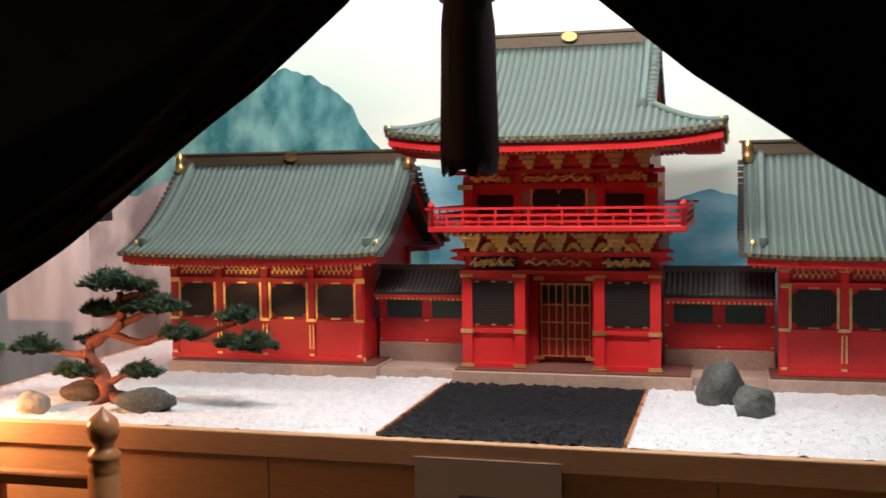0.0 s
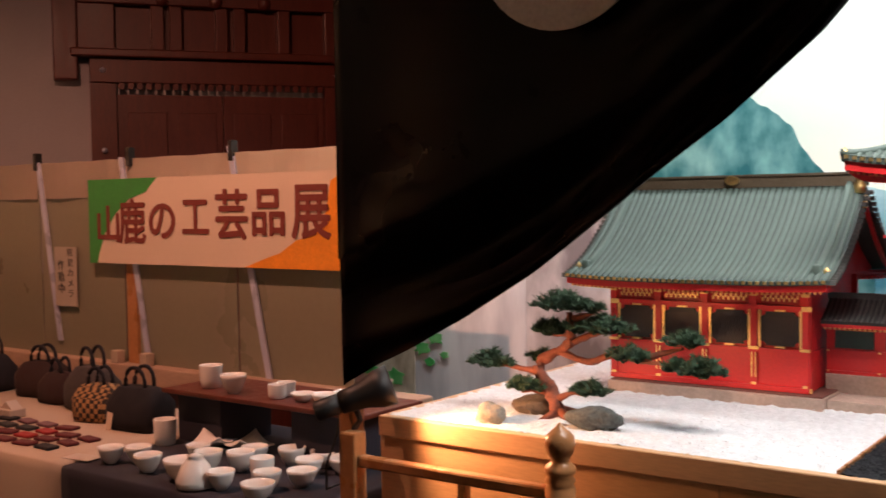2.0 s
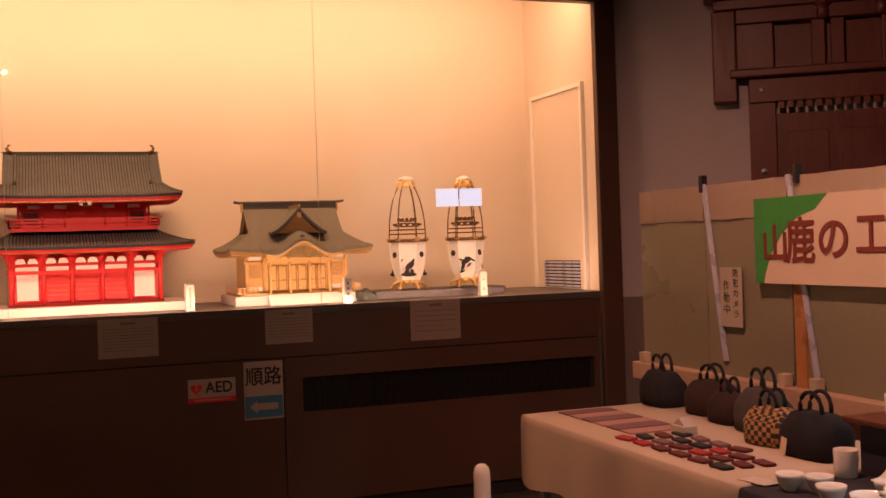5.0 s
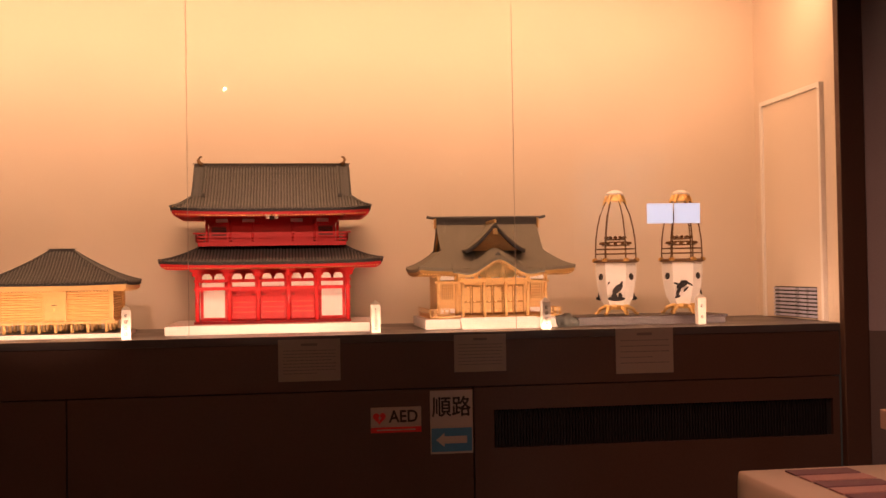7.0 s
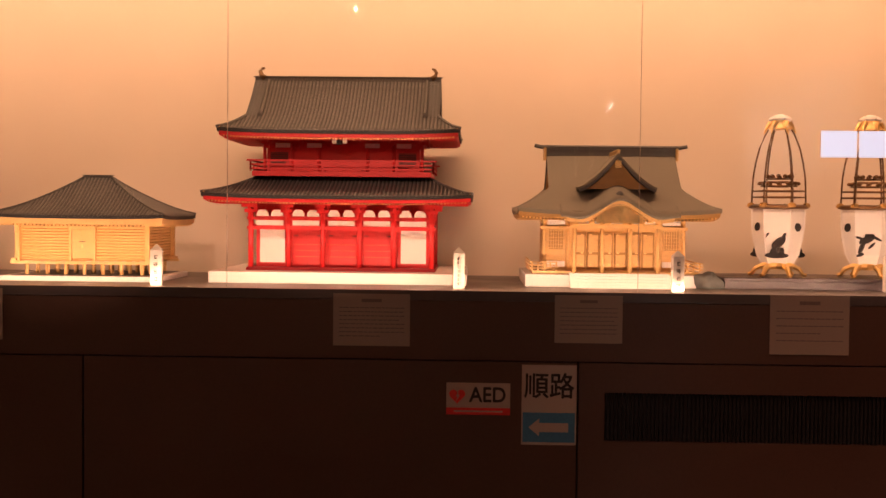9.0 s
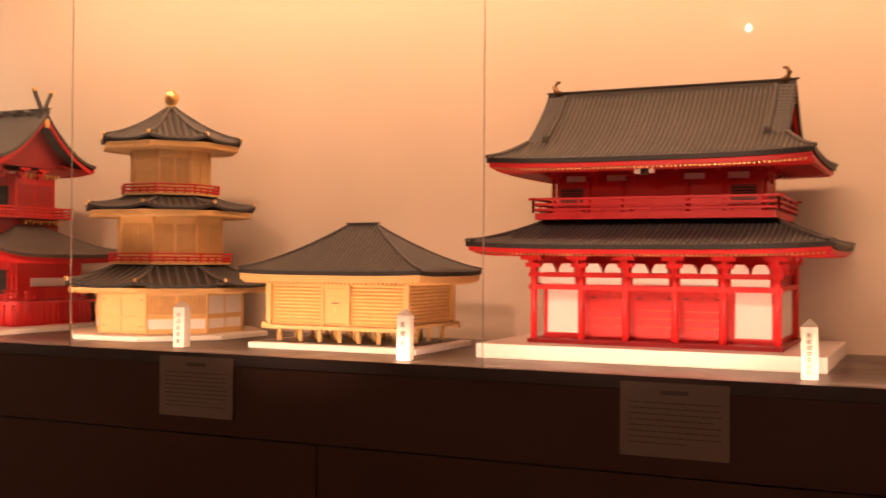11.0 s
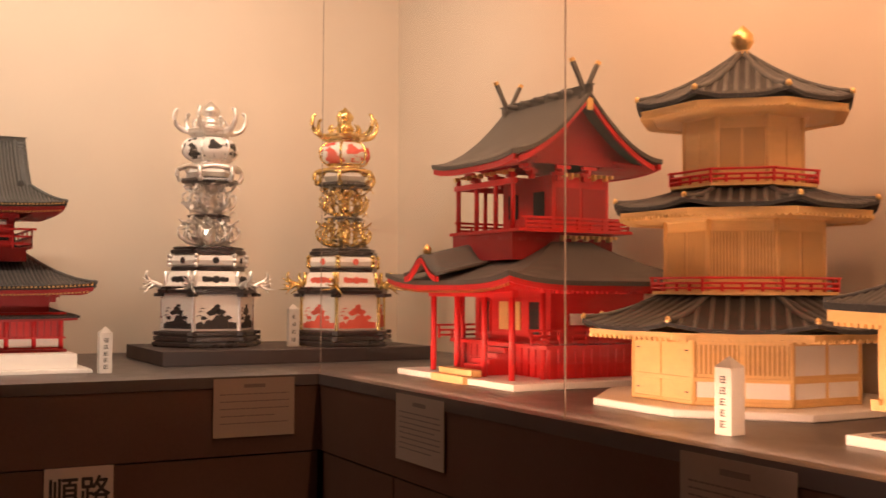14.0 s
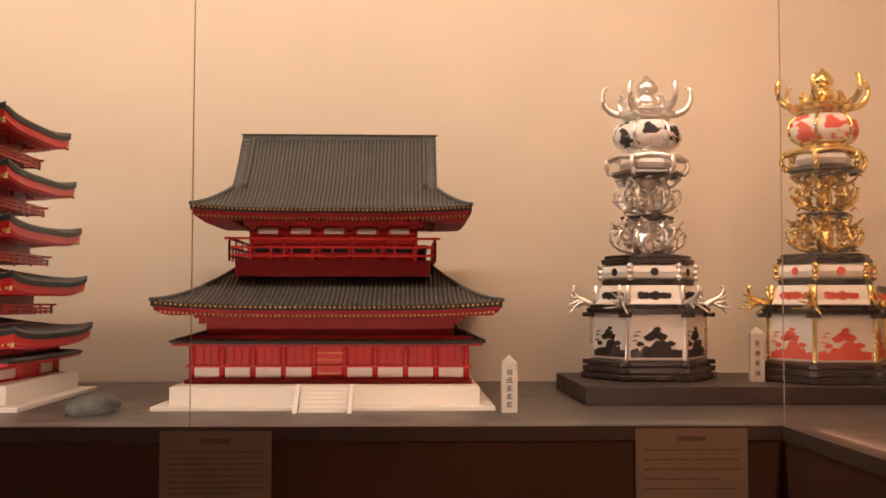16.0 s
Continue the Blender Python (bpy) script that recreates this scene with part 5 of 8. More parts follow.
def gilt_lantern(m, metal, ink, word, bowl_paint):
    """A tall hexagonal lantern: stepped foot, painted body, flared collar, barrel drum, two tiers of foil scrolls, loop tray, flat bowl and horned crown."""
    t = thing("lantern", m, word + " foil hexagonal paper lantern with painted panels and horned crown", "lantern", "tall hexagonal lanterns")
    h = math.pi / 6

    def hexa(name, prof, material, parent=t, label="", seg=6, smooth=False):
        bm = bmesh.new()
        lathe(bm, prof, seg, turn=h if seg == 6 else 0)
        return part(name, bm, material, parent, label, smooth)

    def curl(bm, a, line, r0, r1, side=0.0):
        """A curling bar in the upright plane at angle a; line holds (radius, height) pairs, side bends it sideways."""
        n = len(line)
        pts = []
        for k, (r, z) in enumerate(line):
            w = side * (k / (n - 1)) ** 2
            pts.append((r * math.cos(a) - w * math.sin(a), r * math.sin(a) + w * math.cos(a), z))
        tube(bm, smooth_line(pts, 3), r0, 6, r1)

    M_foot = M_dark_lacq
    hexa("foot", [(.205, 0), (.222, .004), (.222, .018), (.207, .022), (.212, .026), (.212, .040), (.198, .044), (.203, .048), (.203, .058), (.190, .064)], M_foot, t, "dark lacquered stepped foot")
    body = hexa("body", [(.178, .064), (.182, .068), (.182, .206), (.178, .21)], M_white, t, "white painted panels")
    for k in range(6):
        a = k * math.pi / 3 + h
        bm = bmesh.new()
        lathe(bm, [(.007, .062), (.007, .212)], 6, .183 * math.cos(a), .183 * math.sin(a))
        part("corner_post", bm, metal, body)
        bm = bmesh.new()
        for z0, z1 in ((.004, .018), (.026, .040), (.048, .060), (.20, .212)):
            lathe(bm, [(.022, z0 - .001), (.022, z1 + .001)], 6, .196 * math.cos(a), .196 * math.sin(a))
        part("corner_cap", bm, M_foot, body)
        a += h
        rng = random.Random(k + 5)
        bm = bmesh.new()
        prism(bm, [(-.08, -.062), (.08, -.062)] + [(.08 - .16 * i / 16, -.046 + .016 * rng.random() + .034 * math.exp(-((i - 7) / 3.0) ** 2)) for i in range(17)], -.001, .001)
        for dx, dz, rr in ((-.004, .012, .022), (.014, .004, .02), (-.022, .0, .018), (.004, .028, .012), (.045, -.018, .014), (-.05, -.02, .013)):
            prism(bm, [(dx + rr * (1 + .25 * rng.uniform(-1, 1)) * math.cos(j * math.pi / 7), dz + .55 * rr * (1 + .3 * rng.uniform(-1, 1)) * math.sin(j * math.pi / 7)) for j in range(14)], -.0012, .0012)
        for dx, dz in ((-.062, .004), (-.055, .016), (-.066, -.012)):
            prism(bm, [(dx - .014, dz - .002), (dx, dz + .006), (dx + .014, dz), (dx, dz + .002)], -.0012, .0012)
        o = part("painting", bm, ink, body, "brush-painted landscape")
        o.matrix_basis = pose(.1585 * math.cos(a), .1585 * math.sin(a), .135) @ Matrix.Rotation(a + math.pi / 2, 4, "Z")
        bm = bmesh.new()
        for j in range(7):
            rr, dx = rng.uniform(.012, .021), -.042 + .014 * j
            prism(bm, [(dx + rr * rng.uniform(.7, 1.1) * math.cos(q * math.pi / 5), .85 * rr * rng.uniform(.7, 1.1) * math.sin(q * math.pi / 5)) for q in range(10)], -.0006, .0012 + .0001 * j)
        o = part("collar_painting", bm, ink, body, "small painted scroll")
        o.matrix_basis = pose(.1432 * math.cos(a), .1432 * math.sin(a), .268) @ Matrix.Rotation(a + math.pi / 2, 4, "Z") @ Matrix.Rotation(-.28, 4, "X")
    hexa("ledge", [(.18, .21), (.200, .213), (.203, .226), (.19, .230), (.193, .238), (.175, .241)], M_foot, t, "dark lacquered ledge")
    hexa("collar", [(.178, .241), (.168, .255), (.158, .285), (.150, .300)], M_white, t, "white flared collar")
    hexa("collar_rim", [(.140, .300), (.150, .303), (.150, .316), (.142, .319)], M_foot)
    hexa("drum", [(.136, .319), (.150, .326), (.156, .343), (.150, .360), (.136, .367)], M_white, t, "white banded drum")
    for k in range(6):
        a = k * math.pi / 3 + 2 * h
        bm = bmesh.new()
        lathe(bm, [(.013, -.0012), (.013, .0012)], 14)
        o = part("crest", bm, ink, t, "small round crest")
        o.matrix_basis = pose(.1362 * math.cos(a), .1362 * math.sin(a), .343) @ Matrix.Rotation(a, 4, "Z") @ Matrix.Rotation(math.pi / 2, 4, "Y")
        a -= h
        bm = bmesh.new()
        lathe(bm, [(.008, .240), (.008, .300)], 8, .170 * math.cos(a), .170 * math.sin(a))
        for z in (.325, .343, .361):
            lathe(bm, [(.002, z - .011), (.011, z - .004), (.011, z + .004), (.002, z + .011)], 8, .154 * math.cos(a), .154 * math.sin(a))
        part("corner_bead", bm, metal, t, smooth=True)
        # a bird with raised tail at each corner of the ledge
        bm = bmesh.new()
        curl(bm, a, ((.188, .238), (.212, .252), (.232, .262), (.246, .284), (.240, .300)), .013, .004)
        for j in range(6):
            curl(bm, a, ((.205, .250), (.232, .262 - .006 * j), (.255 + .006 * (j % 3), .258 - .012 * j + .03 * (j % 2))), .008, .0015, (-1) ** j * (.012 + .006 * j))
        part("corner_bird", bm, metal, t, word + " foil bird", True)
    hexa("drum_rim", [(.132, .367), (.150, .370), (.153, .384), (.140, .388), (.143, .396), (.128, .400)], M_foot)
    # open column of beads with two tiers of foil scrolls
    hexa("column", [(.034, .40), (.024, .43), (.030, .47), (.022, .51), (.045, .525), (.026, .545), (.024, .60), (.036, .635), (.05, .65)], metal, t, "", 12, True)
    hexa("shelf_ring", [(.03, .512), (.085, .518), (.09, .526), (.07, .532), (.03, .535)], M_foot)
    for zc, rad, tall in ((.402, .098, .112), (.535, .086, .115)):
        for k in range(6):
            a = k * math.pi / 3 + h
            bm = bmesh.new()
            curl(bm, a, ((.035, zc + .01), (.6 * rad, zc + .01), (rad, zc + .22 * tall), (.92 * rad, zc + .6 * tall), (.62 * rad, zc + tall)), .010, .005)
            curl(bm, a, ((.95 * rad, zc + .2 * tall), (1.18 * rad, zc + .34 * tall), (1.28 * rad, zc + .62 * tall), (1.12 * rad, zc + .72 * tall)), .009, .002, .014)
            curl(bm, a, ((.75 * rad, zc + .75 * tall), (1.02 * rad, zc + .82 * tall), (1.22 * rad, zc + 1.0 * tall)), .008, .002, -.016)
            curl(bm, a, ((.5 * rad, zc + .05 * tall), (.62 * rad, zc + .4 * tall), (.45 * rad, zc + .7 * tall)), .008, .003, .03)
            part("leaf_scroll", bm, metal, t, smooth=True)
            bm = bmesh.new()
            for j in range(6):
                z = zc + tall * (.1 + .16 * j)
                lathe(bm, [(.002, z - .008), (.008, z - .003), (.008, z + .003), (.002, z + .008)], 8, .055 * math.cos(a), .055 * math.sin(a))
            part("bead_string", bm, metal, t, smooth=True)
            rng = random.Random(k * 7 + int(zc * 100))
            bm = bmesh.new()
            for j in range(12):
                b = a + rng.uniform(-.5, .5)
                r0, z1 = rad * rng.uniform(.4, 1.1), zc + tall * rng.uniform(.0, 1.0)
                o = Vector((math.cos(b), math.sin(b), 0))
                w = Vector((-math.sin(b), math.cos(b), rng.uniform(-.7, .7)))
                ln, wd = rng.uniform(.022, .04), rng.uniform(.007, .013)
                p0 = o * r0 + Vector((0, 0, z1))
                p1 = p0 + o * ln * .5 + Vector((0, 0, ln * rng.uniform(.0, .6)))
                p2 = p0 + o * ln + Vector((0, 0, ln * rng.uniform(-.3, .5)))
                sheet(bm, [[tuple(p0 - w * wd * .4), tuple(p1 - w * wd), tuple(p2 - w * wd * .15)], [tuple(p0 + w * wd * .4), tuple(p1 + w * wd), tuple(p2 + w * wd * .15)]], .0015)
            tagged(part("foil_leaf", bm, metal, t), kind="stuff")
    hexa("bowl_tray", [(.06, .648), (.108, .655), (.122, .664), (.116, .674), (.06, .676)], M_foot)
    hexa("tray_bowl", [(.06, .676), (.085, .682), (.092, .70), (.08, .715)], M_white, t, "white inner tray")
    for k in range(6):
        a = k * math.pi / 3 + h
        b = a + math.pi / 3
        bm = bmesh.new()
        curl(bm, a, ((.116, .664), (.132, .685), (.128, .712), (.10, .726), (.06, .730)), .011, .007)
        tube(bm, smooth_line([(.126 * math.cos(a), .126 * math.sin(a), .712), (.108 * math.cos((a + b) / 2), .108 * math.sin((a + b) / 2), .722), (.126 * math.cos(b), .126 * math.sin(b), .712)], 3), .010, 8)
        part("loop", bm, metal, t, smooth=True)
    hexa("neck", [(.075, .722), (.082, .727), (.070, .735), (.068, .748), (.080, .752)], metal, t, "", 12, True)
    bowl = hexa("bowl", [(.066, .748), (.088, .756), (.104, .774), (.108, .795), (.103, .818), (.086, .836), (.064, .843)], bowl_paint, t, "white bowl with brush painting", 18, True)
    for k in range(6):
        a = k * math.pi / 3 + h
        bm = bmesh.new()
        curl(bm, a, ((.066, .747), (.096, .762), (.111, .795), (.096, .828), (.066, .844)), .0055, .0055)
        part("bowl_rib", bm, metal, bowl, smooth=True)
    hexa("crown", [(.06, .843), (.075, .85), (.078, .858), (.098, .864), (.10, .874), (.06, .888), (.034, .895)], metal, t)
    for k in range(6):
        a = k * math.pi / 3 + h
        bm = bmesh.new()
        curl(bm, a, ((.08, .866), (.112, .872), (.136, .892), (.146, .922), (.141, .948), (.130, .955)), .013, .006)
        for q in (-1, 1):
            curl(bm, a, ((.06, .882), (.07, .90), (.06, .918)), .008, .003, q * .012)
        part("horn", bm, metal, t, smooth=True)
    hexa("jewel", [(.034, .892), (.042, .905), (.03, .922), (.018, .93), (.034, .94), (.038, .955), (.026, .973), (.01, .988), (.001, .998)], metal, t, "", 14, True)
    return t


M_dark_lacq = mat("dark_bronze_lacquer", (0.05, 0.042, 0.04), 0.3, 0.3, var=0.2, bump=0.05)
M_ink_red = mat("red_ink", (0.72, 0.12, 0.08), 0.7, bump=0)
M_gold_soft = mat("pale_gold_foil", (0.83, 0.62, 0.24), 0.22, 1.0, var=0.2, scale=40, fine=200, bump=0.25)
prayer_hall(pose(-0.955, -1.155, ZS, 0, 0, 90))
pagoda(pose(-0.69, -2.345, ZS, 0, 0, 90))
M_stand = mat("dark_brown_stand_cloth", (0.040, 0.028, 0.026), 0.6, var=0.12, scale=6)
structure("side_stand", M_stand, (-1.12, -.51, -.405, .70, ZS, ZS + .055), label="low brown-grey stand under two tall lanterns", category="stand", bevel=.003)
gilt_lantern(pose(-.875, -.135, ZS + .055, 0, 0, -4), M_silver, M_ink_black, "silver", painted("black_brush_on_white", (.03, .03, .03), (.78, .76, .73), 16, 3, (1, 1, 1.6), (.43, .47)))
gilt_lantern(pose(-.735, .40, ZS + .055, 0, 0, -2), M_gold_soft, M_ink_red, "gold", painted("red_brush_on_white", (.70, .10, .07), (.78, .75, .70), 16, 3, (1, 1, 1.6), (.46, .50)))


# ---- labels, posts and signs on the cases ----
def words(name, text, size, material, parent, m, width=None, label="", bold=0.0):
    """Lettering as flat mesh in the built-in font, centred."""
    c = bpy.data.curves.new(name, "FONT")
    c.body, c.size, c.align_x, c.align_y, c.extrude = text, size, "CENTER", "CENTER", 0.0006
    o = new(name, c)
    dg = bpy.context.evaluated_depsgraph_get()
    me = bpy.data.meshes.new_from_object(o.evaluated_get(dg))
    bpy.data.objects.remove(o)
    me.materials.clear()
    me.materials.append(material)
    if bold:
        src = bmesh.new()
        src.from_mesh(me)
        for k, (dx, dy) in enumerate(((1, 0), (-1, 0), (0, 1), (0, -1), (.7, .7), (-.7, -.7), (.7, -.7), (-.7, .7))):
            cp = me.copy()
            cp.transform(Matrix.Translation((dx * size * bold, dy * size * bold, .00015 * (k + 1))))
            src.from_mesh(cp)
            bpy.data.meshes.remove(cp)
        src.to_mesh(me)
        src.free()
    if width and len(me.vertices):
        xs = [v.co.x for v in me.vertices]
        k = width / (max(xs) - min(xs))
        for v in me.vertices:
            v.co.x *= k
    o = new(name, me)
    o.parent = parent
    o.matrix_basis = m
    if label:
        tagged(o, label)
    return o


def caption(m, w, h, lines, seed):
    """A printed sheet hung over the shelf edge: heading and lines too small to read."""
    t = thing("caption_sheet", m, "white printed caption sheet taped to the case front", "label", "caption sheets")
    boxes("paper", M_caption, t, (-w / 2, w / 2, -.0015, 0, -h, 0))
    rng = random.Random(seed)
    boxes("heading", M_ink, t, (-w * .13, w * .13, -.0021, -.0016, -h * .16, -h * .10))
    for k in range(lines):
        z = -h * (.26 + .62 * k / lines)
        e = w * (.42 if k % 4 != 3 else .1 + .3 * rng.random())
        bm = bmesh.new()
        x = -w * .42
        while x < e:
            s = w * (.03 + .05 * rng.random())
            box(bm, x, min(x + s, e + .002), -.0021, -.0016, z - h * .018, z)
            x += s + w * .012
        tagged(part("text_line", bm, M_ink, t), kind="stuff")
    return t


for x0, x1, zt, zb, n, s in ((3.35, 3.634, 1.086, .893, 8, 1), (4.166, 4.414, 1.09, .914, 7, 2), (4.950, 5.237, 1.10, .883, 5, 3), (1.828, 2.115, 1.088, .897, 9, 4), (.611, .899, 1.09, .903, 8, 5)):
    caption(pose((x0 + x1) / 2, -.008, zt), x1 - x0, zt - zb, n, s)
for y0, y1, zt, zb, n, s in ((-.369, -.093, 1.094, .904, 5, 6), (-1.518, -1.25, 1.09, .906, 8, 7)):
    caption(pose(.008, (y0 + y1) / 2, zt, 0, 0, 90), y1 - y0, zt - zb, n, s)


M_post = mat("painted_wood_post", (0.50, 0.47, 0.42), 0.7, var=0.08, scale=20)


def name_post(m, h=.135, marks=4):
    """A white four-sided name post with a pointed top and brushed characters too small to read."""
    t = thing("name_post", m, "small white name post with black brushed characters", "name post", "name posts")
    bm = bmesh.new()
    w = .021
    box(bm, -w, w, -w, w, 0, h, bevel=.0008)
    part("post", bm, M_post, t)
    bm = bmesh.new()
    a = [bm.verts.new((x, y, h + .0002)) for x, y in ((-w, -w), (w, -w), (w, w), (-w, w))]
    p = bm.verts.new((0, 0, h + .022))
    for i in range(4):
        bm.faces.new((a[i], a[(i + 1) % 4], p))
    bm.faces.new(a[::-1])
    part("cap", bm, M_post, t)
    rng = random.Random(marks)
    for k in range(marks):
        z = h * (.90 - .82 * (k + .5) / marks)
        e = min(.0075, .3 * h / marks)
        bm = bmesh.new()
        for q in (-1, 0, 1):
            w1 = .0085 * rng.uniform(.6, 1)
            box(bm, -w1, w1, -w - .0008, -w - .0002, z + q * e * .75 - e * .14, z + q * e * .75 + e * .14)
        x1 = rng.uniform(-.004, .004)
        box(bm, x1 - .001, x1 + .001, -w - .0009, -w - .0002, z - e, z + e)
        box(bm, -.007, -.0055, -w - .0009, -w - .0002, z - e * rng.uniform(.2, 1), z + e * .4)
        part("character", bm, M_ink_black, t)
    return t


for x, y, rz, mk in ((2.66, .10, 8, 4), (1.776, .165, 8, 5), (3.81, .135, 5, 7), (4.625, .06, 0, 4), (5.462, .20, 0, 2)):
    name_post(pose(x, y, ZS, 0, 0, rz), marks=mk)
name_post(pose(-.33, -.645, ZS, 0, 0, 90), .135, 5)
name_post(pose(-.70, .165, ZS + .055, 0, 0, 82), .15, 4)


def rock(name, m, sx, sy, sz, material, label, seed, category="stone"):
    bm = bmesh.new()
    bmesh.ops.create_icosphere(bm, subdivisions=4, radius=1)
    for v in bm.verts:
        n1 = noise.noise(v.co * 1.1 + Vector((seed, 0, 0)))
        n2 = noise.noise(v.co * 3.2 + Vector((0, seed, 0)))
        v.co *= 1 + .35 * n1 + .10 * n2
        v.co = Vector((v.co.x * sx, v.co.y * sy, max(v.co.z, -.55) * sz + .5 * sz))
    o = part(name, bm, material, None, "", True)
    o.matrix_world = m
    return tagged(o, label, category)


M_rock = mat("mottled_grey_rock", (0.095, 0.105, 0.098), 0.75, var=0.6, scale=22, fine=140, bump=0.6)
M_rock_brown = mat("brown_rock", (0.085, 0.066, 0.05), 0.8, var=0.5, scale=22, fine=140, bump=0.6)
M_rock_pale = mat("pale_grey_rock", (0.24, 0.22, 0.18), 0.8, var=0.35, scale=22, fine=140, bump=0.5)
rock("stone", pose(4.79, .30, ZS, 0, 0, 20), .055, .05, .045, M_rock, "rounded grey stone on the shelf", 3)
rock("stone", pose(-.32, -1.775, ZS, 0, 0, 60), .05, .09, .034, M_rock, "flat mottled grey stone on the shelf", 8)

M_sign_red = mat("sign_red", (0.72, 0.03, 0.03), 0.5, bump=0)
M_sign_blue = mat("sign_blue", (0.05, 0.20, 0.36), 0.5, bump=0)
UP = Matrix.Rotation(math.pi / 2, 4, "X")
aed = thing("aed_sign", pose(3.889, .0, .70), "white sign with red heart mark and lower red band", "sign")
boxes("board", M_paper, aed, (-.118, .118, -.0015, .003, -.058, .06))
boxes("band", M_sign_red, aed, (-.118, .118, -.0022, -.0016, -.058, -.032), label="red band with small lettering")
boxes("small_lettering", M_paper, aed, (-.09, .09, -.0028, -.0023, -.048, -.042))
words("lettering", "AED", .078, M_ink_black, aed, pose(.035, -.0018, .014) @ UP, .135, bold=.02)
bm = bmesh.new()
prism(bm, [(-.078 + .030 * .062 * 16 * math.sin(a) ** 3, .012 + .0019 * (13 * math.cos(a) - 5 * math.cos(2 * a) - 2 * math.cos(3 * a) - math.cos(4 * a))) for a in [2 * math.pi * k / 28 for k in range(28)]], -.0024, -.0016)
hrt = part("heart", bm, M_sign_red, aed, "red heart mark")
bm = bmesh.new()
prism(bm, [(-.072, .03), (-.084, .008), (-.077, .010), (-.082, -.008), (-.068, .016), (-.075, .015)], -.0030, -.0025)
part("bolt_mark", bm, M_paper, hrt)


def route_sign(m):
    t = thing("route_sign", m, "white sheet with black characters and white arrow on blue", "sign", "route signs")
    boxes("paper", M_paper, t, (-.101, .101, -.0015, .003, -.148, .148))
    words("lettering", "順路", .1, M_ink_black, t, pose(0, -.0018, .065) @ UP, .185, bold=.015)
    o = boxes("blue_field", M_sign_blue, t, (-.096, .096, -.0022, -.0016, -.138, -.028))
    bm = bmesh.new()
    prism(bm, [(-.075, -.083), (-.035, -.05), (-.035, -.066), (.072, -.066), (.072, -.10), (-.035, -.10), (-.035, -.116)], -.0028, -.0023)
    part("arrow", bm, M_paper, o)
    return t


route_sign(pose(4.15, 0.0, .682))
route_sign(pose(0.0, -.778, .695, 0, 0, 90))

# ---- doorway in the slant wall ----
yaw = math.degrees(math.atan2(DD.y, DD.x))
door = thing("doorway", pose(DP.x, DP.y, -0.235, 0, 0, yaw), "dark mahogany doorway with heavy carved cornice", "doorway", kind="structure")
boxes("jamb", M_wood_dark, door, (.76, .90, -.06, -.002, .235, 2.36))
boxes("jamb", M_wood_dark, door, (2.10, 2.24, -.06, -.002, .235, 2.36))
boxes("door_leaf", M_wood_dark, door, (.90, 1.498, -.02, -.002, .235, 2.30), bevel=.004)
boxes("door_leaf", M_wood_dark, door, (1.502, 2.10, -.02, -.002, .235, 2.30), bevel=.004)
for x in (.96, 1.24, 1.56, 1.84):
    boxes("door_panel", M_wood_dark, door, (x, x + .22, -.028, -.0205, 1.15, 2.2), bevel=.004)
boxes("lintel", M_wood_dark, door, (.76, 2.24, -.075, -.002, 2.3605, 2.50), bevel=.006)
boxes("frieze", M_wood_dark, door, (.70, 2.30, -.03, -.002, 2.5005, 2.88))
boxes("frieze_sill", M_wood_dark, door, (.66, 2.34, -.125, -.0305, 2.5005, 2.545), bevel=.008)
boxes("frieze_head", M_wood_dark, door, (.70, 2.30, -.10, -.0305, 2.80, 2.8795), bevel=.006)
for xa, xb in ((.70, .90), (1.10, 1.17), (1.20, 1.27), (1.46, 1.53), (1.56, 1.63), (1.82, 1.89), (2.10, 2.30)):
    boxes("pilaster", M_wood_dark, door, (xa, xb, -.088, -.0305, 2.5455, 2.7995), bevel=.006)
boxes("cornice", M_wood_dark, door, (.58, 2.42, -.12, -.002, 2.8805, 2.935), (.53, 2.47, -.17, -.002, 2.9355, 2.985), bevel=.006)
boxes("cornice_side", M_wood_dark, door, (.57, .699, -.10, -.002, 2.37, 2.88), (2.301, 2.43, -.10, -.002, 2.37, 2.88), bevel=.008)
bm = bmesh.new()
lathe(bm, [(.001, -.05), (.03, -.04), (.038, -.01), (.03, .02), (.045, .03), (.05, .05), (.02, .06)], 14)
kn = data_of("knob", bm, M_wood_dark, True)
for x in (1.16, 1.46, 1.74):
    piece("knob", kn, door, pose(x, -.10, 2.84))
bm = bmesh.new()
for k in range(24):
    x = .93 + 1.14 * k / 23
    box(bm, x - .016, x + .016, -.072, -.05, 2.325, 2.36)
tagged(part("dentils", bm, M_wood_dark, door), kind="stuff")
bm = bmesh.new()
lathe(bm, [(.012, -.01), (.016, 0), (.001, .012)], 10)
st = data_of("stud", bm, M_alu, True)
for x, z in ((.83, 2.43), (2.17, 2.43), (2.17, 1.98), (.83, 1.98), (.83, 2.86), (2.2, 2.86)):
    piece("stud", st, door, pose(x, -.075, z, 90, 0, 0))

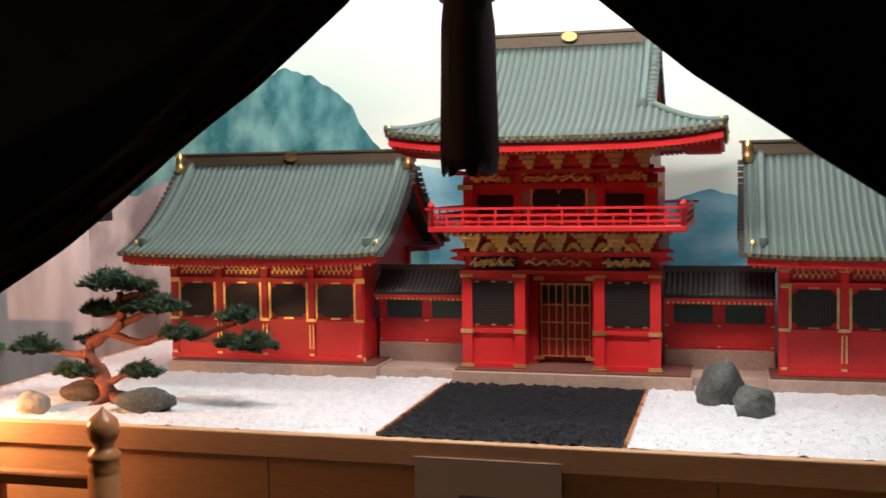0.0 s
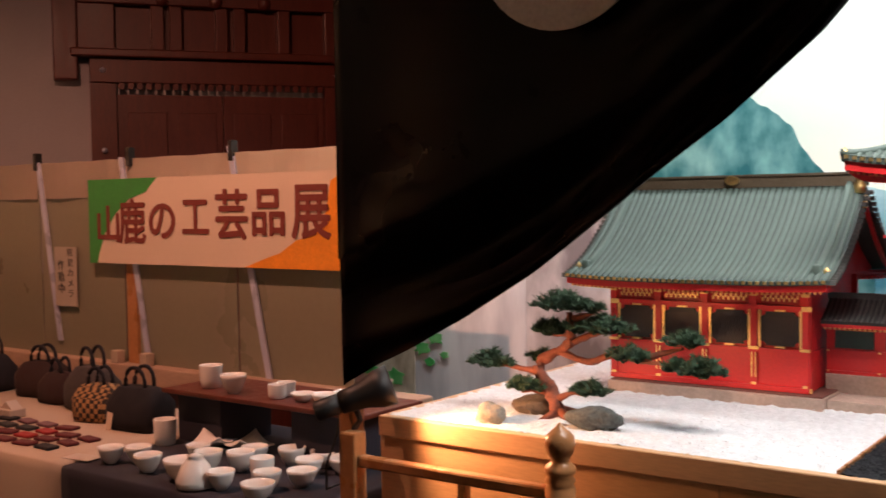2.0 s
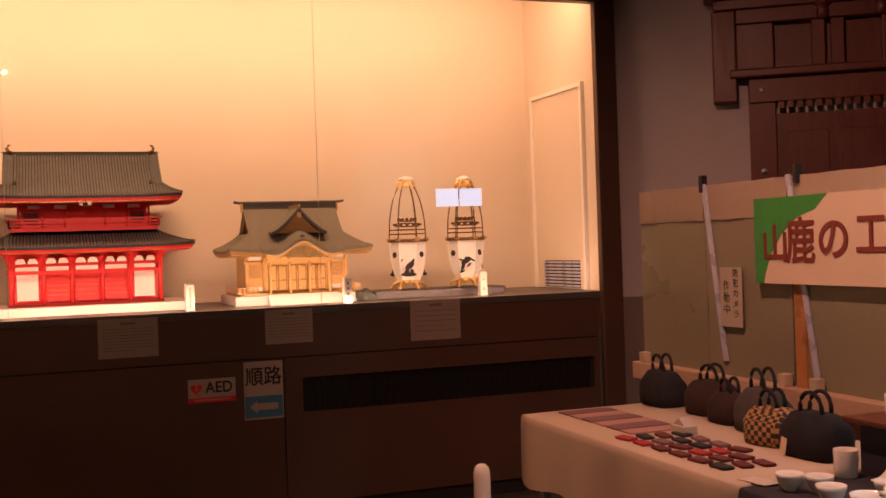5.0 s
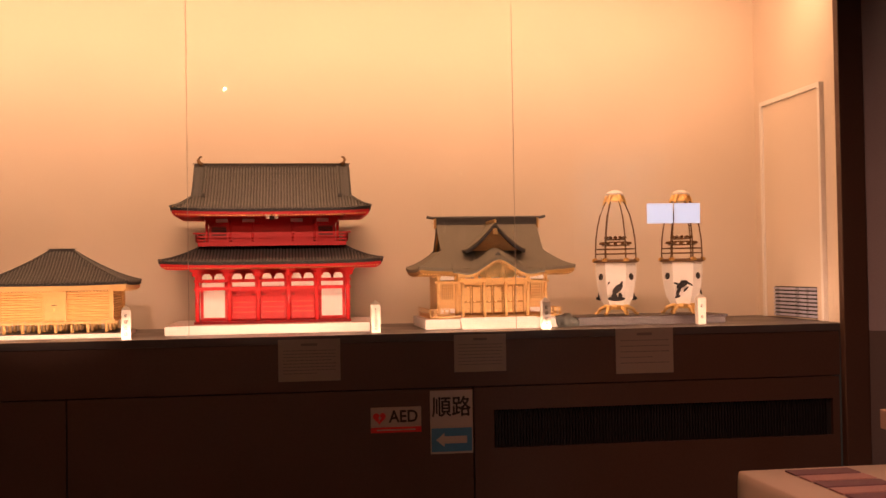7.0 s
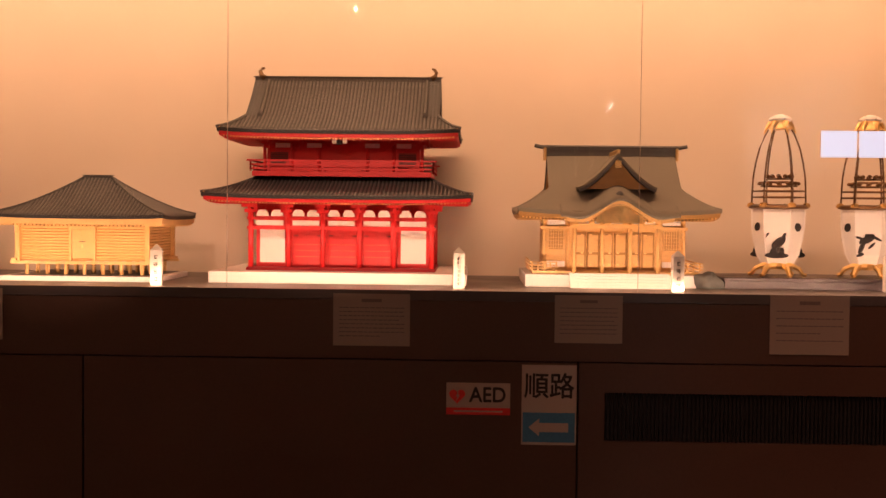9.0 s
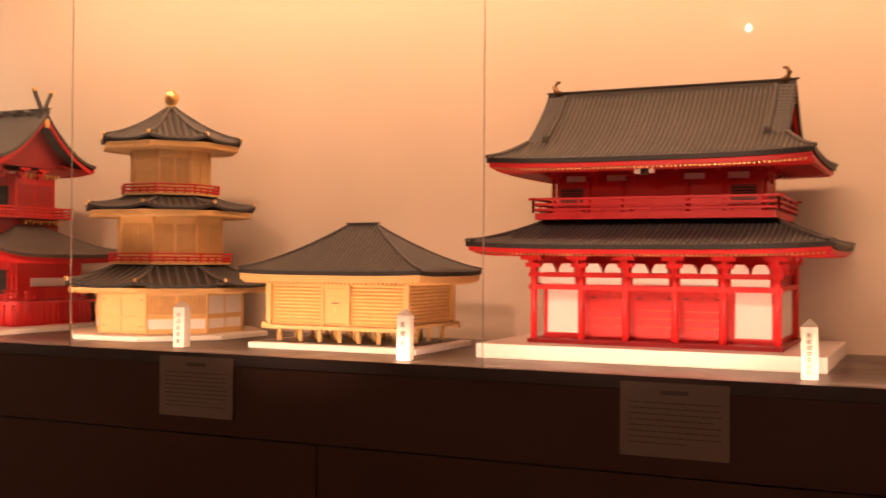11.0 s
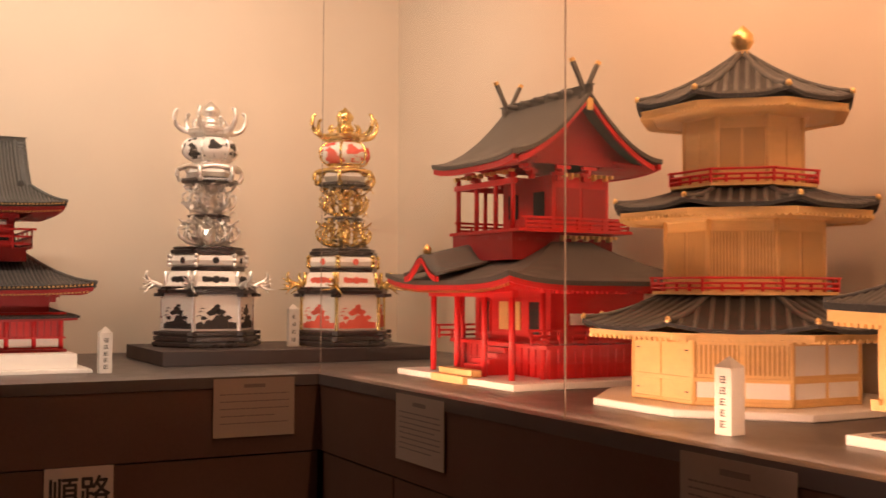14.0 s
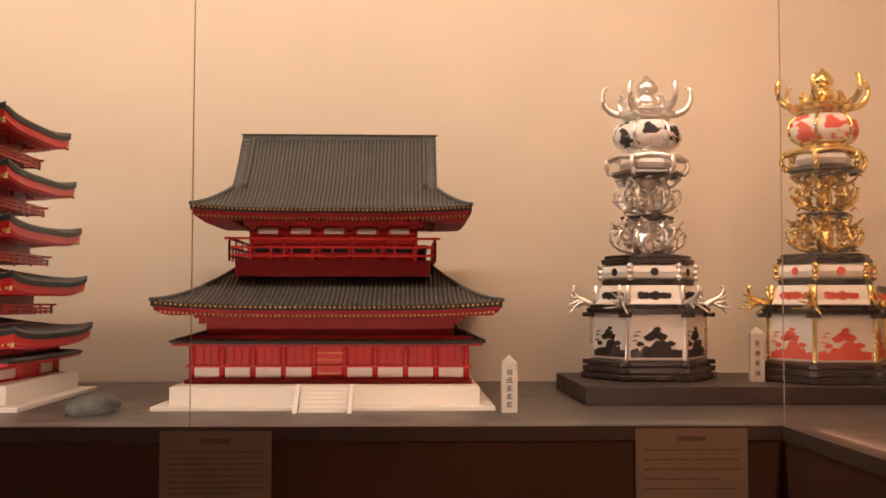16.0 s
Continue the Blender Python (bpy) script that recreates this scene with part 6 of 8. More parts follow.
# ---- folding screens and banner ----
M_rail_pale = mat("pale_pinkish_wood", (0.46, 0.31, 0.23), 0.55, var=0.12, scale=8, fine=70, stretch=(3, .5, 3))
scr = thing("folding_screen", pose(5.84, 0, 0), "frosted plastic sheet screens with silver frame strips and cream top", "screen")
for y0, y1 in ((-.92, -1.46), (-1.47, -2.03), (-2.04, -2.68), (-2.69, -3.24)):
    p = boxes("sheet_panel", M_sheet, scr, (0, .004, y1, y0, .80, 1.53), label="translucent frosted sheet")
    zt = 1.615
    bm = bmesh.new()
    sheet(bm, [[(.0 - .008 - .006 * math.sin(i * 1.3 + y0), y0 + (y1 - y0) * i / 8, 1.465 + (zt - 1.465) * j / 3 + .0015 * math.sin(i * 2.1)) for i in range(9)] for j in range(4)], .002)
    part("top_cloth", bm, M_kraft, scr, "cream cloth strip along the top")
for p, q in (((-1.473, 1.62), (-1.60, .86)), ((-2.04, 1.622), (-2.18, .815)), ((-2.67, 1.64), (-2.85, .80))):
    bm = bmesh.new()
    vs = [(-.014, p[0] - .014, p[1]), (-.014, p[0] + .014, p[1]), (-.014, q[0] + .014, q[1]), (-.014, q[0] - .014, q[1])]
    f = [bm.verts.new(v) for v in vs]
    g = [bm.verts.new((v[0] + .008, v[1], v[2])) for v in vs]
    bm.faces.new(f)
    bm.faces.new(g[::-1])
    for i in range(4):
        bm.faces.new((f[i], g[i], g[(i + 1) % 4], f[(i + 1) % 4]))
    part("frame_strip", bm, M_alu, scr, "shiny silver strip")
for y in (-1.46, -2.09, -2.68):
    bm = bmesh.new()
    box(bm, -.02, .012, y - .012, y + .012, 1.585, 1.66, bevel=.004)
    part("clip", bm, M_black, scr)
boxes("wood_post", M_wood_orange, scr, (-.013, .006, -2.12, -2.06, .80, 1.45))
boxes("base_rail", M_rail_pale, scr, (-.06, .03, -3.55, -.90, .72, .80), bevel=.005)
boxes("leg", M_wood_dark, scr, (-.03, .03, -1.0, -.95, 0, .72), (-.03, .03, -2.3, -2.25, 0, .72), (-.03, .03, -3.5, -3.45, 0, .72))
for y in (-.98, -2.02, -2.2, -3.4):
    boxes("bracket_block", M_cloth_white, scr, (-.055, -.015, y - .022, y + .022, .80, .85), bevel=.004)

M_green = mat("banner_green", (0.05, 0.30, 0.06), 0.8, bump=0.05)
M_orange = mat("banner_orange", (0.85, 0.30, 0.02), 0.8, bump=0.05)
M_letters = mat("brown_red_lettering", (0.20, 0.04, 0.03), 0.8, bump=0)
ban = thing("banner", pose(5.80, 0, 0), "long cream paper banner with brown characters, green and orange corners", "banner")
Y0, Y1, ZB, ZT = -1.868, -3.42, 1.199, 1.535
bm = bmesh.new()
sheet(bm, [[(.004 * math.sin(i * .7), Y0 + (Y1 - Y0) * i / 24, ZB + (ZT - ZB) * j / 2) for i in range(25)] for j in range(3)], .001)
bm2 = bmesh.new()
prism(bm2, [(Y0, ZB), (Y1, ZB), (Y1, ZT), (Y0, ZT)], -.003, .003, "x")
bm.free()
part("paper", bm2, M_kraft, ban)
bm = bmesh.new()
prism(bm, [(Y0, ZT), (Y0 - .43, ZT), (Y0 - .36, ZT - .055), (Y0 - .26, ZT - .08), (Y0 - .17, ZT - .14), (Y0 - .10, ZT - .22), (Y0 - .06, ZT - .30), (Y0 - .05, ZB), (Y0, ZB)], -.0045, -.0035, "x")
part("green_corner", bm, M_green, ban)
bm = bmesh.new()
prism(bm, [(-2.77, ZB), (-2.86, ZB + .03), (-2.95, ZB + .055), (-3.03, ZB + .10), (-3.12, ZB + .12), (-3.17, ZB + .20), (-3.19, ZB + .30), (-3.26, ZT), (Y1, ZT), (Y1, ZB)], -.0045, -.0035, "x")
part("orange_corner", bm, M_orange, ban)
SIDE = Matrix.Rotation(-math.pi / 2, 4, "Z") @ UP
for ch, yc, zc, sz in (("山", -1.995, 1.345, .155), ("鹿", -2.145, 1.352, .185), ("の", -2.325, 1.36, .17), ("工", -2.515, 1.372, .165), ("芸", -2.71, 1.376, .19), ("品", -2.895, 1.385, .18), ("展", -3.10, 1.385, .205)):
    words("character", ch, sz, M_letters, ban, pose(-.0055, yc, zc) @ SIDE, sz * .9, bold=.022)

notice = thing("notice", pose(5.82, -1.665, 1.135), "tall narrow white notice with black characters on the screen", "notice")
boxes("paper", M_paper, notice, (-.002, .002, -.075, .075, -.125, .125))
for k, ch in enumerate("防犯カメラ"):
    words("character", ch, .036, M_ink_black, notice, pose(-.003, -.035, .10 - k * .043) @ SIDE, .034)
for k, ch in enumerate("作動中"):
    words("character", ch, .046, M_ink_black, notice, pose(-.003, .03, .045 - k * .05) @ SIDE, .042)

# ---- craft tables ----
def cloth_table(m, w, d, h, material, label, seed):
    """A table hidden under a cloth that falls in soft folds; local x along its length."""
    t = thing("table", m, label, "table", "craft tables")
    bm = bmesh.new()
    n = 64
    rng = random.Random(seed)
    ph = [rng.random() * 6 for _ in range(4)]
    ring = []
    per = [(-w / 2 + w * i / 20, -d / 2, 0, -1) for i in range(20)] + [(w / 2, -d / 2 + d * i / 12, 1, 0) for i in range(12)] + [(w / 2 - w * i / 20, d / 2, 0, 1) for i in range(20)] + [(-w / 2, d / 2 - d * i / 12, -1, 0) for i in range(12)]
    drops = (0, .006, .03, .08, .14, .20, .25)
    rows = []
    for j, dz in enumerate(drops):
        row = []
        for i, (x, y, nx, ny) in enumerate(per):
            f = max(0, dz - .02) * (.07 + .06 * math.sin(i * 1.15 + ph[0]) + .05 * math.sin(i * .53 + ph[1]))
            r = .006 if j == 1 else (.010 if j > 1 else 0)
            row.append(bm.verts.new((x + nx * (f + r), y + ny * (f + r), h - dz - (.012 * math.sin(i * .8 + ph[2]) if j == len(drops) - 1 else 0))))
        rows.append(row)
    bm.faces.new(rows[0])
    for a, b in zip(rows, rows[1:]):
        for i in range(len(per)):
            k = (i + 1) % len(per)
            bm.faces.new((a[i], a[k], b[k], b[i]))
    part("cloth", bm, material, t, smooth=True)
    bm = bmesh.new()
    box(bm, -w / 2 + .01, w / 2 - .01, -d / 2 + .01, d / 2 - .01, h - .04, h - .012)
    part("tabletop", bm, M_wood_dark, t)
    for sx in (-1, 1):
        for sy in (-1, 1):
            boxes("leg", M_alu, t, (sx * (w / 2 - .06) - .015, sx * (w / 2 - .06) + .015, sy * (d / 2 - .06) - .015, sy * (d / 2 - .06) + .015, 0, h - .04))
    return t


TA = -90
cloth_table(pose(5.21, -2.325, 0, 0, 0, TA), 1.39, .70, .72, M_cloth_white, "trestle table under a cream cloth with craft goods", 2)
cloth_table(pose(5.205, -3.475, 0, 0, 0, TA), .87, .70, .717, M_cloth_navy, "trestle table under a navy cloth with porcelain", 5)

riser = thing("riser", pose(5.335, -3.42, .72, 0, 0, -91), "dark wooden display riser on black cloth blocks", "riser")
boxes("board", M_wood_dark, riser, (-.40, .40, -.13, .13, .142, .156), bevel=.003)
boxes("cloth_block", M_cloth_navy, riser, (-.36, -.17, -.10, .10, 0, .141))
boxes("cloth_block", M_cloth_navy, riser, (.12, .36, -.10, .10, 0, .141))


def bowl(m, r, h, flare=.55, wavy=0.0, inside=True):
    t = bmesh.new()
    pr = [(r * .38, 0), (r * .40, h * .06), (r * (.45 + .1 * flare), h * .12), (r * .78, h * .42), (r * .95, h * .8), (r, h), (r * .965, h), (r * .9, h * .78), (r * .72, h * .42), (r * .3, h * .16), (r * .01, h * .14)]
    if flare < .3:
        pr = [(r * .82, 0), (r * .88, h * .03), (r * .96, h * .3), (r, h * .97), (r * .985, h), (r * .93, h * .97), (r * .88, h * .3), (r * .5, h * .08), (r * .01, h * .07)]
    rings = lathe(t, pr, 28)
    if wavy:
        for i, ring in enumerate(rings):
            for k, v in enumerate(ring):
                if v.co.z > h * .4:
                    s = 1 + wavy * math.sin(k * 2 * math.pi * 5 / 28)
                    v.co.x *= s
                    v.co.y *= s
    o = part("bowl" if flare >= .3 else "cup", t, M_ceramic, None, "", True)
    o.matrix_world = m
    return tagged(o, "white glazed porcelain bowl on the navy cloth" if flare >= .3 else "straight white glazed porcelain cup", "bowl" if flare >= .3 else "cup", "porcelain on the table")


TZ = .7175
for x, y, r, h, f, w in ((4.944, -3.13, .044, .052, .6, 0), (4.99, -3.19, .044, .052, .6, 0), (4.935, -3.30, .045, .055, .6, 0), (5.18, -3.07, .040, .085, .1, 0), (4.93, -3.44, .056, .062, .7, 0), (5.03, -3.43, .046, .062, .6, 0), (5.08, -3.50, .046, .06, .6, 0), (5.17, -3.46, .044, .05, .6, 0), (5.06, -3.60, .038, .06, .1, 0), (5.20, -3.57, .045, .055, .6, .03), (5.14, -3.69, .044, .052, .6, .04), (5.23, -3.66, .046, .05, .6, .03), (5.21, -3.76, .062, .05, .8, 0), (5.05, -3.75, .045, .05, .6, .04), (4.92, -3.60, .042, .055, .6, 0), (4.98, -3.70, .042, .055, .6, .03), (5.10, -3.31, .040, .05, .6, 0), (4.90, -3.75, .05, .05, .6, 0)):
    bowl(pose(x, y, TZ), r * .84, h * .9, f, w)
for x, y, r, h, f in ((5.30, -3.142, .045, .085, .1), (5.263, -3.28, .05, .07, .6), (5.275, -3.445, .035, .05, .1), (5.32, -3.44, .032, .05, .1), (5.276, -3.545, .045, .03, .8), (5.25, -3.645, .042, .045, .6), (5.32, -3.66, .045, .04, .8)):
    bowl(pose(x, y, .8765), r * .78, h * .8, f)
bm = bmesh.new()
lathe(bm, [(.01, 0), (.048, .004), (.05, .02), (.036, .055), (.024, .07), (.018, .078), (.022, .082), (.001, .088)], 24)
o = part("teapot_lid", bm, M_ceramic, None, "", True)
o.matrix_world = pose(4.90, -3.53, TZ)
tagged(o, "white porcelain dome-shaped cover", "cover")
for x, y, rz in ((5.20, -3.25, 20), (5.24, -3.36, -15)):
    bm = bmesh.new()
    sheet(bm, [[((i - 3) * .018, (j - 3) * .018, .004 + .004 * ((i - 3) ** 2 + (j - 3) ** 2) / 3 + .006 * ((i - 3) * (j - 3)) / 4) for i in range(7)] for j in range(7)], .004)
    o = part("folded_dish", bm, M_ceramic, None, "", True)
    o.matrix_world = pose(x, y, TZ + .012, 0, 0, rz)
    tagged(o, "white porcelain dish folded up at the corners", "dish")

M_bag_navy = mat("navy_cotton", (0.009, 0.008, 0.012), 0.9, var=0.25, scale=20, fine=400, bump=0.3)
M_bag_grey = mat("grey_woven_cotton", (0.050, 0.042, 0.042), 0.9, var=0.5, scale=50, fine=300, bump=0.3)
M_bag_brown = mat("dark_red_brown_cotton", (0.026, 0.010, 0.009), 0.9, var=0.4, scale=40, fine=300, bump=0.3)


def check_mat():
    m = mat("yellow_black_check", (0.48, 0.27, 0.08), 0.9, var=0.1, bump=0.2)
    nt = m.node_tree
    p = nt.nodes["Principled BSDF"]
    tc = nt.nodes.new("ShaderNodeTexCoord")
    ck = nt.nodes.new("ShaderNodeTexChecker")
    ck.inputs["Scale"].default_value = 62
    ck.inputs["Color1"].default_value = (.36, .20, .085, 1)
    ck.inputs["Color2"].default_value = (.03, .02, .015, 1)
    nt.links.new(tc.outputs["Object"], ck.inputs["Vector"])
    nt.links.new(ck.outputs[0], p.inputs["Base Color"])
    return m


def handbag(m, w, d, h, material, label, tag=False, seed=0):
    t = thing("handbag", m, label, "handbag", "handbags on the table")
    bm = bmesh.new()
    rows = []
    prof = [(.90, 0), (1.04, .05), (1.07, .3), (1.05, .62), (.98, .84), (.80, .96), (.62, 1.0)]
    lathe(bm, [(f, z * h) for f, z in prof], 28)
    for v in bm.verts:
        a = math.atan2(v.co.y, v.co.x)
        k = 1 + .05 * noise.noise(Vector((v.co.x * 2.5 + seed, v.co.y * 2.5, v.co.z * 14)))
        c, s = math.cos(a), math.sin(a)
        r = math.hypot(v.co.x, v.co.y)
        sq = 1 / max(abs(c), abs(s)) ** .75
        v.co.x, v.co.y = r * c * sq * w / 2 * k, r * s * sq * d / 2 * k * (1 if v.co.z < h * .7 else .6)
    part("body", bm, material, t, smooth=True)
    for s in (-1, 1):
        bm = bmesh.new()
        tube(bm, [(w * .22 * math.cos(math.pi * i / 10), s * d * .14 + s * .004 * i * (10 - i) / 25, h * .93 + h * .52 * math.sin(math.pi * i / 10) ** .7) for i in range(11)], .0065, 6)
        part("handle", bm, M_bag_navy, t, smooth=True)
    if tag:
        bm = bmesh.new()
        box(bm, -.012, .012, -.001, .001, -.06, 0)
        o = part("price_tag", bm, M_kraft, t, "cream price tag")
        o.matrix_basis = pose(-w * .30, -d * .54, h * .42, 0, 12, 0)
    return t


TT = .7205
handbag(pose(5.28, -2.83, TT, 0, 0, -84), .20, .13, .135, M_bag_navy, "navy cotton handbag with round handles and price tag", True, 1)
handbag(pose(5.30, -2.60, TT, 0, 0, -80), .16, .13, .12, check_mat(), "yellow and black checked cotton pouch bag", False, 2)
handbag(pose(5.40, -2.42, TT, 0, 0, -95), .19, .14, .15, M_bag_grey, "grey woven cotton handbag with long handles", False, 3)
handbag(pose(5.47, -2.02, TT, 0, 0, -75), .19, .13, .13, M_bag_brown, "dark red-brown patterned cotton handbag", False, 4)
handbag(pose(5.44, -1.72, TT, 0, 0, -90), .19, .13, .14, M_bag_navy, "dark navy cotton handbag with thin handles", False, 5)
handbag(pose(5.42, -2.20, TT, 0, 0, -90), .14, .12, .11, M_bag_brown, "small dark brown cotton pouch bag", False, 6)
WCOL = [mat("pouch_black", (.018, .016, .018), .8), mat("pouch_red", (.30, .025, .025), .8), mat("pouch_mauve", (.16, .08, .09), .8), mat("pouch_pink", (.36, .19, .17), .8), mat("pouch_wine", (.10, .018, .02), .8)]
rng = random.Random(11)
for i in range(4):
    for j in range(6):
        x, y = 4.935 + i * .066 + .002 * j, -2.30 - j * .105 - i * .01
        if i == 3 and j > 3:
            continue
        bm = bmesh.new()
        box(bm, -.037, .037, -.021, .021, 0, .010, bevel=.004)
        o = part("purse", bm, WCOL[rng.choice((0, 0, 0, 1, 4, 2))], None)
        o.matrix_world = pose(x, y, TT, 0, 0, TA + rng.uniform(-12, 12))
        tagged(o, "small flat folded cotton purse on cream cloth", "purse", "purses on the table")
for j in range(6):
    bm = bmesh.new()
    box(bm, -.04, .04, -.11, .11, 0, .006, bevel=.002)
    o = part("folded_cloth", bm, WCOL[3 if j % 2 else 2], None)
    o.matrix_world = pose(5.10, -1.72 - j * .095, TT, 0, 0, TA)
    tagged(o, "pink and mauve striped folded cotton cloth", "folded cloth", "folded cloths on the table")
bm = bmesh.new()
box(bm, -.04, .04, -.03, .03, 0, .03, bevel=.004)
prism(bm, [(-.035, .03), (.035, .03), (0, .055)], -.02, .02)
o = part("card_box", bm, M_paper, None)
o.matrix_world = pose(5.16, -2.30, TT, 0, 0, TA)
tagged(o, "small white paper box of cards", "box")
bm = bmesh.new()
box(bm, -.05, .05, -.03, .03, 0, .0015)
o = part("price_card", bm, M_paper, None)
o.matrix_world = pose(4.93, -3.02, TT + .001, 0, 0, TA + 8)
tagged(o, "white price card lying on the cloth", "card")
bm = bmesh.new()
lathe(bm, [(.09, 0), (.09, .02), (.028, .03), (.026, .05), (.026, .69), (.022, .708), (.012, .718), (.001, .72)], 20)
o = part("stanchion", bm, M_ceramic, None, "", True)
o.matrix_world = pose(4.36, -2.42, 0)
tagged(o, "white rounded barrier post standing on the floor", "barrier post")

# emitting sheet that stands in for a bright reflection on the case glass
M_reflection_glow = bpy.data.materials.new("glowing_reflection_film")
M_reflection_glow.use_nodes = True
fp = M_reflection_glow.node_tree.nodes["Principled BSDF"]
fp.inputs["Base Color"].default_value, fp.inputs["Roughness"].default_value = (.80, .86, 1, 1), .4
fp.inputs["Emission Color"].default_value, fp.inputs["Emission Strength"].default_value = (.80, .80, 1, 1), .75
glow = thing("glass_reflection", pose(5.262, .016, 1.653), "small cool-white glowing sheet in two halves standing in for a glass reflection", "light panel")
boxes("reflection_half", M_reflection_glow, glow, (-.134, -.004, -.0006, 0, -.048, .048))
boxes("reflection_half", M_reflection_glow, glow, (.004, .134, -.0006, 0, -.048, .048))


# ---- stage with the model gate ----
SY0, SY1, SX0, SX1, SZ = -4.0, -6.51, 5.06, 6.30, .92
stage = thing("stage", pose(0, 0, 0), "pale cypress stage box with a rimmed top", "stage", kind="structure")
for y0, y1 in ((SY0, -4.83), (-4.833, -5.66), (-5.663, SY1)):
    boxes("front_board", M_wood_light, stage, (SX0, SX0 + .02, y1, y0, 0, SZ - .045))
boxes("rim", M_wood_light, stage, (SX0 - .008, SX0 + .016, SY1, SY0, SZ - .044, SZ + .004), bevel=.003)
boxes("side_board", M_wood_light, stage, (SX0 + .0205, SX1, SY0 - .02, SY0, 0, SZ + .004), bevel=.002)
boxes("side_board", M_wood_light, stage, (SX0 + .0205, SX1, SY1, SY1 + .02, 0, SZ + .004), bevel=.002)
boxes("deck", M_wood_light, stage, (SX0 + .0205, SX1, SY1 + .021, SY0 - .021, SZ - .04, SZ - .012))
sign = thing("stage_notice", pose(SX0 - .0085, -5.26, .797), "white paper notice on the stage front", "notice")
boxes("paper", M_cloth_white, sign, (-.002, 0, -.135, .135, -.085, .098))
boxes("text_line", M_ink, sign, (-.0028, -.0022, -.052, .052, .018, .032))


def gravel_bed(name, x0, x1, y0, y1, z, amp, nx, ny, material, label, hole=None):
    bm = bmesh.new()
    g = [[bm.verts.new((x0 + (x1 - x0) * i / nx, y0 + (y1 - y0) * j / ny, z + amp * noise.noise(Vector((i * .35, j * .35, 3))) + amp * .8 * random.random())) for j in range(ny + 1)] for i in range(nx + 1)]
    for i in range(nx):
        for j in range(ny):
            bm.faces.new((g[i][j], g[i + 1][j], g[i + 1][j + 1], g[i][j + 1]))
    return tagged(part(name, bm, material, None, "", True), label, "gravel", "", "stuff")


random.seed(4)
gravel_bed("white_gravel", SX0 + .008, SX1 - .01, -4.015, -5.043, SZ + .001, .006, 130, 100, M_gravel, "raked white gravel over the stage")
gravel_bed("white_gravel", SX0 + .008, SX1 - .01, -5.507, -6.488, SZ + .001, .006, 130, 100, M_gravel, "raked white gravel over the stage")
gravel_bed("black_gravel", SX0 + .008, 5.60, -5.05, -5.50, SZ + .002, .007, 110, 90, M_black_gravel, "black gravel path before the gate")
structure("path_edging", M_wood_orange, (SX0 + .018, 5.58, -5.049, -5.043, SZ - .01, SZ + .010), (SX0 + .018, 5.58, -5.507, -5.501, SZ - .01, SZ + .010), label="thin wooden edging of the black path", category="edging")
# loose grains on the black path
bm = bmesh.new()
rng = random.Random(9)
for k in range(2600):
    x, y = rng.uniform(SX0 + .022, 5.56), rng.uniform(-5.495, -5.055)
    r = rng.uniform(.0018, .0042)
    z = SZ + .006 + rng.uniform(0, .003)
    vs = [bm.verts.new((x + r * a * rng.uniform(.7, 1.3), y + r * b * rng.uniform(.7, 1.3), z + r * c)) for a, b, c in ((1, 0, 0), (-.5, .9, 0), (-.5, -.9, 0), (0, 0, .9))]
    for f in ((0, 1, 3), (1, 2, 3), (2, 0, 3)):
        bm.faces.new([vs[i] for i in f])
tagged(part("black_grains", bm, M_black_gravel), "loose black gravel grains", "gravel", "", "stuff")
bm = bmesh.new()
for k in range(3600):
    x, y = rng.uniform(SX0 + .022, 5.62), rng.uniform(-6.2, -4.08)
    if -5.51 < y < -5.04:
        continue
    r = rng.uniform(.0015, .0035)
    z = SZ + .005 + rng.uniform(0, .003)
    vs = [bm.verts.new((x + r * a * rng.uniform(.7, 1.3), y + r * b * rng.uniform(.7, 1.3), z + r * c)) for a, b, c in ((1, 0, 0), (-.5, .9, 0), (-.5, -.9, 0), (0, 0, .9))]
    for f in ((0, 1, 3), (1, 2, 3), (2, 0, 3)):
        bm.faces.new([vs[i] for i in f])
tagged(part("white_grains", bm, M_gravel), "loose white gravel grains", "gravel", "", "stuff")

M_slate = mat("red_brown_plinth_top", (0.16, 0.06, 0.045), 0.7, var=0.2, scale=12, bump=0.2)
for b in ((5.63, 6.02, -4.855, -4.30, SZ - .01, .95), (5.66, 6.02, -5.05, -4.8551, SZ - .01, .946), (5.61, 6.02, -5.60, -5.0501, SZ - .01, .951), (5.66, 6.02, -5.76, -5.6001, SZ - .01, .946), (5.63, 6.02, -6.33, -5.7601, SZ - .01, .95)):
    structure("plinth_step", M_stone_step, b, label="pinkish stone plinth under the model gate", category="plinth", bevel=.002)
structure("plinth_top", M_slate, (5.64, 6.02, -4.85, -4.305, .9505, .954), (5.62, 6.02, -5.595, -5.055, .9515, .955), (5.64, 6.02, -6.32, -5.765, .9505, .954), label="red-brown top of the plinth", category="plinth")


def gilt(parent, *bs):
    for b in bs:
        boxes("gilt_fitting", M_gold, parent, b)


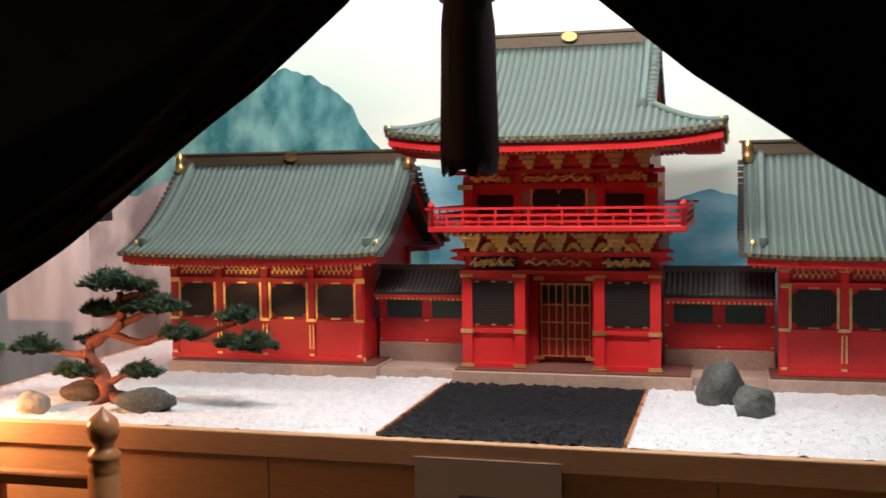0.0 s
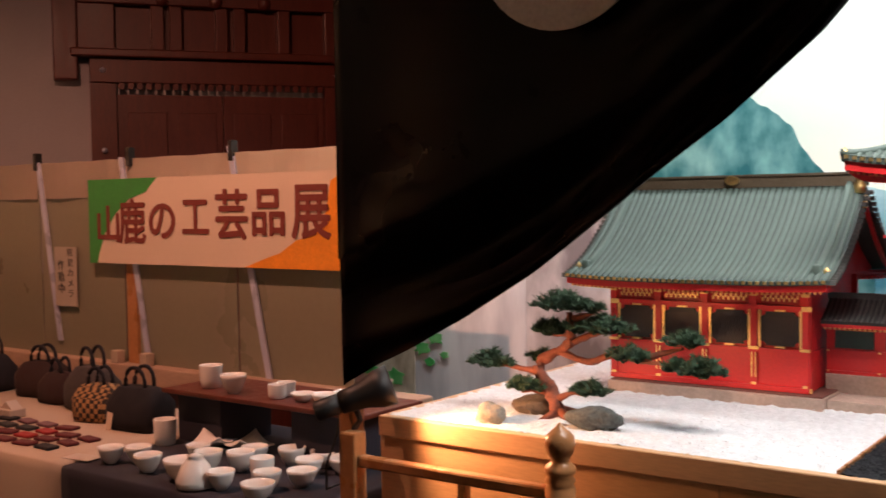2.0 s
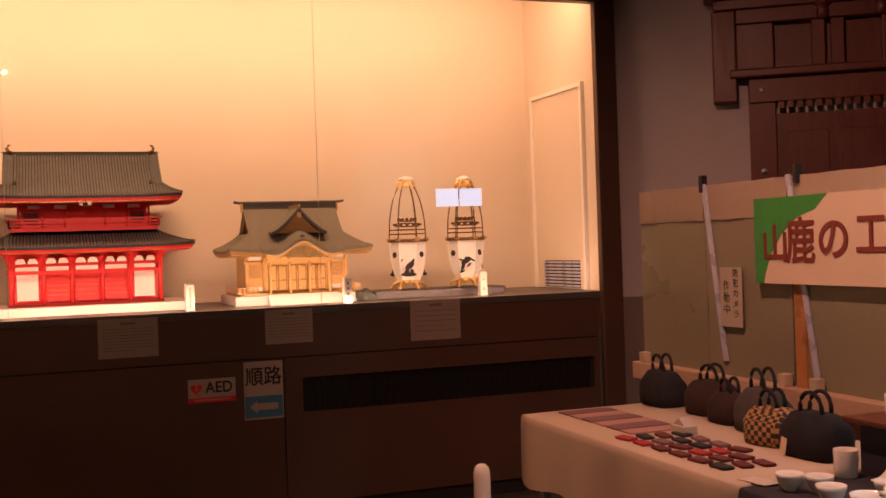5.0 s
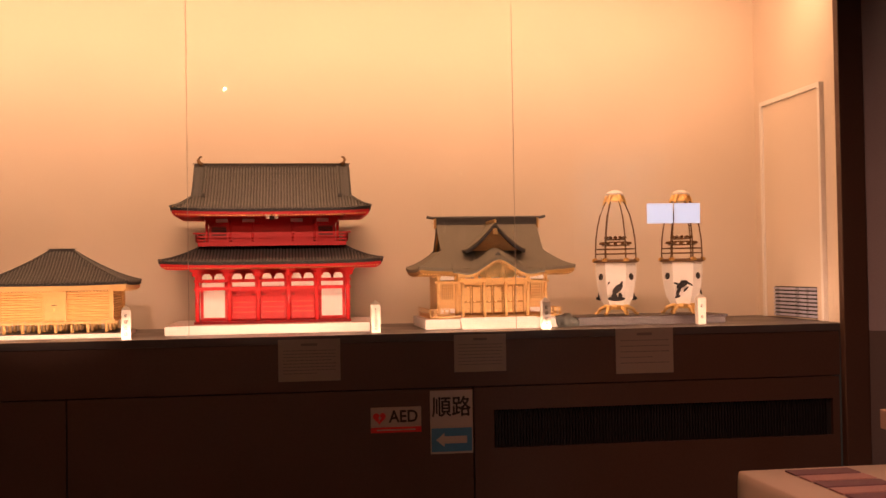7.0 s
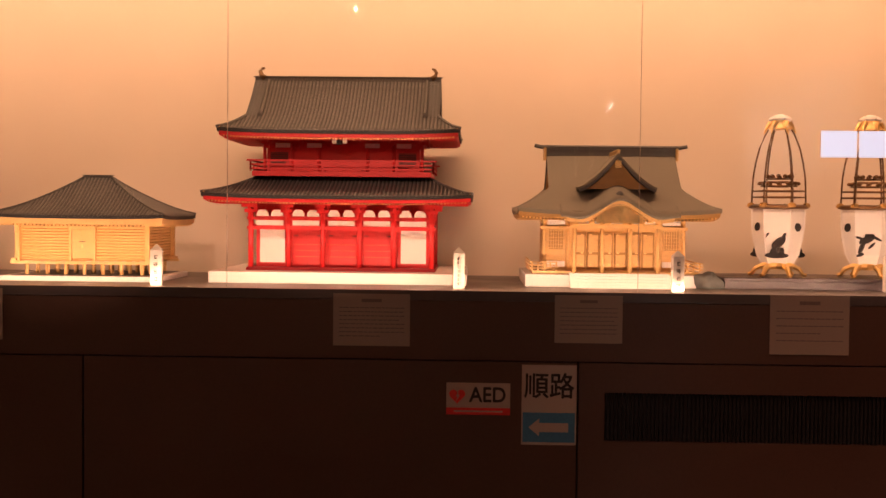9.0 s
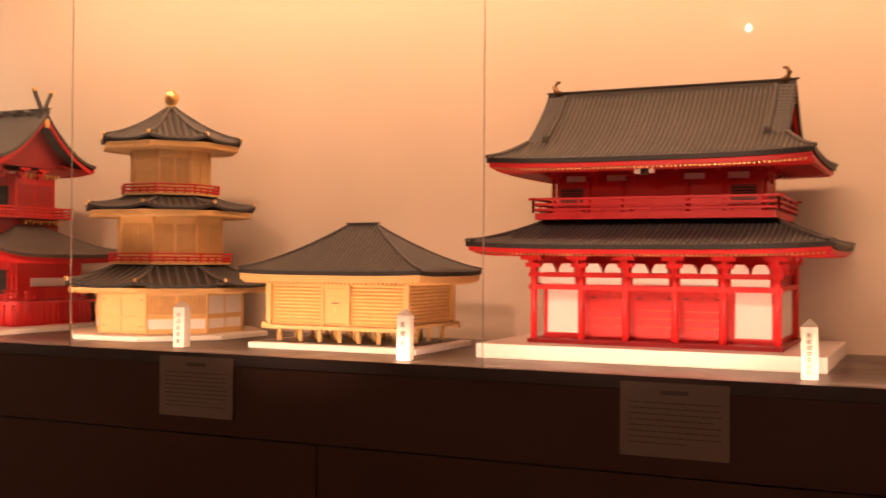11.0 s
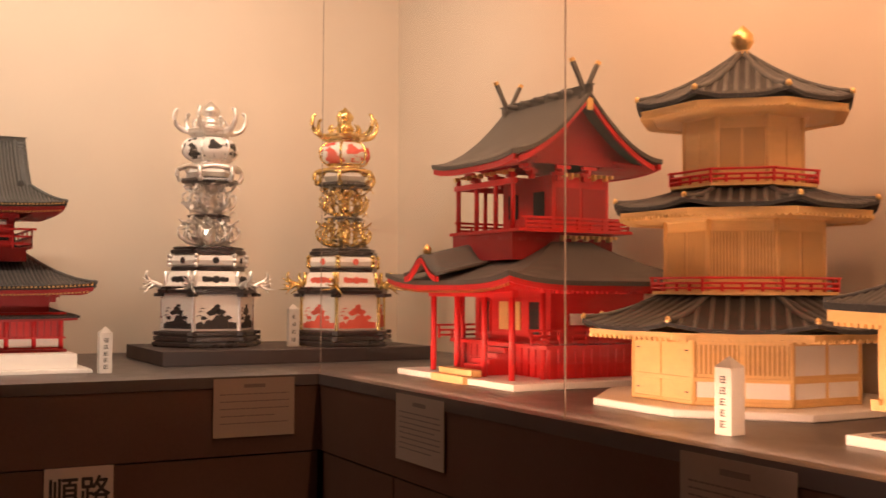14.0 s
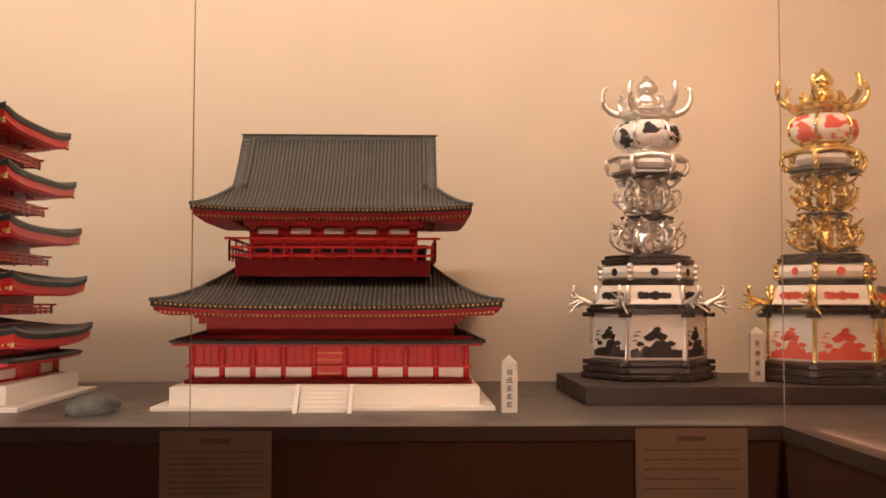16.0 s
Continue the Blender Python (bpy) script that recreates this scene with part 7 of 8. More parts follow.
def side_hall(m, mirror=1):
    """A low hall with four dark windows under a green gable roof."""
    t = base_thing("hall_model", m, "vermilion hall model with gilt fittings under a grey-green tiled roof", "hall model", "red", "gold")
    boxes("lower_wall", M_red, t, (-.255, .255, -.20, .20, 0, .095), bevel=.001)
    boxes("upper_wall", M_red, t, (-.25, .25, -.193, .193, .095, .275))
    boxes("sill_beam", M_red, t, (-.26, .26, -.205, -.19, .092, .102), (-.26, .26, -.205, -.19, .196, .206), (-.26, .26, -.205, -.19, .238, .248), (-.26, .26, -.208, -.19, .0, .012))
    for k in range(5):
        x = -.25 + .125 * k
        boxes("post", M_red, t, (x - .008, x + .008, -.204, -.19, 0, .26))
        gilt(t, (x - .010, x + .010, -.2062, -.2042, .228, .236), (x - .013, x + .013, -.2062, -.2042, .098, .105), (x - .006, x + .006, -.2062, -.2042, .012, .018))
        if k in (0, 4):
            gilt(t, (x - .009, x + .016, -.2064, -.2044, .194, .206), (x - .009, x + .016, -.2064, -.2044, .001, .012))
        else:
            gilt(t, (x - .006, x - .0035, -.2056, -.2042, .03, .09), (x + .0035, x + .006, -.2056, -.2042, .03, .09))
    for k in range(4):
        x = -.1875 + .125 * k
        bm = bmesh.new()
        w, z0, z1, c = .047, .108, .190, .012
        out = [(x - w + c, z0), (x + w - c, z0), (x + w - c, z0 + c * .5), (x + w, z0 + c), (x + w, z1 - c), (x + w - c, z1 - c * .5), (x + w - c, z1), (x - w + c, z1), (x - w + c, z1 - c * .5), (x - w, z1 - c), (x - w, z0 + c), (x - w + c, z0 + c * .5)]
        prism(bm, out, -.198, -.1935)
        win = part("shutter_window", bm, M_black, t, "black lattice window with indented corners")
        bm = bmesh.new()
        for j in range(12):
            xx = x - w + .006 + (2 * w - .012) * j / 11
            box(bm, xx - .0009, xx + .0009, -.1992, -.1981, z0 + .012, z1 - .012)
        tagged(part("lattice_bars", bm, M_slat_brown, win), kind="stuff")
        bm = bmesh.new()
        for sx in (-1, 1):
            for zz in (z0 + .004, z0 + .03, (z0 + z1) / 2, z1 - .03, z1 - .004):
                lathe(bm, [(.0035, -.0015), (.0035, .0015)], 8, x + sx * (w + .003), zz)
        for v in bm.verts:
            v.co = Vector((v.co.x, -.1995 + v.co.z, v.co.y))
        bm2 = bmesh.new()
        box(bm2, x - w - .0055, x - w, -.2005, -.1935, z0 - .004, z1 + .004)
        box(bm2, x + w, x + w + .0055, -.2005, -.1935, z0 - .004, z1 + .004)
        box(bm2, x - .012, x + .012, -.2, -.1935, z1 + .001, z1 + .005)
        box(bm2, x - .012, x + .012, -.2, -.1935, z0 - .005, z0 - .001)
        part("gilt_frame", bm2, M_gold, win, "gilt window frame")
        tagged(part("gilt_studs", bm, M_gold, win), kind="stuff")
        fr = boxes("frieze", M_red_dark, t, (x - .045, x + .045, -.1965, -.1935, .208, .236), label="carved frieze in black and gold")
        bm = bmesh.new()
        for j in range(14):
            xx = x - .042 + .084 * j / 13
            box(bm, xx - .0022, xx + .0022, -.1985, -.1966, .215 + .007 * (j % 2), .224 + .007 * (j % 2))
        tagged(part("carving", bm, M_gold, fr), kind="stuff")
    for b in ((.25, .262, -.2, -.186, 0, .26), (.25, .262, .186, .2, 0, .26), (-.262, -.25, -.2, -.186, 0, .26)):
        boxes("side_post", M_red, t, b)
    R = Roof(.335, .315, .225, .335, .315, .008, .56)
    build_roof(t, R, .270, M_tile_green, M_ridge, .0165, thick=.010, ridge=.03, rafters=.0125, fascia=.015, gable=M_red, ornament=M_gold, rib_r=.0055, ends=M_gold, inset=.022, gable_in=.06)
    # stepped side tiles on the verge, gilt ridge medallion
    for s in (-1, 1):
        bm = bmesh.new()
        for k in range(22):
            v = .012 + .29 * k / 21
            z = R.z(.33, v)
            for q in (-1, 1):
                box(bm, s * .336 - .012, s * .336 + .012, q * v - .0045, q * v + .0045, .262 + z - .006, .262 + z + .005)
        tagged(part("verge_tiles", bm, M_tile_dark, t), kind="stuff")
        bm = bmesh.new()
        lathe(bm, [(.001, 0), (.012, .004), (.014, .02), (.008, .032), (.012, .04), (.004, .055), (.001, .058)], 10, s * .325, -.02)
        part("ridge_end", bm, M_gold, t, "gilt ridge-end ornament", True).location.z = .47
    bm = bmesh.new()
    lathe(bm, [(.016, -.002), (.016, .002)], 16)
    bmesh.ops.scale(bm, verts=bm.verts[:], vec=(1.2, .75, 1))
    o = part("medallion", bm, M_gold, t, "gilt oval medallion")
    o.matrix_basis = pose(0, -.016, .510, 90, 0, 0)
    return t


M_slat_brown = mat("dark_brown_slat", (.035, .022, .016), .5)
M_ridge = mat("bronze_green_ridge", (0.10, 0.072, 0.045), 0.5, 0.2, var=0.25, scale=12)
M_slate_win = mat("dark_green_slat", (.02, .06, .05), .5)


def tower_gate(m):
    t = base_thing("gate_model", m, "two-storey vermilion gate model with gilt carving and green tiled roof", "gate model", "red", "gold")
    # two front bays and a recessed door
    for s in (-1, 1):
        bay = boxes("bay", M_red, t, (min(s * .085, s * .225), max(s * .085, s * .225), -.20, .2, 0, .225), bevel=.001)
        c = s * .155
        bm = bmesh.new()
        w, z0, z1, k = .052, .10, .205, .008
        prism(bm, [(c - w + k, z0), (c + w - k, z0), (c + w, z0 + k), (c + w, z1 - k), (c + w - k, z1), (c - w + k, z1), (c - w, z1 - k), (c - w, z0 + k)], -.2035, -.2005)
        win = part("lattice_window", bm, M_black, bay, "black lattice window with gilt studs")
        bm = bmesh.new()
        for j in range(14):
            z = z0 + .008 + (z1 - z0 - .016) * j / 13
            box(bm, c - w + .006, c + w - .006, -.2045, -.2036, z - .0009, z + .0009)
        tagged(part("lattice_bars", bm, M_slat_brown, win), kind="stuff")
        for x in (s * .092, s * .218):
            boxes("post", M_red, bay, (x - .012, x + .012, -.21, -.196, 0, .23))
            gilt(bay, (x - .016, x + .016, -.2125, -.2102, .082, .092), (x - .016, x + .016, -.2125, -.2102, .002, .011), (x - .016, x + .016, -.2125, -.2102, .214, .222))
        for za, zb in ((.083, .093), (.21, .225), (0, .012)):
            boxes("sill", M_red, bay, (c - .06, c + .06, -.207, -.2, za, zb))
        for zz in (z0 + .002, z1 - .002):
            for dx in (-.04, 0, .04):
                gilt(win, (c + dx - .005, c + dx + .005, -.2052, -.2046, zz - .002, zz + .002))
        fr = boxes("frieze", M_black, bay, (c - .052, c + .052, -.206, -.2005, .232, .262), label="carved frieze in gold and blue")
    boxes("frieze_wall", M_red, t, (-.225, .225, -.196, .2, .2255, .30))
    rng = random.Random(3)
    for s in (-1, 1):
        c = s * .155
        for j in range(16):
            x = c - .048 + .096 * j / 15
            boxes("carving", M_gold if j % 3 else M_carve_blue, t, (x - .0035, x + .0035, -.2085 - .002 * (j % 2), -.2062, .234 + .008 * rng.random(), .25 + .01 * rng.random()))
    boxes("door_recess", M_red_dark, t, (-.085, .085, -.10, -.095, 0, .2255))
    for s in (-1, 1):
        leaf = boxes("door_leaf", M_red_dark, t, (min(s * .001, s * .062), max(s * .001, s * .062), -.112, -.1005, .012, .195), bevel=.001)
        bm = bmesh.new()
        for x in (.006, .022, .04, .058):
            box(bm, s * x - .0016, s * x + .0016, -.1142, -.1122, .015, .193)
        for z in (.017, .058, .098, .14, .19):
            box(bm, min(s * .004, s * .06), max(s * .004, s * .06), -.1146, -.1124, z - .0018, z + .0018)
        part("gilt_grid", bm, M_gold, leaf, "gilt grid on the door")
        boxes("door_lattice", M_black, leaf, (min(s * .008, s * .056), max(s * .008, s * .056), -.1138, -.1122, .145, .185))
        boxes("door_jamb", M_red, t, (min(s * .064, s * .085), max(s * .064, s * .085), -.125, -.098, 0, .225))
        gilt(t, (min(s * .05, s * .075), max(s * .05, s * .075), -.128, -.1255, .01, .018), (min(s * .05, s * .075), max(s * .05, s * .075), -.128, -.1255, .2, .21))
    boxes("door_head", M_red, t, (-.085, .085, -.125, -.098, .197, .225))
    boxes("head_beam", M_red, t, (-.235, .235, -.216, -.19, .222, .231), (-.24, .24, -.214, -.19, .263, .273))
    for s in (-1, 1):
        for z in (.25, .268):
            bm = bmesh.new()
            prism(bm, [(s * .225, z), (s * .262, z + .006), (s * .25, z + .012), (s * .225, z + .012)], -.205, -.19)
            part("beam_nose", bm, M_red, t)
    # bracket zone with gold carving under the balcony
    for k in range(7):
        x = -.20 + .4 * k / 6
        bm = bmesh.new()
        for j, (w, d) in enumerate(((.008, .0), (.014, .010), (.020, .022), (.026, .036))):
            box(bm, x - w, x + w, -.203 - d - .012, -.19 - d, .273 + j * .011, .283 + j * .011, bevel=.001)
        part("gilt_bracket", bm, M_gold, t, "gilt stepped bracket")
        if k < 6:
            xm = x + .4 / 12
            bm = bmesh.new()
            prism(bm, [(xm - .02, .275), (xm - .008, .292), (xm, .296), (xm + .008, .292), (xm + .02, .275), (xm + .012, .275), (xm, .284), (xm - .012, .275)], -.21, -.2)
            part("frog_leg_strut", bm, M_gold, t)
    bm = bmesh.new()
    for k in range(34):
        x = -.255 + .51 * k / 33
        box(bm, x - .003, x + .003, -.262, -.2, .313, .32)
    tagged(part("joist_ends", bm, M_gold, t), kind="stuff")
    boxes("bracket_core", M_red, t, (-.21, .21, -.215, .21, .30, .32))
    rng = random.Random(8)
    for xc, half, zc in ((-.155, .05, .247), (.155, .05, .247), (0, .075, .247), (-.155, .045, .44), (0, .08, .44), (.155, .045, .44)):
        bm = bmesh.new()
        pts = [(xc + half * (k / 10 - 1), -.2135, zc + .006 * math.sin(k * 1.5) + .004 * (1 - abs(k / 10 - 1))) for k in range(21)]
        tube(bm, pts, .0032, 5)
        for k in range(9):
            x, z = xc + half * (k / 4 - 1) * .95, zc + rng.uniform(-.008, .010)
            tube(bm, [(x - .006, -.213, z), (x, -.216, z + .006), (x + .006, -.213, z + .001)], .0028, 5, .001)
        part("scroll_carving", bm, M_gold, t, "gilt scroll carving", True)
    for xc in (-.135, .135):
        bm = bmesh.new()
        tube(bm, smooth_line([(xc - .036, -.224, .276), (xc - .024, -.224, .284), (xc - .010, -.224, .300), (xc, -.224, .304), (xc + .010, -.224, .300), (xc + .024, -.224, .284), (xc + .036, -.224, .276)], 3), .0042, 6)
        part("arched_strut", bm, M_gold, t, "gilt arched strut", True)
    boxes("balcony", M_red, t, (-.29, .29, -.285, .285, .323, .336), bevel=.002)
    rail(t, .283, .278, .336, .040, M_red, .036, bar=.0028)
    for sx in (-1, 1):
        bm = bmesh.new()
        lathe(bm, [(.007, 0), (.007, .047), (.009, .048), (.007, .053), (.002, .06)], 10, sx * .283, -.278)
        part("rail_post", bm, M_red, t, smooth=True).location.z = .333
    up = boxes("upper_body", M_red, t, (-.215, .215, -.195, .2, .333, .47))
    for s in (-1, 1):
        o = boxes("slat_window", M_black, up, (s * .15 - .043, s * .15 + .043, -.1995, -.1955, .355, .405), label="black slatted window")
        bm = bmesh.new()
        for j in range(12):
            xx = s * .15 - .04 + .08 * j / 11
            box(bm, xx - .0012, xx + .0012, -.2012, -.1996, .356, .404)
        tagged(part("slats", bm, M_slat_brown, o), kind="stuff")
        bm = bmesh.new()
        lathe(bm, [(1, -.002), (1, .002)], 20)
        for v in bm.verts:
            a = math.atan2(v.co.y, v.co.x)
            r = .032 * (1 + .18 * max(0, math.sin(a)) ** 6) * (1 if math.sin(a) > -.4 else .92)
            v.co = Vector((s * .030 + r * math.cos(a), -.2015 + v.co.z, .394 + r * math.sin(a) * .95))
        part("bell_window", bm, M_black, up, "black bell-shaped window")
        gilt(up, (s * .064 - .003, s * .064 + .003, -.2005, -.1955, .36, .418))
        boxes("carved_panel", M_paper, up, (s * .080 - .011, s * .080 + .011, -.1995, -.1955, .36, .415), label="pale carved panel")
    gilt(up, (-.006, .006, -.2008, -.1957, .372, .39), (-.05, .05, -.1985, -.1957, .408, .414))
    for x in (-.215, -.095, .095, .215):
        boxes("post", M_red, up, (x - .009, x + .009, -.207, -.193, .333, .45))
    boxes("beam", M_red, up, (-.235, .235, -.212, -.19, .418, .43), (-.24, .24, -.21, -.19, .452, .462))
    gilt(up, (-.235, -.2, -.2145, -.2122, .419, .429), (.2, .235, -.2145, -.2122, .419, .429))
    for x0, x1 in ((-.2, -.11), (-.08, .08), (.11, .2)):
        bm = bmesh.new()
        n = int((x1 - x0) / .009)
        for j in range(n):
            xx = x0 + (x1 - x0) * (j + .5) / n
            box(bm, xx - .004, xx + .004, -.208 - .002 * (j % 2), -.2, .434 + .004 * (j % 3), .446 + .002 * (j % 2), bevel=.001)
        tagged(part("gilt_scroll", bm, M_gold, up, "gilt scroll carving"), kind="stuff")
    for k in range(7):
        x = -.195 + .39 * k / 6
        bm = bmesh.new()
        for j, (w, d) in enumerate(((.008, .0), (.014, .012), (.020, .026), (.026, .042))):
            box(bm, x - w, x + w, -.203 - d - .012, -.19 - d, .464 + j * .011, .474 + j * .011, bevel=.001)
        part("gilt_bracket", bm, M_gold, t, "gilt stepped bracket")
    boxes("bracket_core", M_red, t, (-.205, .205, -.21, .2, .47, .515))
    R = Roof(.372, .335, .235, .215, .20, .022, .52)
    build_roof(t, R, .535, M_tile_green, M_ridge, .0165, thick=.014, ridge=.03, rafters=.0125, fascia=.020, gable=M_red, ornament=M_gold, rib_r=.0055, ends=M_gold, inset=.022)
    for s in (-1, 1):
        bm = bmesh.new()
        for k in range(14):
            v = .012 + .19 * k / 13
            z = R.z(.19, v)
            for q in (-1, 1):
                box(bm, s * .206 - .010, s * .206 + .010, q * v - .0045, q * v + .0045, .535 + z - .006, .535 + z + .005)
        tagged(part("verge_tiles", bm, M_tile_dark, t), kind="stuff")
    bm = bmesh.new()
    lathe(bm, [(.016, -.002), (.016, .002)], 16)
    bmesh.ops.scale(bm, verts=bm.verts[:], vec=(1.2, .75, 1))
    part("medallion", bm, M_gold, t, "gilt oval medallion").matrix_basis = pose(0, -.016, .787, 90, 0, 0)
    return t


M_carve_blue = mat("blue_grey_carving", (.10, .12, .20), .6)


def link_wall(m, w):
    t = base_thing("wall_model", m, "low vermilion wall model with green windows under dark tiles", "wall model", "red", "gold")
    boxes("footing", M_stone_step, t, (-w, w, -.035, .035, -.012, .045), bevel=.002)
    boxes("wall", M_red, t, (-w, w, -.025, .025, .045, .185))
    boxes("rail", M_red, t, (-w, w, -.03, -.02, .045, .053), (-w, w, -.03, -.02, .098, .104), (-w, w, -.03, -.02, .158, .166))
    for x in (-w * .47, w * .47):
        o = boxes("slat_window", M_slate_win, t, (x - w * .36, x + w * .36, -.029, -.0255, .108, .15), label="dark green slatted window")
        bm = bmesh.new()
        for j in range(12):
            xx = x - w * .34 + w * .68 * j / 11
            box(bm, xx - .001, xx + .001, -.0305, -.0291, .108, .15)
        tagged(part("slats", bm, M_slate_win, o), kind="stuff")
    for x in (-w + .005, 0, w - .005):
        gilt(t, (x - .003, x + .003, -.0325, -.0302, .05, .054), (x - .003, x + .003, -.0325, -.0302, .16, .164), (x - .003, x + .003, -.0325, -.0302, .099, .103))
    build_roof(t, Roof(w, .075, .05, w, .075, 0), .178, M_tile_dark, M_tile_dark, .012, thick=.008, ridge=.012, rafters=.0115, fascia=.008, verge_ridges=False)
    return t


BZ = .9555
side_hall(pose(5.865, -4.555, BZ, 0, 0, -90))
tower_gate(pose(5.85, -5.30, BZ, 0, 0, -90))
side_hall(pose(5.865, -6.045, BZ, 0, 0, -90))
link_wall(pose(5.80, -4.945, .9465, 0, 0, -90), .125)
link_wall(pose(5.80, -5.655, .9465, 0, 0, -90), .125)
rock("stone", pose(5.50, -5.665, SZ + .003, 0, 0, 10), .045, .05, .058, M_rock, "upright mottled grey stone on white gravel", 12)
rock("stone", pose(5.40, -5.725, SZ + .003, 0, 0, 40), .035, .045, .036, M_rock, "low mottled grey stone on white gravel", 15)
rock("stone", pose(5.19, -4.50, SZ + .003, 0, 0, 5), .032, .062, .032, M_rock, "smooth oval grey stone beside the pine", 21)
rock("stone", pose(5.13, -4.265, SZ + .003, 0, 0, 0), .03, .036, .028, M_rock_pale, "pale round stone on white gravel", 25)
rock("stone", pose(5.27, -4.30, SZ + .003, 0, 0, 20), .03, .058, .030, M_rock_brown, "brown flat stone beside the pine", 33)

# ---- model pine ----
pine = thing("pine_tree", pose(0, 0, 0), "twisted model pine with red-brown trunk and flat needle pads", "tree")
M_bark = mat("red_brown_bark", (0.21, 0.062, 0.034), 0.8, var=0.6, scale=60, fine=300, bump=0.8)
M_needle = mat("pine_needle_green", (0.042, 0.088, 0.046), 0.7, var=0.5, scale=60, fine=300, bump=0.3)
bm = bmesh.new()
TRUNK = [(5.255, -4.375, .925), (5.25, -4.365, .955), (5.262, -4.345, .985), (5.27, -4.31, 1.02), (5.275, -4.315, 1.05), (5.28, -4.355, 1.072), (5.28, -4.385, 1.09), (5.278, -4.392, 1.13), (5.275, -4.385, 1.165)]
tube(bm, smooth_line(TRUNK), .018, 12, .007)
for a in range(5):
    ang = a * 1.3
    tube(bm, [(5.255, -4.375, .94), (5.255 + .03 * math.cos(ang), -4.375 + .03 * math.sin(ang), .93), (5.255 + .055 * math.cos(ang), -4.375 + .06 * math.sin(ang), .918)], .012, 7, .004)
for v in bm.verts:
    v.co += noise.noise_vector(v.co * 60) * .008
part("trunk", bm, M_bark, pine, smooth=True)
BOUGHS = [((5.27, -4.31, 1.02), (5.262, -4.25, 1.03), (5.258, -4.19, 1.03)), ((5.28, -4.36, 1.072), (5.285, -4.43, 1.052), (5.28, -4.49, 1.07), (5.27, -4.56, 1.068), (5.26, -4.63, 1.062), (5.25, -4.70, 1.048)), ((5.27, -4.57, 1.068), (5.27, -4.62, 1.085), (5.27, -4.67, 1.10)),
         ((5.28, -4.385, 1.09), (5.285, -4.43, 1.11), (5.285, -4.47, 1.12)), ((5.278, -4.392, 1.12), (5.28, -4.36, 1.11), (5.28, -4.34, 1.11)), ((5.255, -4.36, .96), (5.245, -4.41, .985), (5.24, -4.45, .985)), ((5.26, -4.35, .975), (5.24, -4.31, .985), (5.23, -4.285, .98)), ((5.275, -4.40, 1.15), (5.28, -4.43, 1.16), (5.28, -4.45, 1.165))]
for pts in BOUGHS:
    bm = bmesh.new()
    tube(bm, smooth_line(pts), .0095, 8, .003)
    for v in bm.verts:
        v.co += noise.noise_vector(v.co * 75) * .004
    part("limb", bm, M_bark, pine, smooth=True)
PADS = [(5.275, -4.375, 1.178, .075), (5.28, -4.44, 1.172, .04), (5.28, -4.335, 1.118, .055), (5.285, -4.465, 1.128, .07), (5.258, -4.18, 1.036, .062), (5.27, -4.545, 1.072, .055), (5.275, -4.675, 1.11, .05), (5.25, -4.715, 1.055, .062), (5.25, -4.66, 1.058, .035), (5.235, -4.285, .988, .05), (5.24, -4.455, .992, .05), (5.285, -4.40, 1.125, .05), (5.30, -4.30, 1.05, .035)]
for n, (x, y, z, r) in enumerate(PADS):
    r *= 1.2
    rng = random.Random(100 + n)
    bm = bmesh.new()
    for k in range(int(620 * r / .05)):
        a, f = rng.uniform(0, 2 * math.pi), math.sqrt(rng.random())
        lump = .72 + .28 * math.sin(3 * a + n) * math.cos(2 * a)
        cx, cy = x + .55 * r * f * lump * math.cos(a), y + r * f * lump * math.sin(a)
        cz = z + .42 * r * (1 - f * f) * rng.uniform(-.4, 1) + .004 * math.sin(cy * 160)
        d = Vector((rng.uniform(-1, 1), rng.uniform(-1, 1), rng.uniform(.1, 1.2))).normalized()
        s = d.orthogonal().normalized()
        ln, w = rng.uniform(.010, .018), rng.uniform(.0016, .0028)
        for q in range(3):
            d2 = (d + .7 * Vector((rng.uniform(-1, 1), rng.uniform(-1, 1), rng.uniform(-.3, .8)))).normalized()
            p = Vector((cx, cy, cz))
            vs = [bm.verts.new(p - s * w), bm.verts.new(p + s * w), bm.verts.new(p + d2 * ln)]
            bm.faces.new(vs)
    part("needle_pad", bm, M_needle, pine)

# ---- painted backdrop ----
M_sky = painted("painted_pale_sky", (0.66, 0.74, 0.66), (0.82, 0.80, 0.70), 1.6, 4, (1, .5, 1.5))
M_mtn1 = painted("painted_teal_mountain", (0.012, 0.12, 0.135), (0.26, 0.52, 0.50), 7, 10, (1, 1.3, .9), (.40, .80))
M_mtn2 = painted("painted_blue_mountain", (0.08, 0.30, 0.40), (0.55, 0.72, 0.74), 5, 8, (1, .7, 1.6), (.42, .78))
M_cliff = painted("painted_grey_cliff", (0.20, 0.18, 0.19), (0.74, 0.71, 0.72), 3.5, 8, (1, 1.3, .7))
M_fall = painted("painted_white_waterfall", (0.60, 0.60, 0.63), (0.86, 0.86, 0.88), 3.5, 6, (1, 2.2, .6))
M_rock = painted("painted_beige_rock", (0.40, 0.34, 0.24), (0.66, 0.60, 0.48), 8, 6, (1, 2, 1))
M_leaf = painted("painted_green_leaves", (0.06, 0.42, 0.10), (0.22, 0.60, 0.22), 14, 5, (1, 1, 1))
back = thing("painted_backdrop", pose(6.30, 0, 0), "painted backdrop of teal mountains, cliffs and pale sky", "backdrop", kind="structure")
boxes("canvas", M_sky, back, (.012, .03, -7.2, -2.9, .3, 2.6))


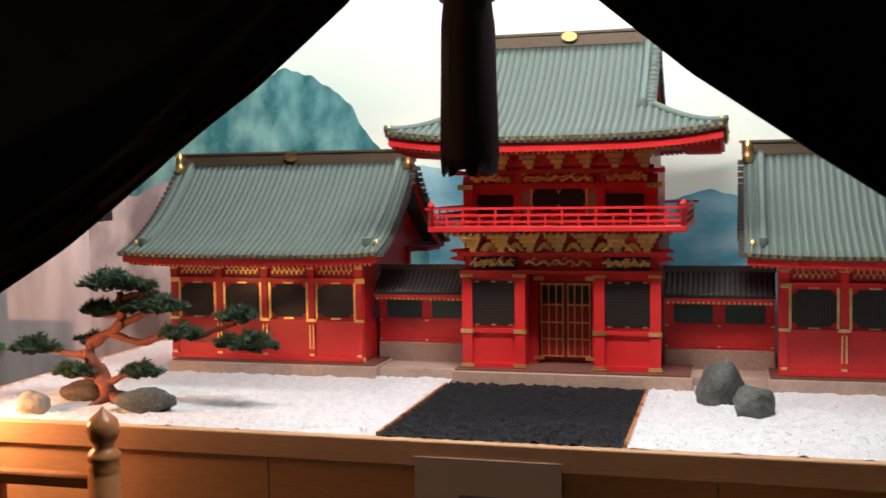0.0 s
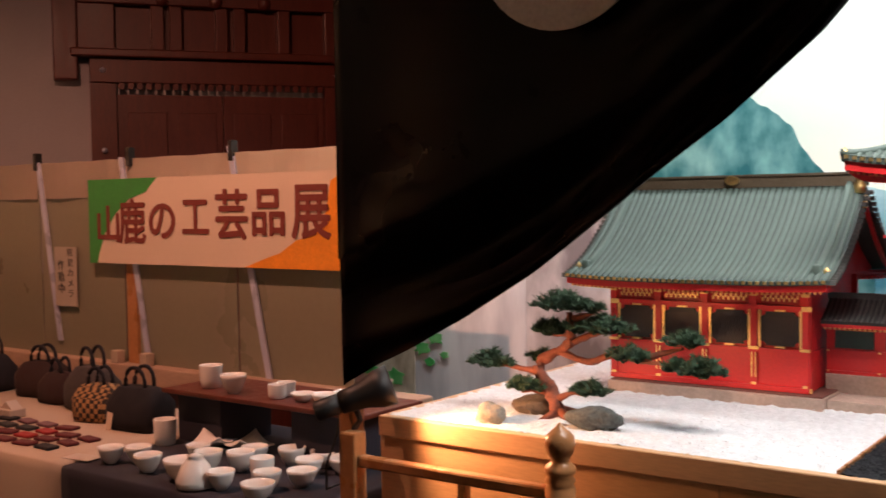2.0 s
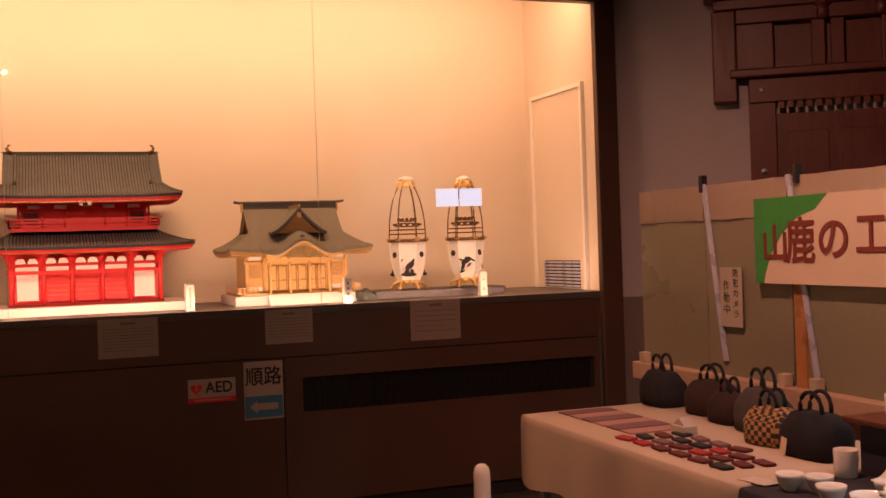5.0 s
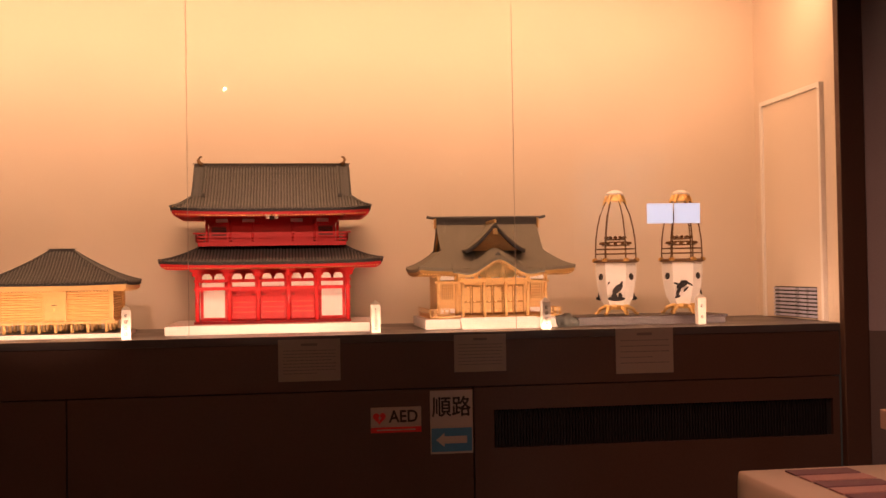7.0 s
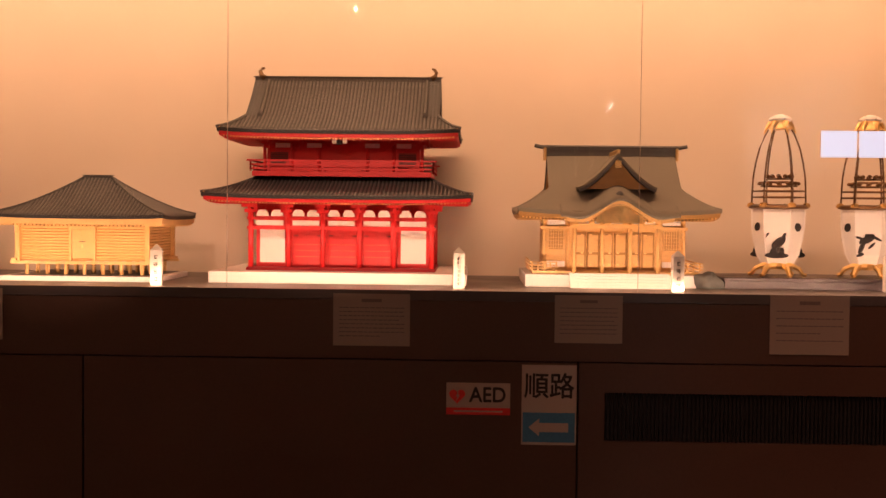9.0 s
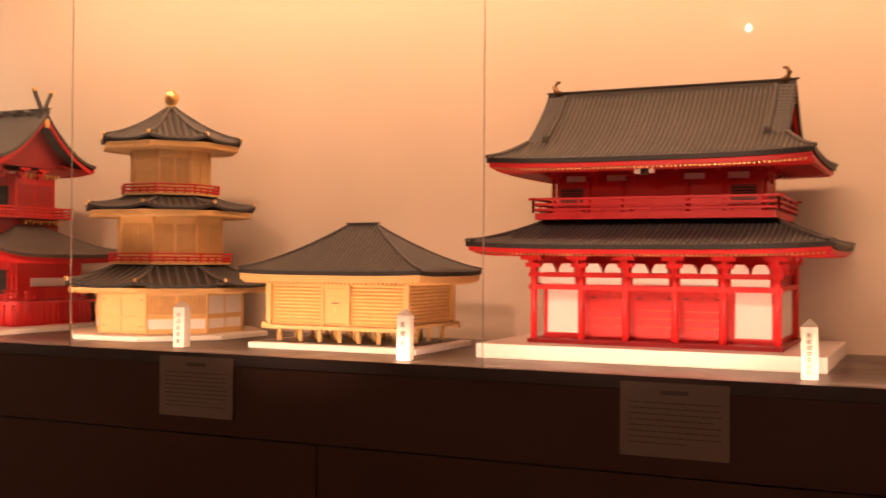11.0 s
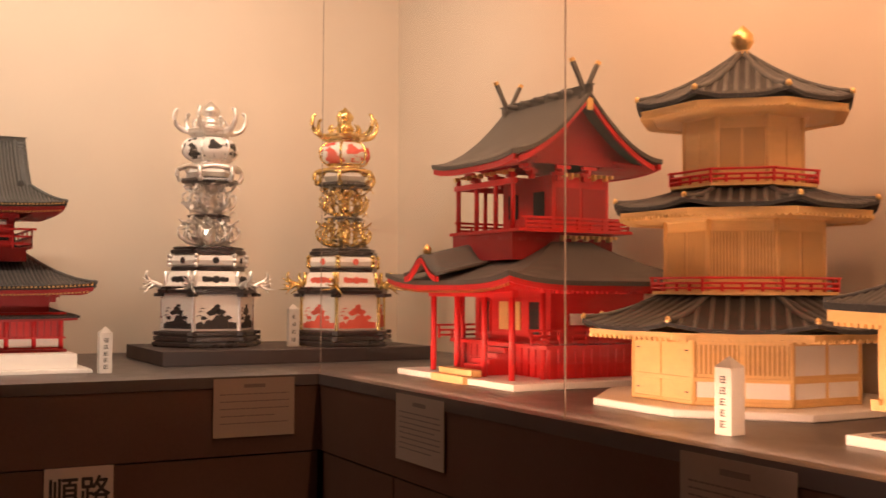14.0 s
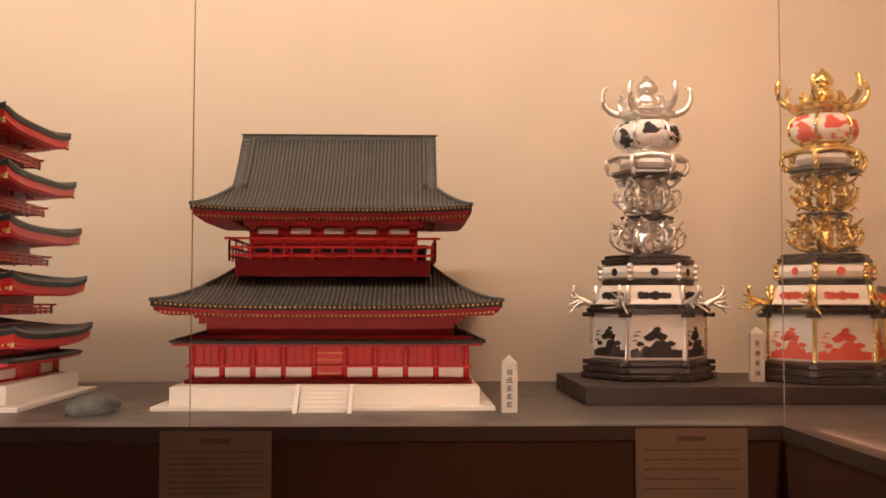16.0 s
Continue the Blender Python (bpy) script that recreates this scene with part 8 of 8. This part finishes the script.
def ridge_line(name, material, pts, d, amp, label, seed):
    """A painted area: rough upper outline over its foot."""
    out = []
    for (y0, z0), (y1, z1) in zip(pts, pts[1:]):
        for k in range(14):
            f = k / 14
            y = y0 + (y1 - y0) * f
            out.append((y, z0 + (z1 - z0) * f + amp * noise.noise(Vector((y * 9 + seed, 0, 0))) + amp * .5 * noise.noise(Vector((y * 31, seed, 0)))))
    out.append(pts[-1])
    bm = bmesh.new()
    prism(bm, out + [(pts[-1][0], .35), (pts[0][0], .35)], d, d - .003, "x")
    return part(name, bm, material, back, label)


ridge_line("blue_mountain", M_mtn2, [(-4.3, 1.40), (-4.7, 1.455), (-4.95, 1.42), (-5.3, 1.22), (-5.5, 1.33), (-5.62, 1.36), (-5.78, 1.33), (-6.3, 1.34), (-7.1, 1.2)], .009, .012, "pale blue painted mountains", 2)
ridge_line("teal_mountain", M_mtn1, [(-3.6, 1.55), (-3.9, 1.62), (-4.10, 1.66), (-4.25, 1.74), (-4.36, 1.75), (-4.44, 1.72), (-4.54, 1.65), (-4.62, 1.55), (-4.70, 1.44), (-4.80, 1.33)], .005, .035, "dark teal painted mountain", 5)
ridge_line("grey_cliff", M_cliff, [(-3.15, 1.5), (-3.55, 1.46), (-3.80, 1.36), (-3.95, 1.42), (-4.08, 1.36), (-4.2, 1.28)], .001, .03, "grey painted cliff", 7)
ridge_line("waterfall", M_fall, [(-3.13, 1.5), (-3.25, 1.62), (-3.50, 1.55), (-3.64, 1.30)], -.003, .01, "white painted waterfall", 9)
ridge_line("pale_rock", M_rock, [(-2.90, 1.3), (-3.0, 1.25), (-3.10, 1.15), (-3.15, 1.0)], -.007, .02, "beige painted rock", 4)
leaf_rng = random.Random(31)
for ly, lz, lr in ((-2.93, .78, .05), (-2.99, .70, .06), (-3.06, .76, .055), (-3.02, .62, .05), (-3.12, .68, .04), (-3.19, .88, .045), (-3.25, .92, .04), (-3.22, .83, .03), (-3.29, .86, .025), (-3.16, .98, .04), (-3.08, .90, .05)):
    bm = bmesh.new()
    turn = leaf_rng.uniform(0, 6)
    prism(bm, [(ly + lr * f * math.cos(turn + k * math.pi / 9), lz + .7 * lr * f * math.sin(turn + k * math.pi / 9)) for k in range(18) for f in (leaf_rng.uniform(.55, .8) if k % 4 else leaf_rng.uniform(.8, 1.1),)], -.009, -.012, "x")
    part("leaf_clump", bm, M_leaf, back, "bright green painted leaves")
structure("wall_behind_stage", M_wall, (6.36, 6.44, -9.4, -3.0, 0, 3.3), label="plain grey wall behind the stage", category="wall")

# ---- black curtain ----
M_crest = mat("white_crest_cloth", (0.78, 0.76, 0.76), 0.8, bump=0.05)
CX, CY = 4.85, -5.285


def hem(y):
    """Height of the curtain's lower edge, pulled up to the middle."""
    d = abs(y - CY)
    pts = ((0, 1.93), (.09, 1.79), (.19, 1.675), (.34, 1.545), (.525, 1.415), (.72, 1.285), (.875, 1.195), (1.0, 1.135), (1.12, 1.085), (1.21, 1.035))
    for (a, za), (b, zb) in zip(pts, pts[1:]):
        if d <= b:
            return za + (zb - za) * (d - a) / (b - a)
    return 1.03


for s in (1, -1):
    bm = bmesh.new()
    ny, nz = 70, 60
    g = []
    for i in range(ny + 1):
        y = CY + s * 1.215 * i / ny
        row = []
        for j in range(nz + 1):
            f = j / nz
            z = hem(y) + (3.28 - hem(y)) * f
            d = abs(y - CY)
            up = z - hem(y)
            fold = .030 * math.exp(-up * 4.5) * math.sin(up * 30 + 1.5 * math.sin(d * 3)) + .010 * math.exp(-up * 1.6) * math.sin(up * 21 + 2 * d) + .012 * math.sin(up * 9 + d * 5) * math.exp(-up)
            fold *= min(1.0, (1.22 - d) / .14)
            row.append(bm.verts.new((CX - fold - .008 * math.sin(d * 14 + z), y, z)))
        g.append(row)
    for i in range(ny):
        for j in range(nz):
            bm.faces.new((g[i][j], g[i + 1][j], g[i + 1][j + 1], g[i][j + 1]))
    cur = part("curtain", bm, M_curtain, None, "", True)
    tagged(cur, "black silk stage curtain pulled up in soft folds", "curtain", "stage curtains")
    md = cur.modifiers.new("thickness", "SOLIDIFY")
    md.thickness = .004
    bm = bmesh.new()
    lathe(bm, [(.180, -.0015), (.180, .0015)], 48)
    cr = part("crest", bm, M_crest, cur, "large white round crest")
    cr.matrix_basis = pose(CX - .045, CY + s * .64, 1.902, 0, 90, 0)
# unseen sheet, added to keep stage light off the screens and case glass
bm = bmesh.new()
rows = [[(4.90 + .95 * i / 24, -4.025 + .014 * math.sin(i * 1.4), 1.30 + 1.95 * j / 6) for i in range(25)] for j in range(7)]
vv = [[bm.verts.new(p) for p in r] for r in rows]
for i in range(6):
    for j in range(24):
        bm.faces.new((vv[i][j], vv[i][j + 1], vv[i + 1][j + 1], vv[i + 1][j]))
sc = part("stage_light_block", bm, M_curtain, None, "", True)
tagged(sc, "unseen black sheet added to block light at the stage end", "curtain")
md = sc.modifiers.new("thickness", "SOLIDIFY")
md.thickness = .004
tas = thing("tassel", pose(CX - .02, CY - .005, 1.412), "large dark purple silk tassel on a cord", "tassel")
M_tassel = mat("dark_purple_silk", (0.022, 0.008, 0.014), 0.5, var=0.4, scale=20, fine=200, stretch=(3, 3, .3), bump=0.4)
bm = bmesh.new()
rings = lathe(bm, [(.042, 0), (.044, .02), (.042, .12), (.040, .22), (.037, .262), (.041, .272), (.036, .285), (.02, .296), (.012, .30)], 40)
for i, ring in enumerate(rings):
    for k, v in enumerate(ring):
        if i < 4:
            f = 1 + .05 * ((k % 2) * 2 - 1) + .02 * math.sin(k * 2.7)
            v.co.x *= f
            v.co.y *= f
        if i == 0:
            v.co.z += .012 * math.sin(k * 5.1)
part("fringe", bm, M_tassel, tas, smooth=True)
bm = bmesh.new()
tube(bm, [(0, 0, .29), (0, 0, .5), (.01, 0, .9)], .012, 10)
part("cord", bm, M_tassel, tas, smooth=True)
bm = bmesh.new()
tube(bm, [(.041 * math.cos(a), .041 * math.sin(a), .262) for a in [2 * math.pi * k / 20 for k in range(21)]], .004, 6)
part("band", bm, M_tassel, tas, smooth=True)

# ---- turned rail before the stage ----
rl = thing("stage_rail", pose(4.95, 0, 0), "varnished wooden rail with a turned finial post", "railing")
bm = bmesh.new()
lathe(bm, [(.030, 0), (.030, .855), (.026, .862), (.031, .87), (.026, .878), (.031, .886), (.031, .896), (.022, .905), (.018, .912), (.027, .925), (.031, .942), (.028, .958), (.018, .968), (.008, .976), (.001, .985)], 24)
part("newel", bm, M_wood_orange, rl, smooth=True).location = (0, -4.548, 0)
boxes("rail_bar", M_wood_orange, rl, (-.014, .014, -4.52, -4.03, .828, .855), bevel=.006)
boxes("lower_rail", M_wood_orange, rl, (-.012, .012, -4.52, -4.03, .70, .722), bevel=.004)
boxes("baluster", M_wood_orange, rl, (-.010, .010, -4.325, -4.305, .722, .828))
boxes("end_post", M_wood_orange, rl, (-.022, .022, -4.03, -3.985, 0, .905), bevel=.004)
boxes("tall_post", M_wood_orange, rl, (.03, .07, -3.985, -3.94, 0, .95), bevel=.004)
rr_ = thing("stage_rail", pose(4.95, 0, 0), "varnished wooden rail with a turned finial post", "railing")
bm = bmesh.new()
lathe(bm, [(.030, 0), (.030, .80), (.026, .805), (.031, .815), (.018, .83), (.001, .86)], 24)
part("newel", bm, M_wood_orange, rr_, smooth=True).location = (0, -5.70, 0)
boxes("rail_bar", M_wood_orange, rr_, (-.014, .014, -6.3, -5.73, .72, .745), bevel=.006)

# ---- clip spotlight at the stage corner ----
cl = thing("clip_lamp", pose(4.985, -4.015, .985) @ look((0, 0, 0), (.37, -.45, .20)) @ Matrix.Scale(.95, 4), "black clip-on spotlight lighting the pine", "spotlight")
bm = bmesh.new()
lathe(bm, [(.028, .06), (.03, .03), (.034, .0), (.047, -.035), (.05, -.07), (.046, -.07), (.04, -.03), (.001, -.02)], 24)
part("shade", bm, M_black, cl, smooth=True)
bm = bmesh.new()
lathe(bm, [(.022, .125), (.025, .12), (.025, .062), (.02, .06)], 18)
part("socket", bm, M_black, cl, smooth=True)
M_bulb = bpy.data.materials.new("lit_bulb_glass")
M_bulb.use_nodes = True
M_bulb.node_tree.nodes["Principled BSDF"].inputs["Emission Color"].default_value = (1, .78, .5, 1)
M_bulb.node_tree.nodes["Principled BSDF"].inputs["Emission Strength"].default_value = 14
bm = bmesh.new()
lathe(bm, [(.001, -.056), (.026, -.054), (.038, -.048), (.028, -.034)], 20)
part("bulb", bm, M_bulb, cl, "lit reflector bulb", True)
bm = bmesh.new()
tube(bm, [(0, -.03, .03), (0, -.055, .03), (0, -.07, .05), (0, -.09, .06)], .008, 8)
box(bm, -.012, .012, -.12, -.085, .04, .085, bevel=.003)
part("clamp", bm, M_black, cl)
bm = bmesh.new()
tube(bm, [(5.0, -3.93, .96), (5.02, -3.90, .88), (5.0, -3.88, .80), (5.02, -3.86, .735), (5.1, -3.84, .73)], .003, 6)
o = part("lamp_cable", bm, M_black, None, "", True)
tagged(o, "black lamp cable hanging to the table", "cable")
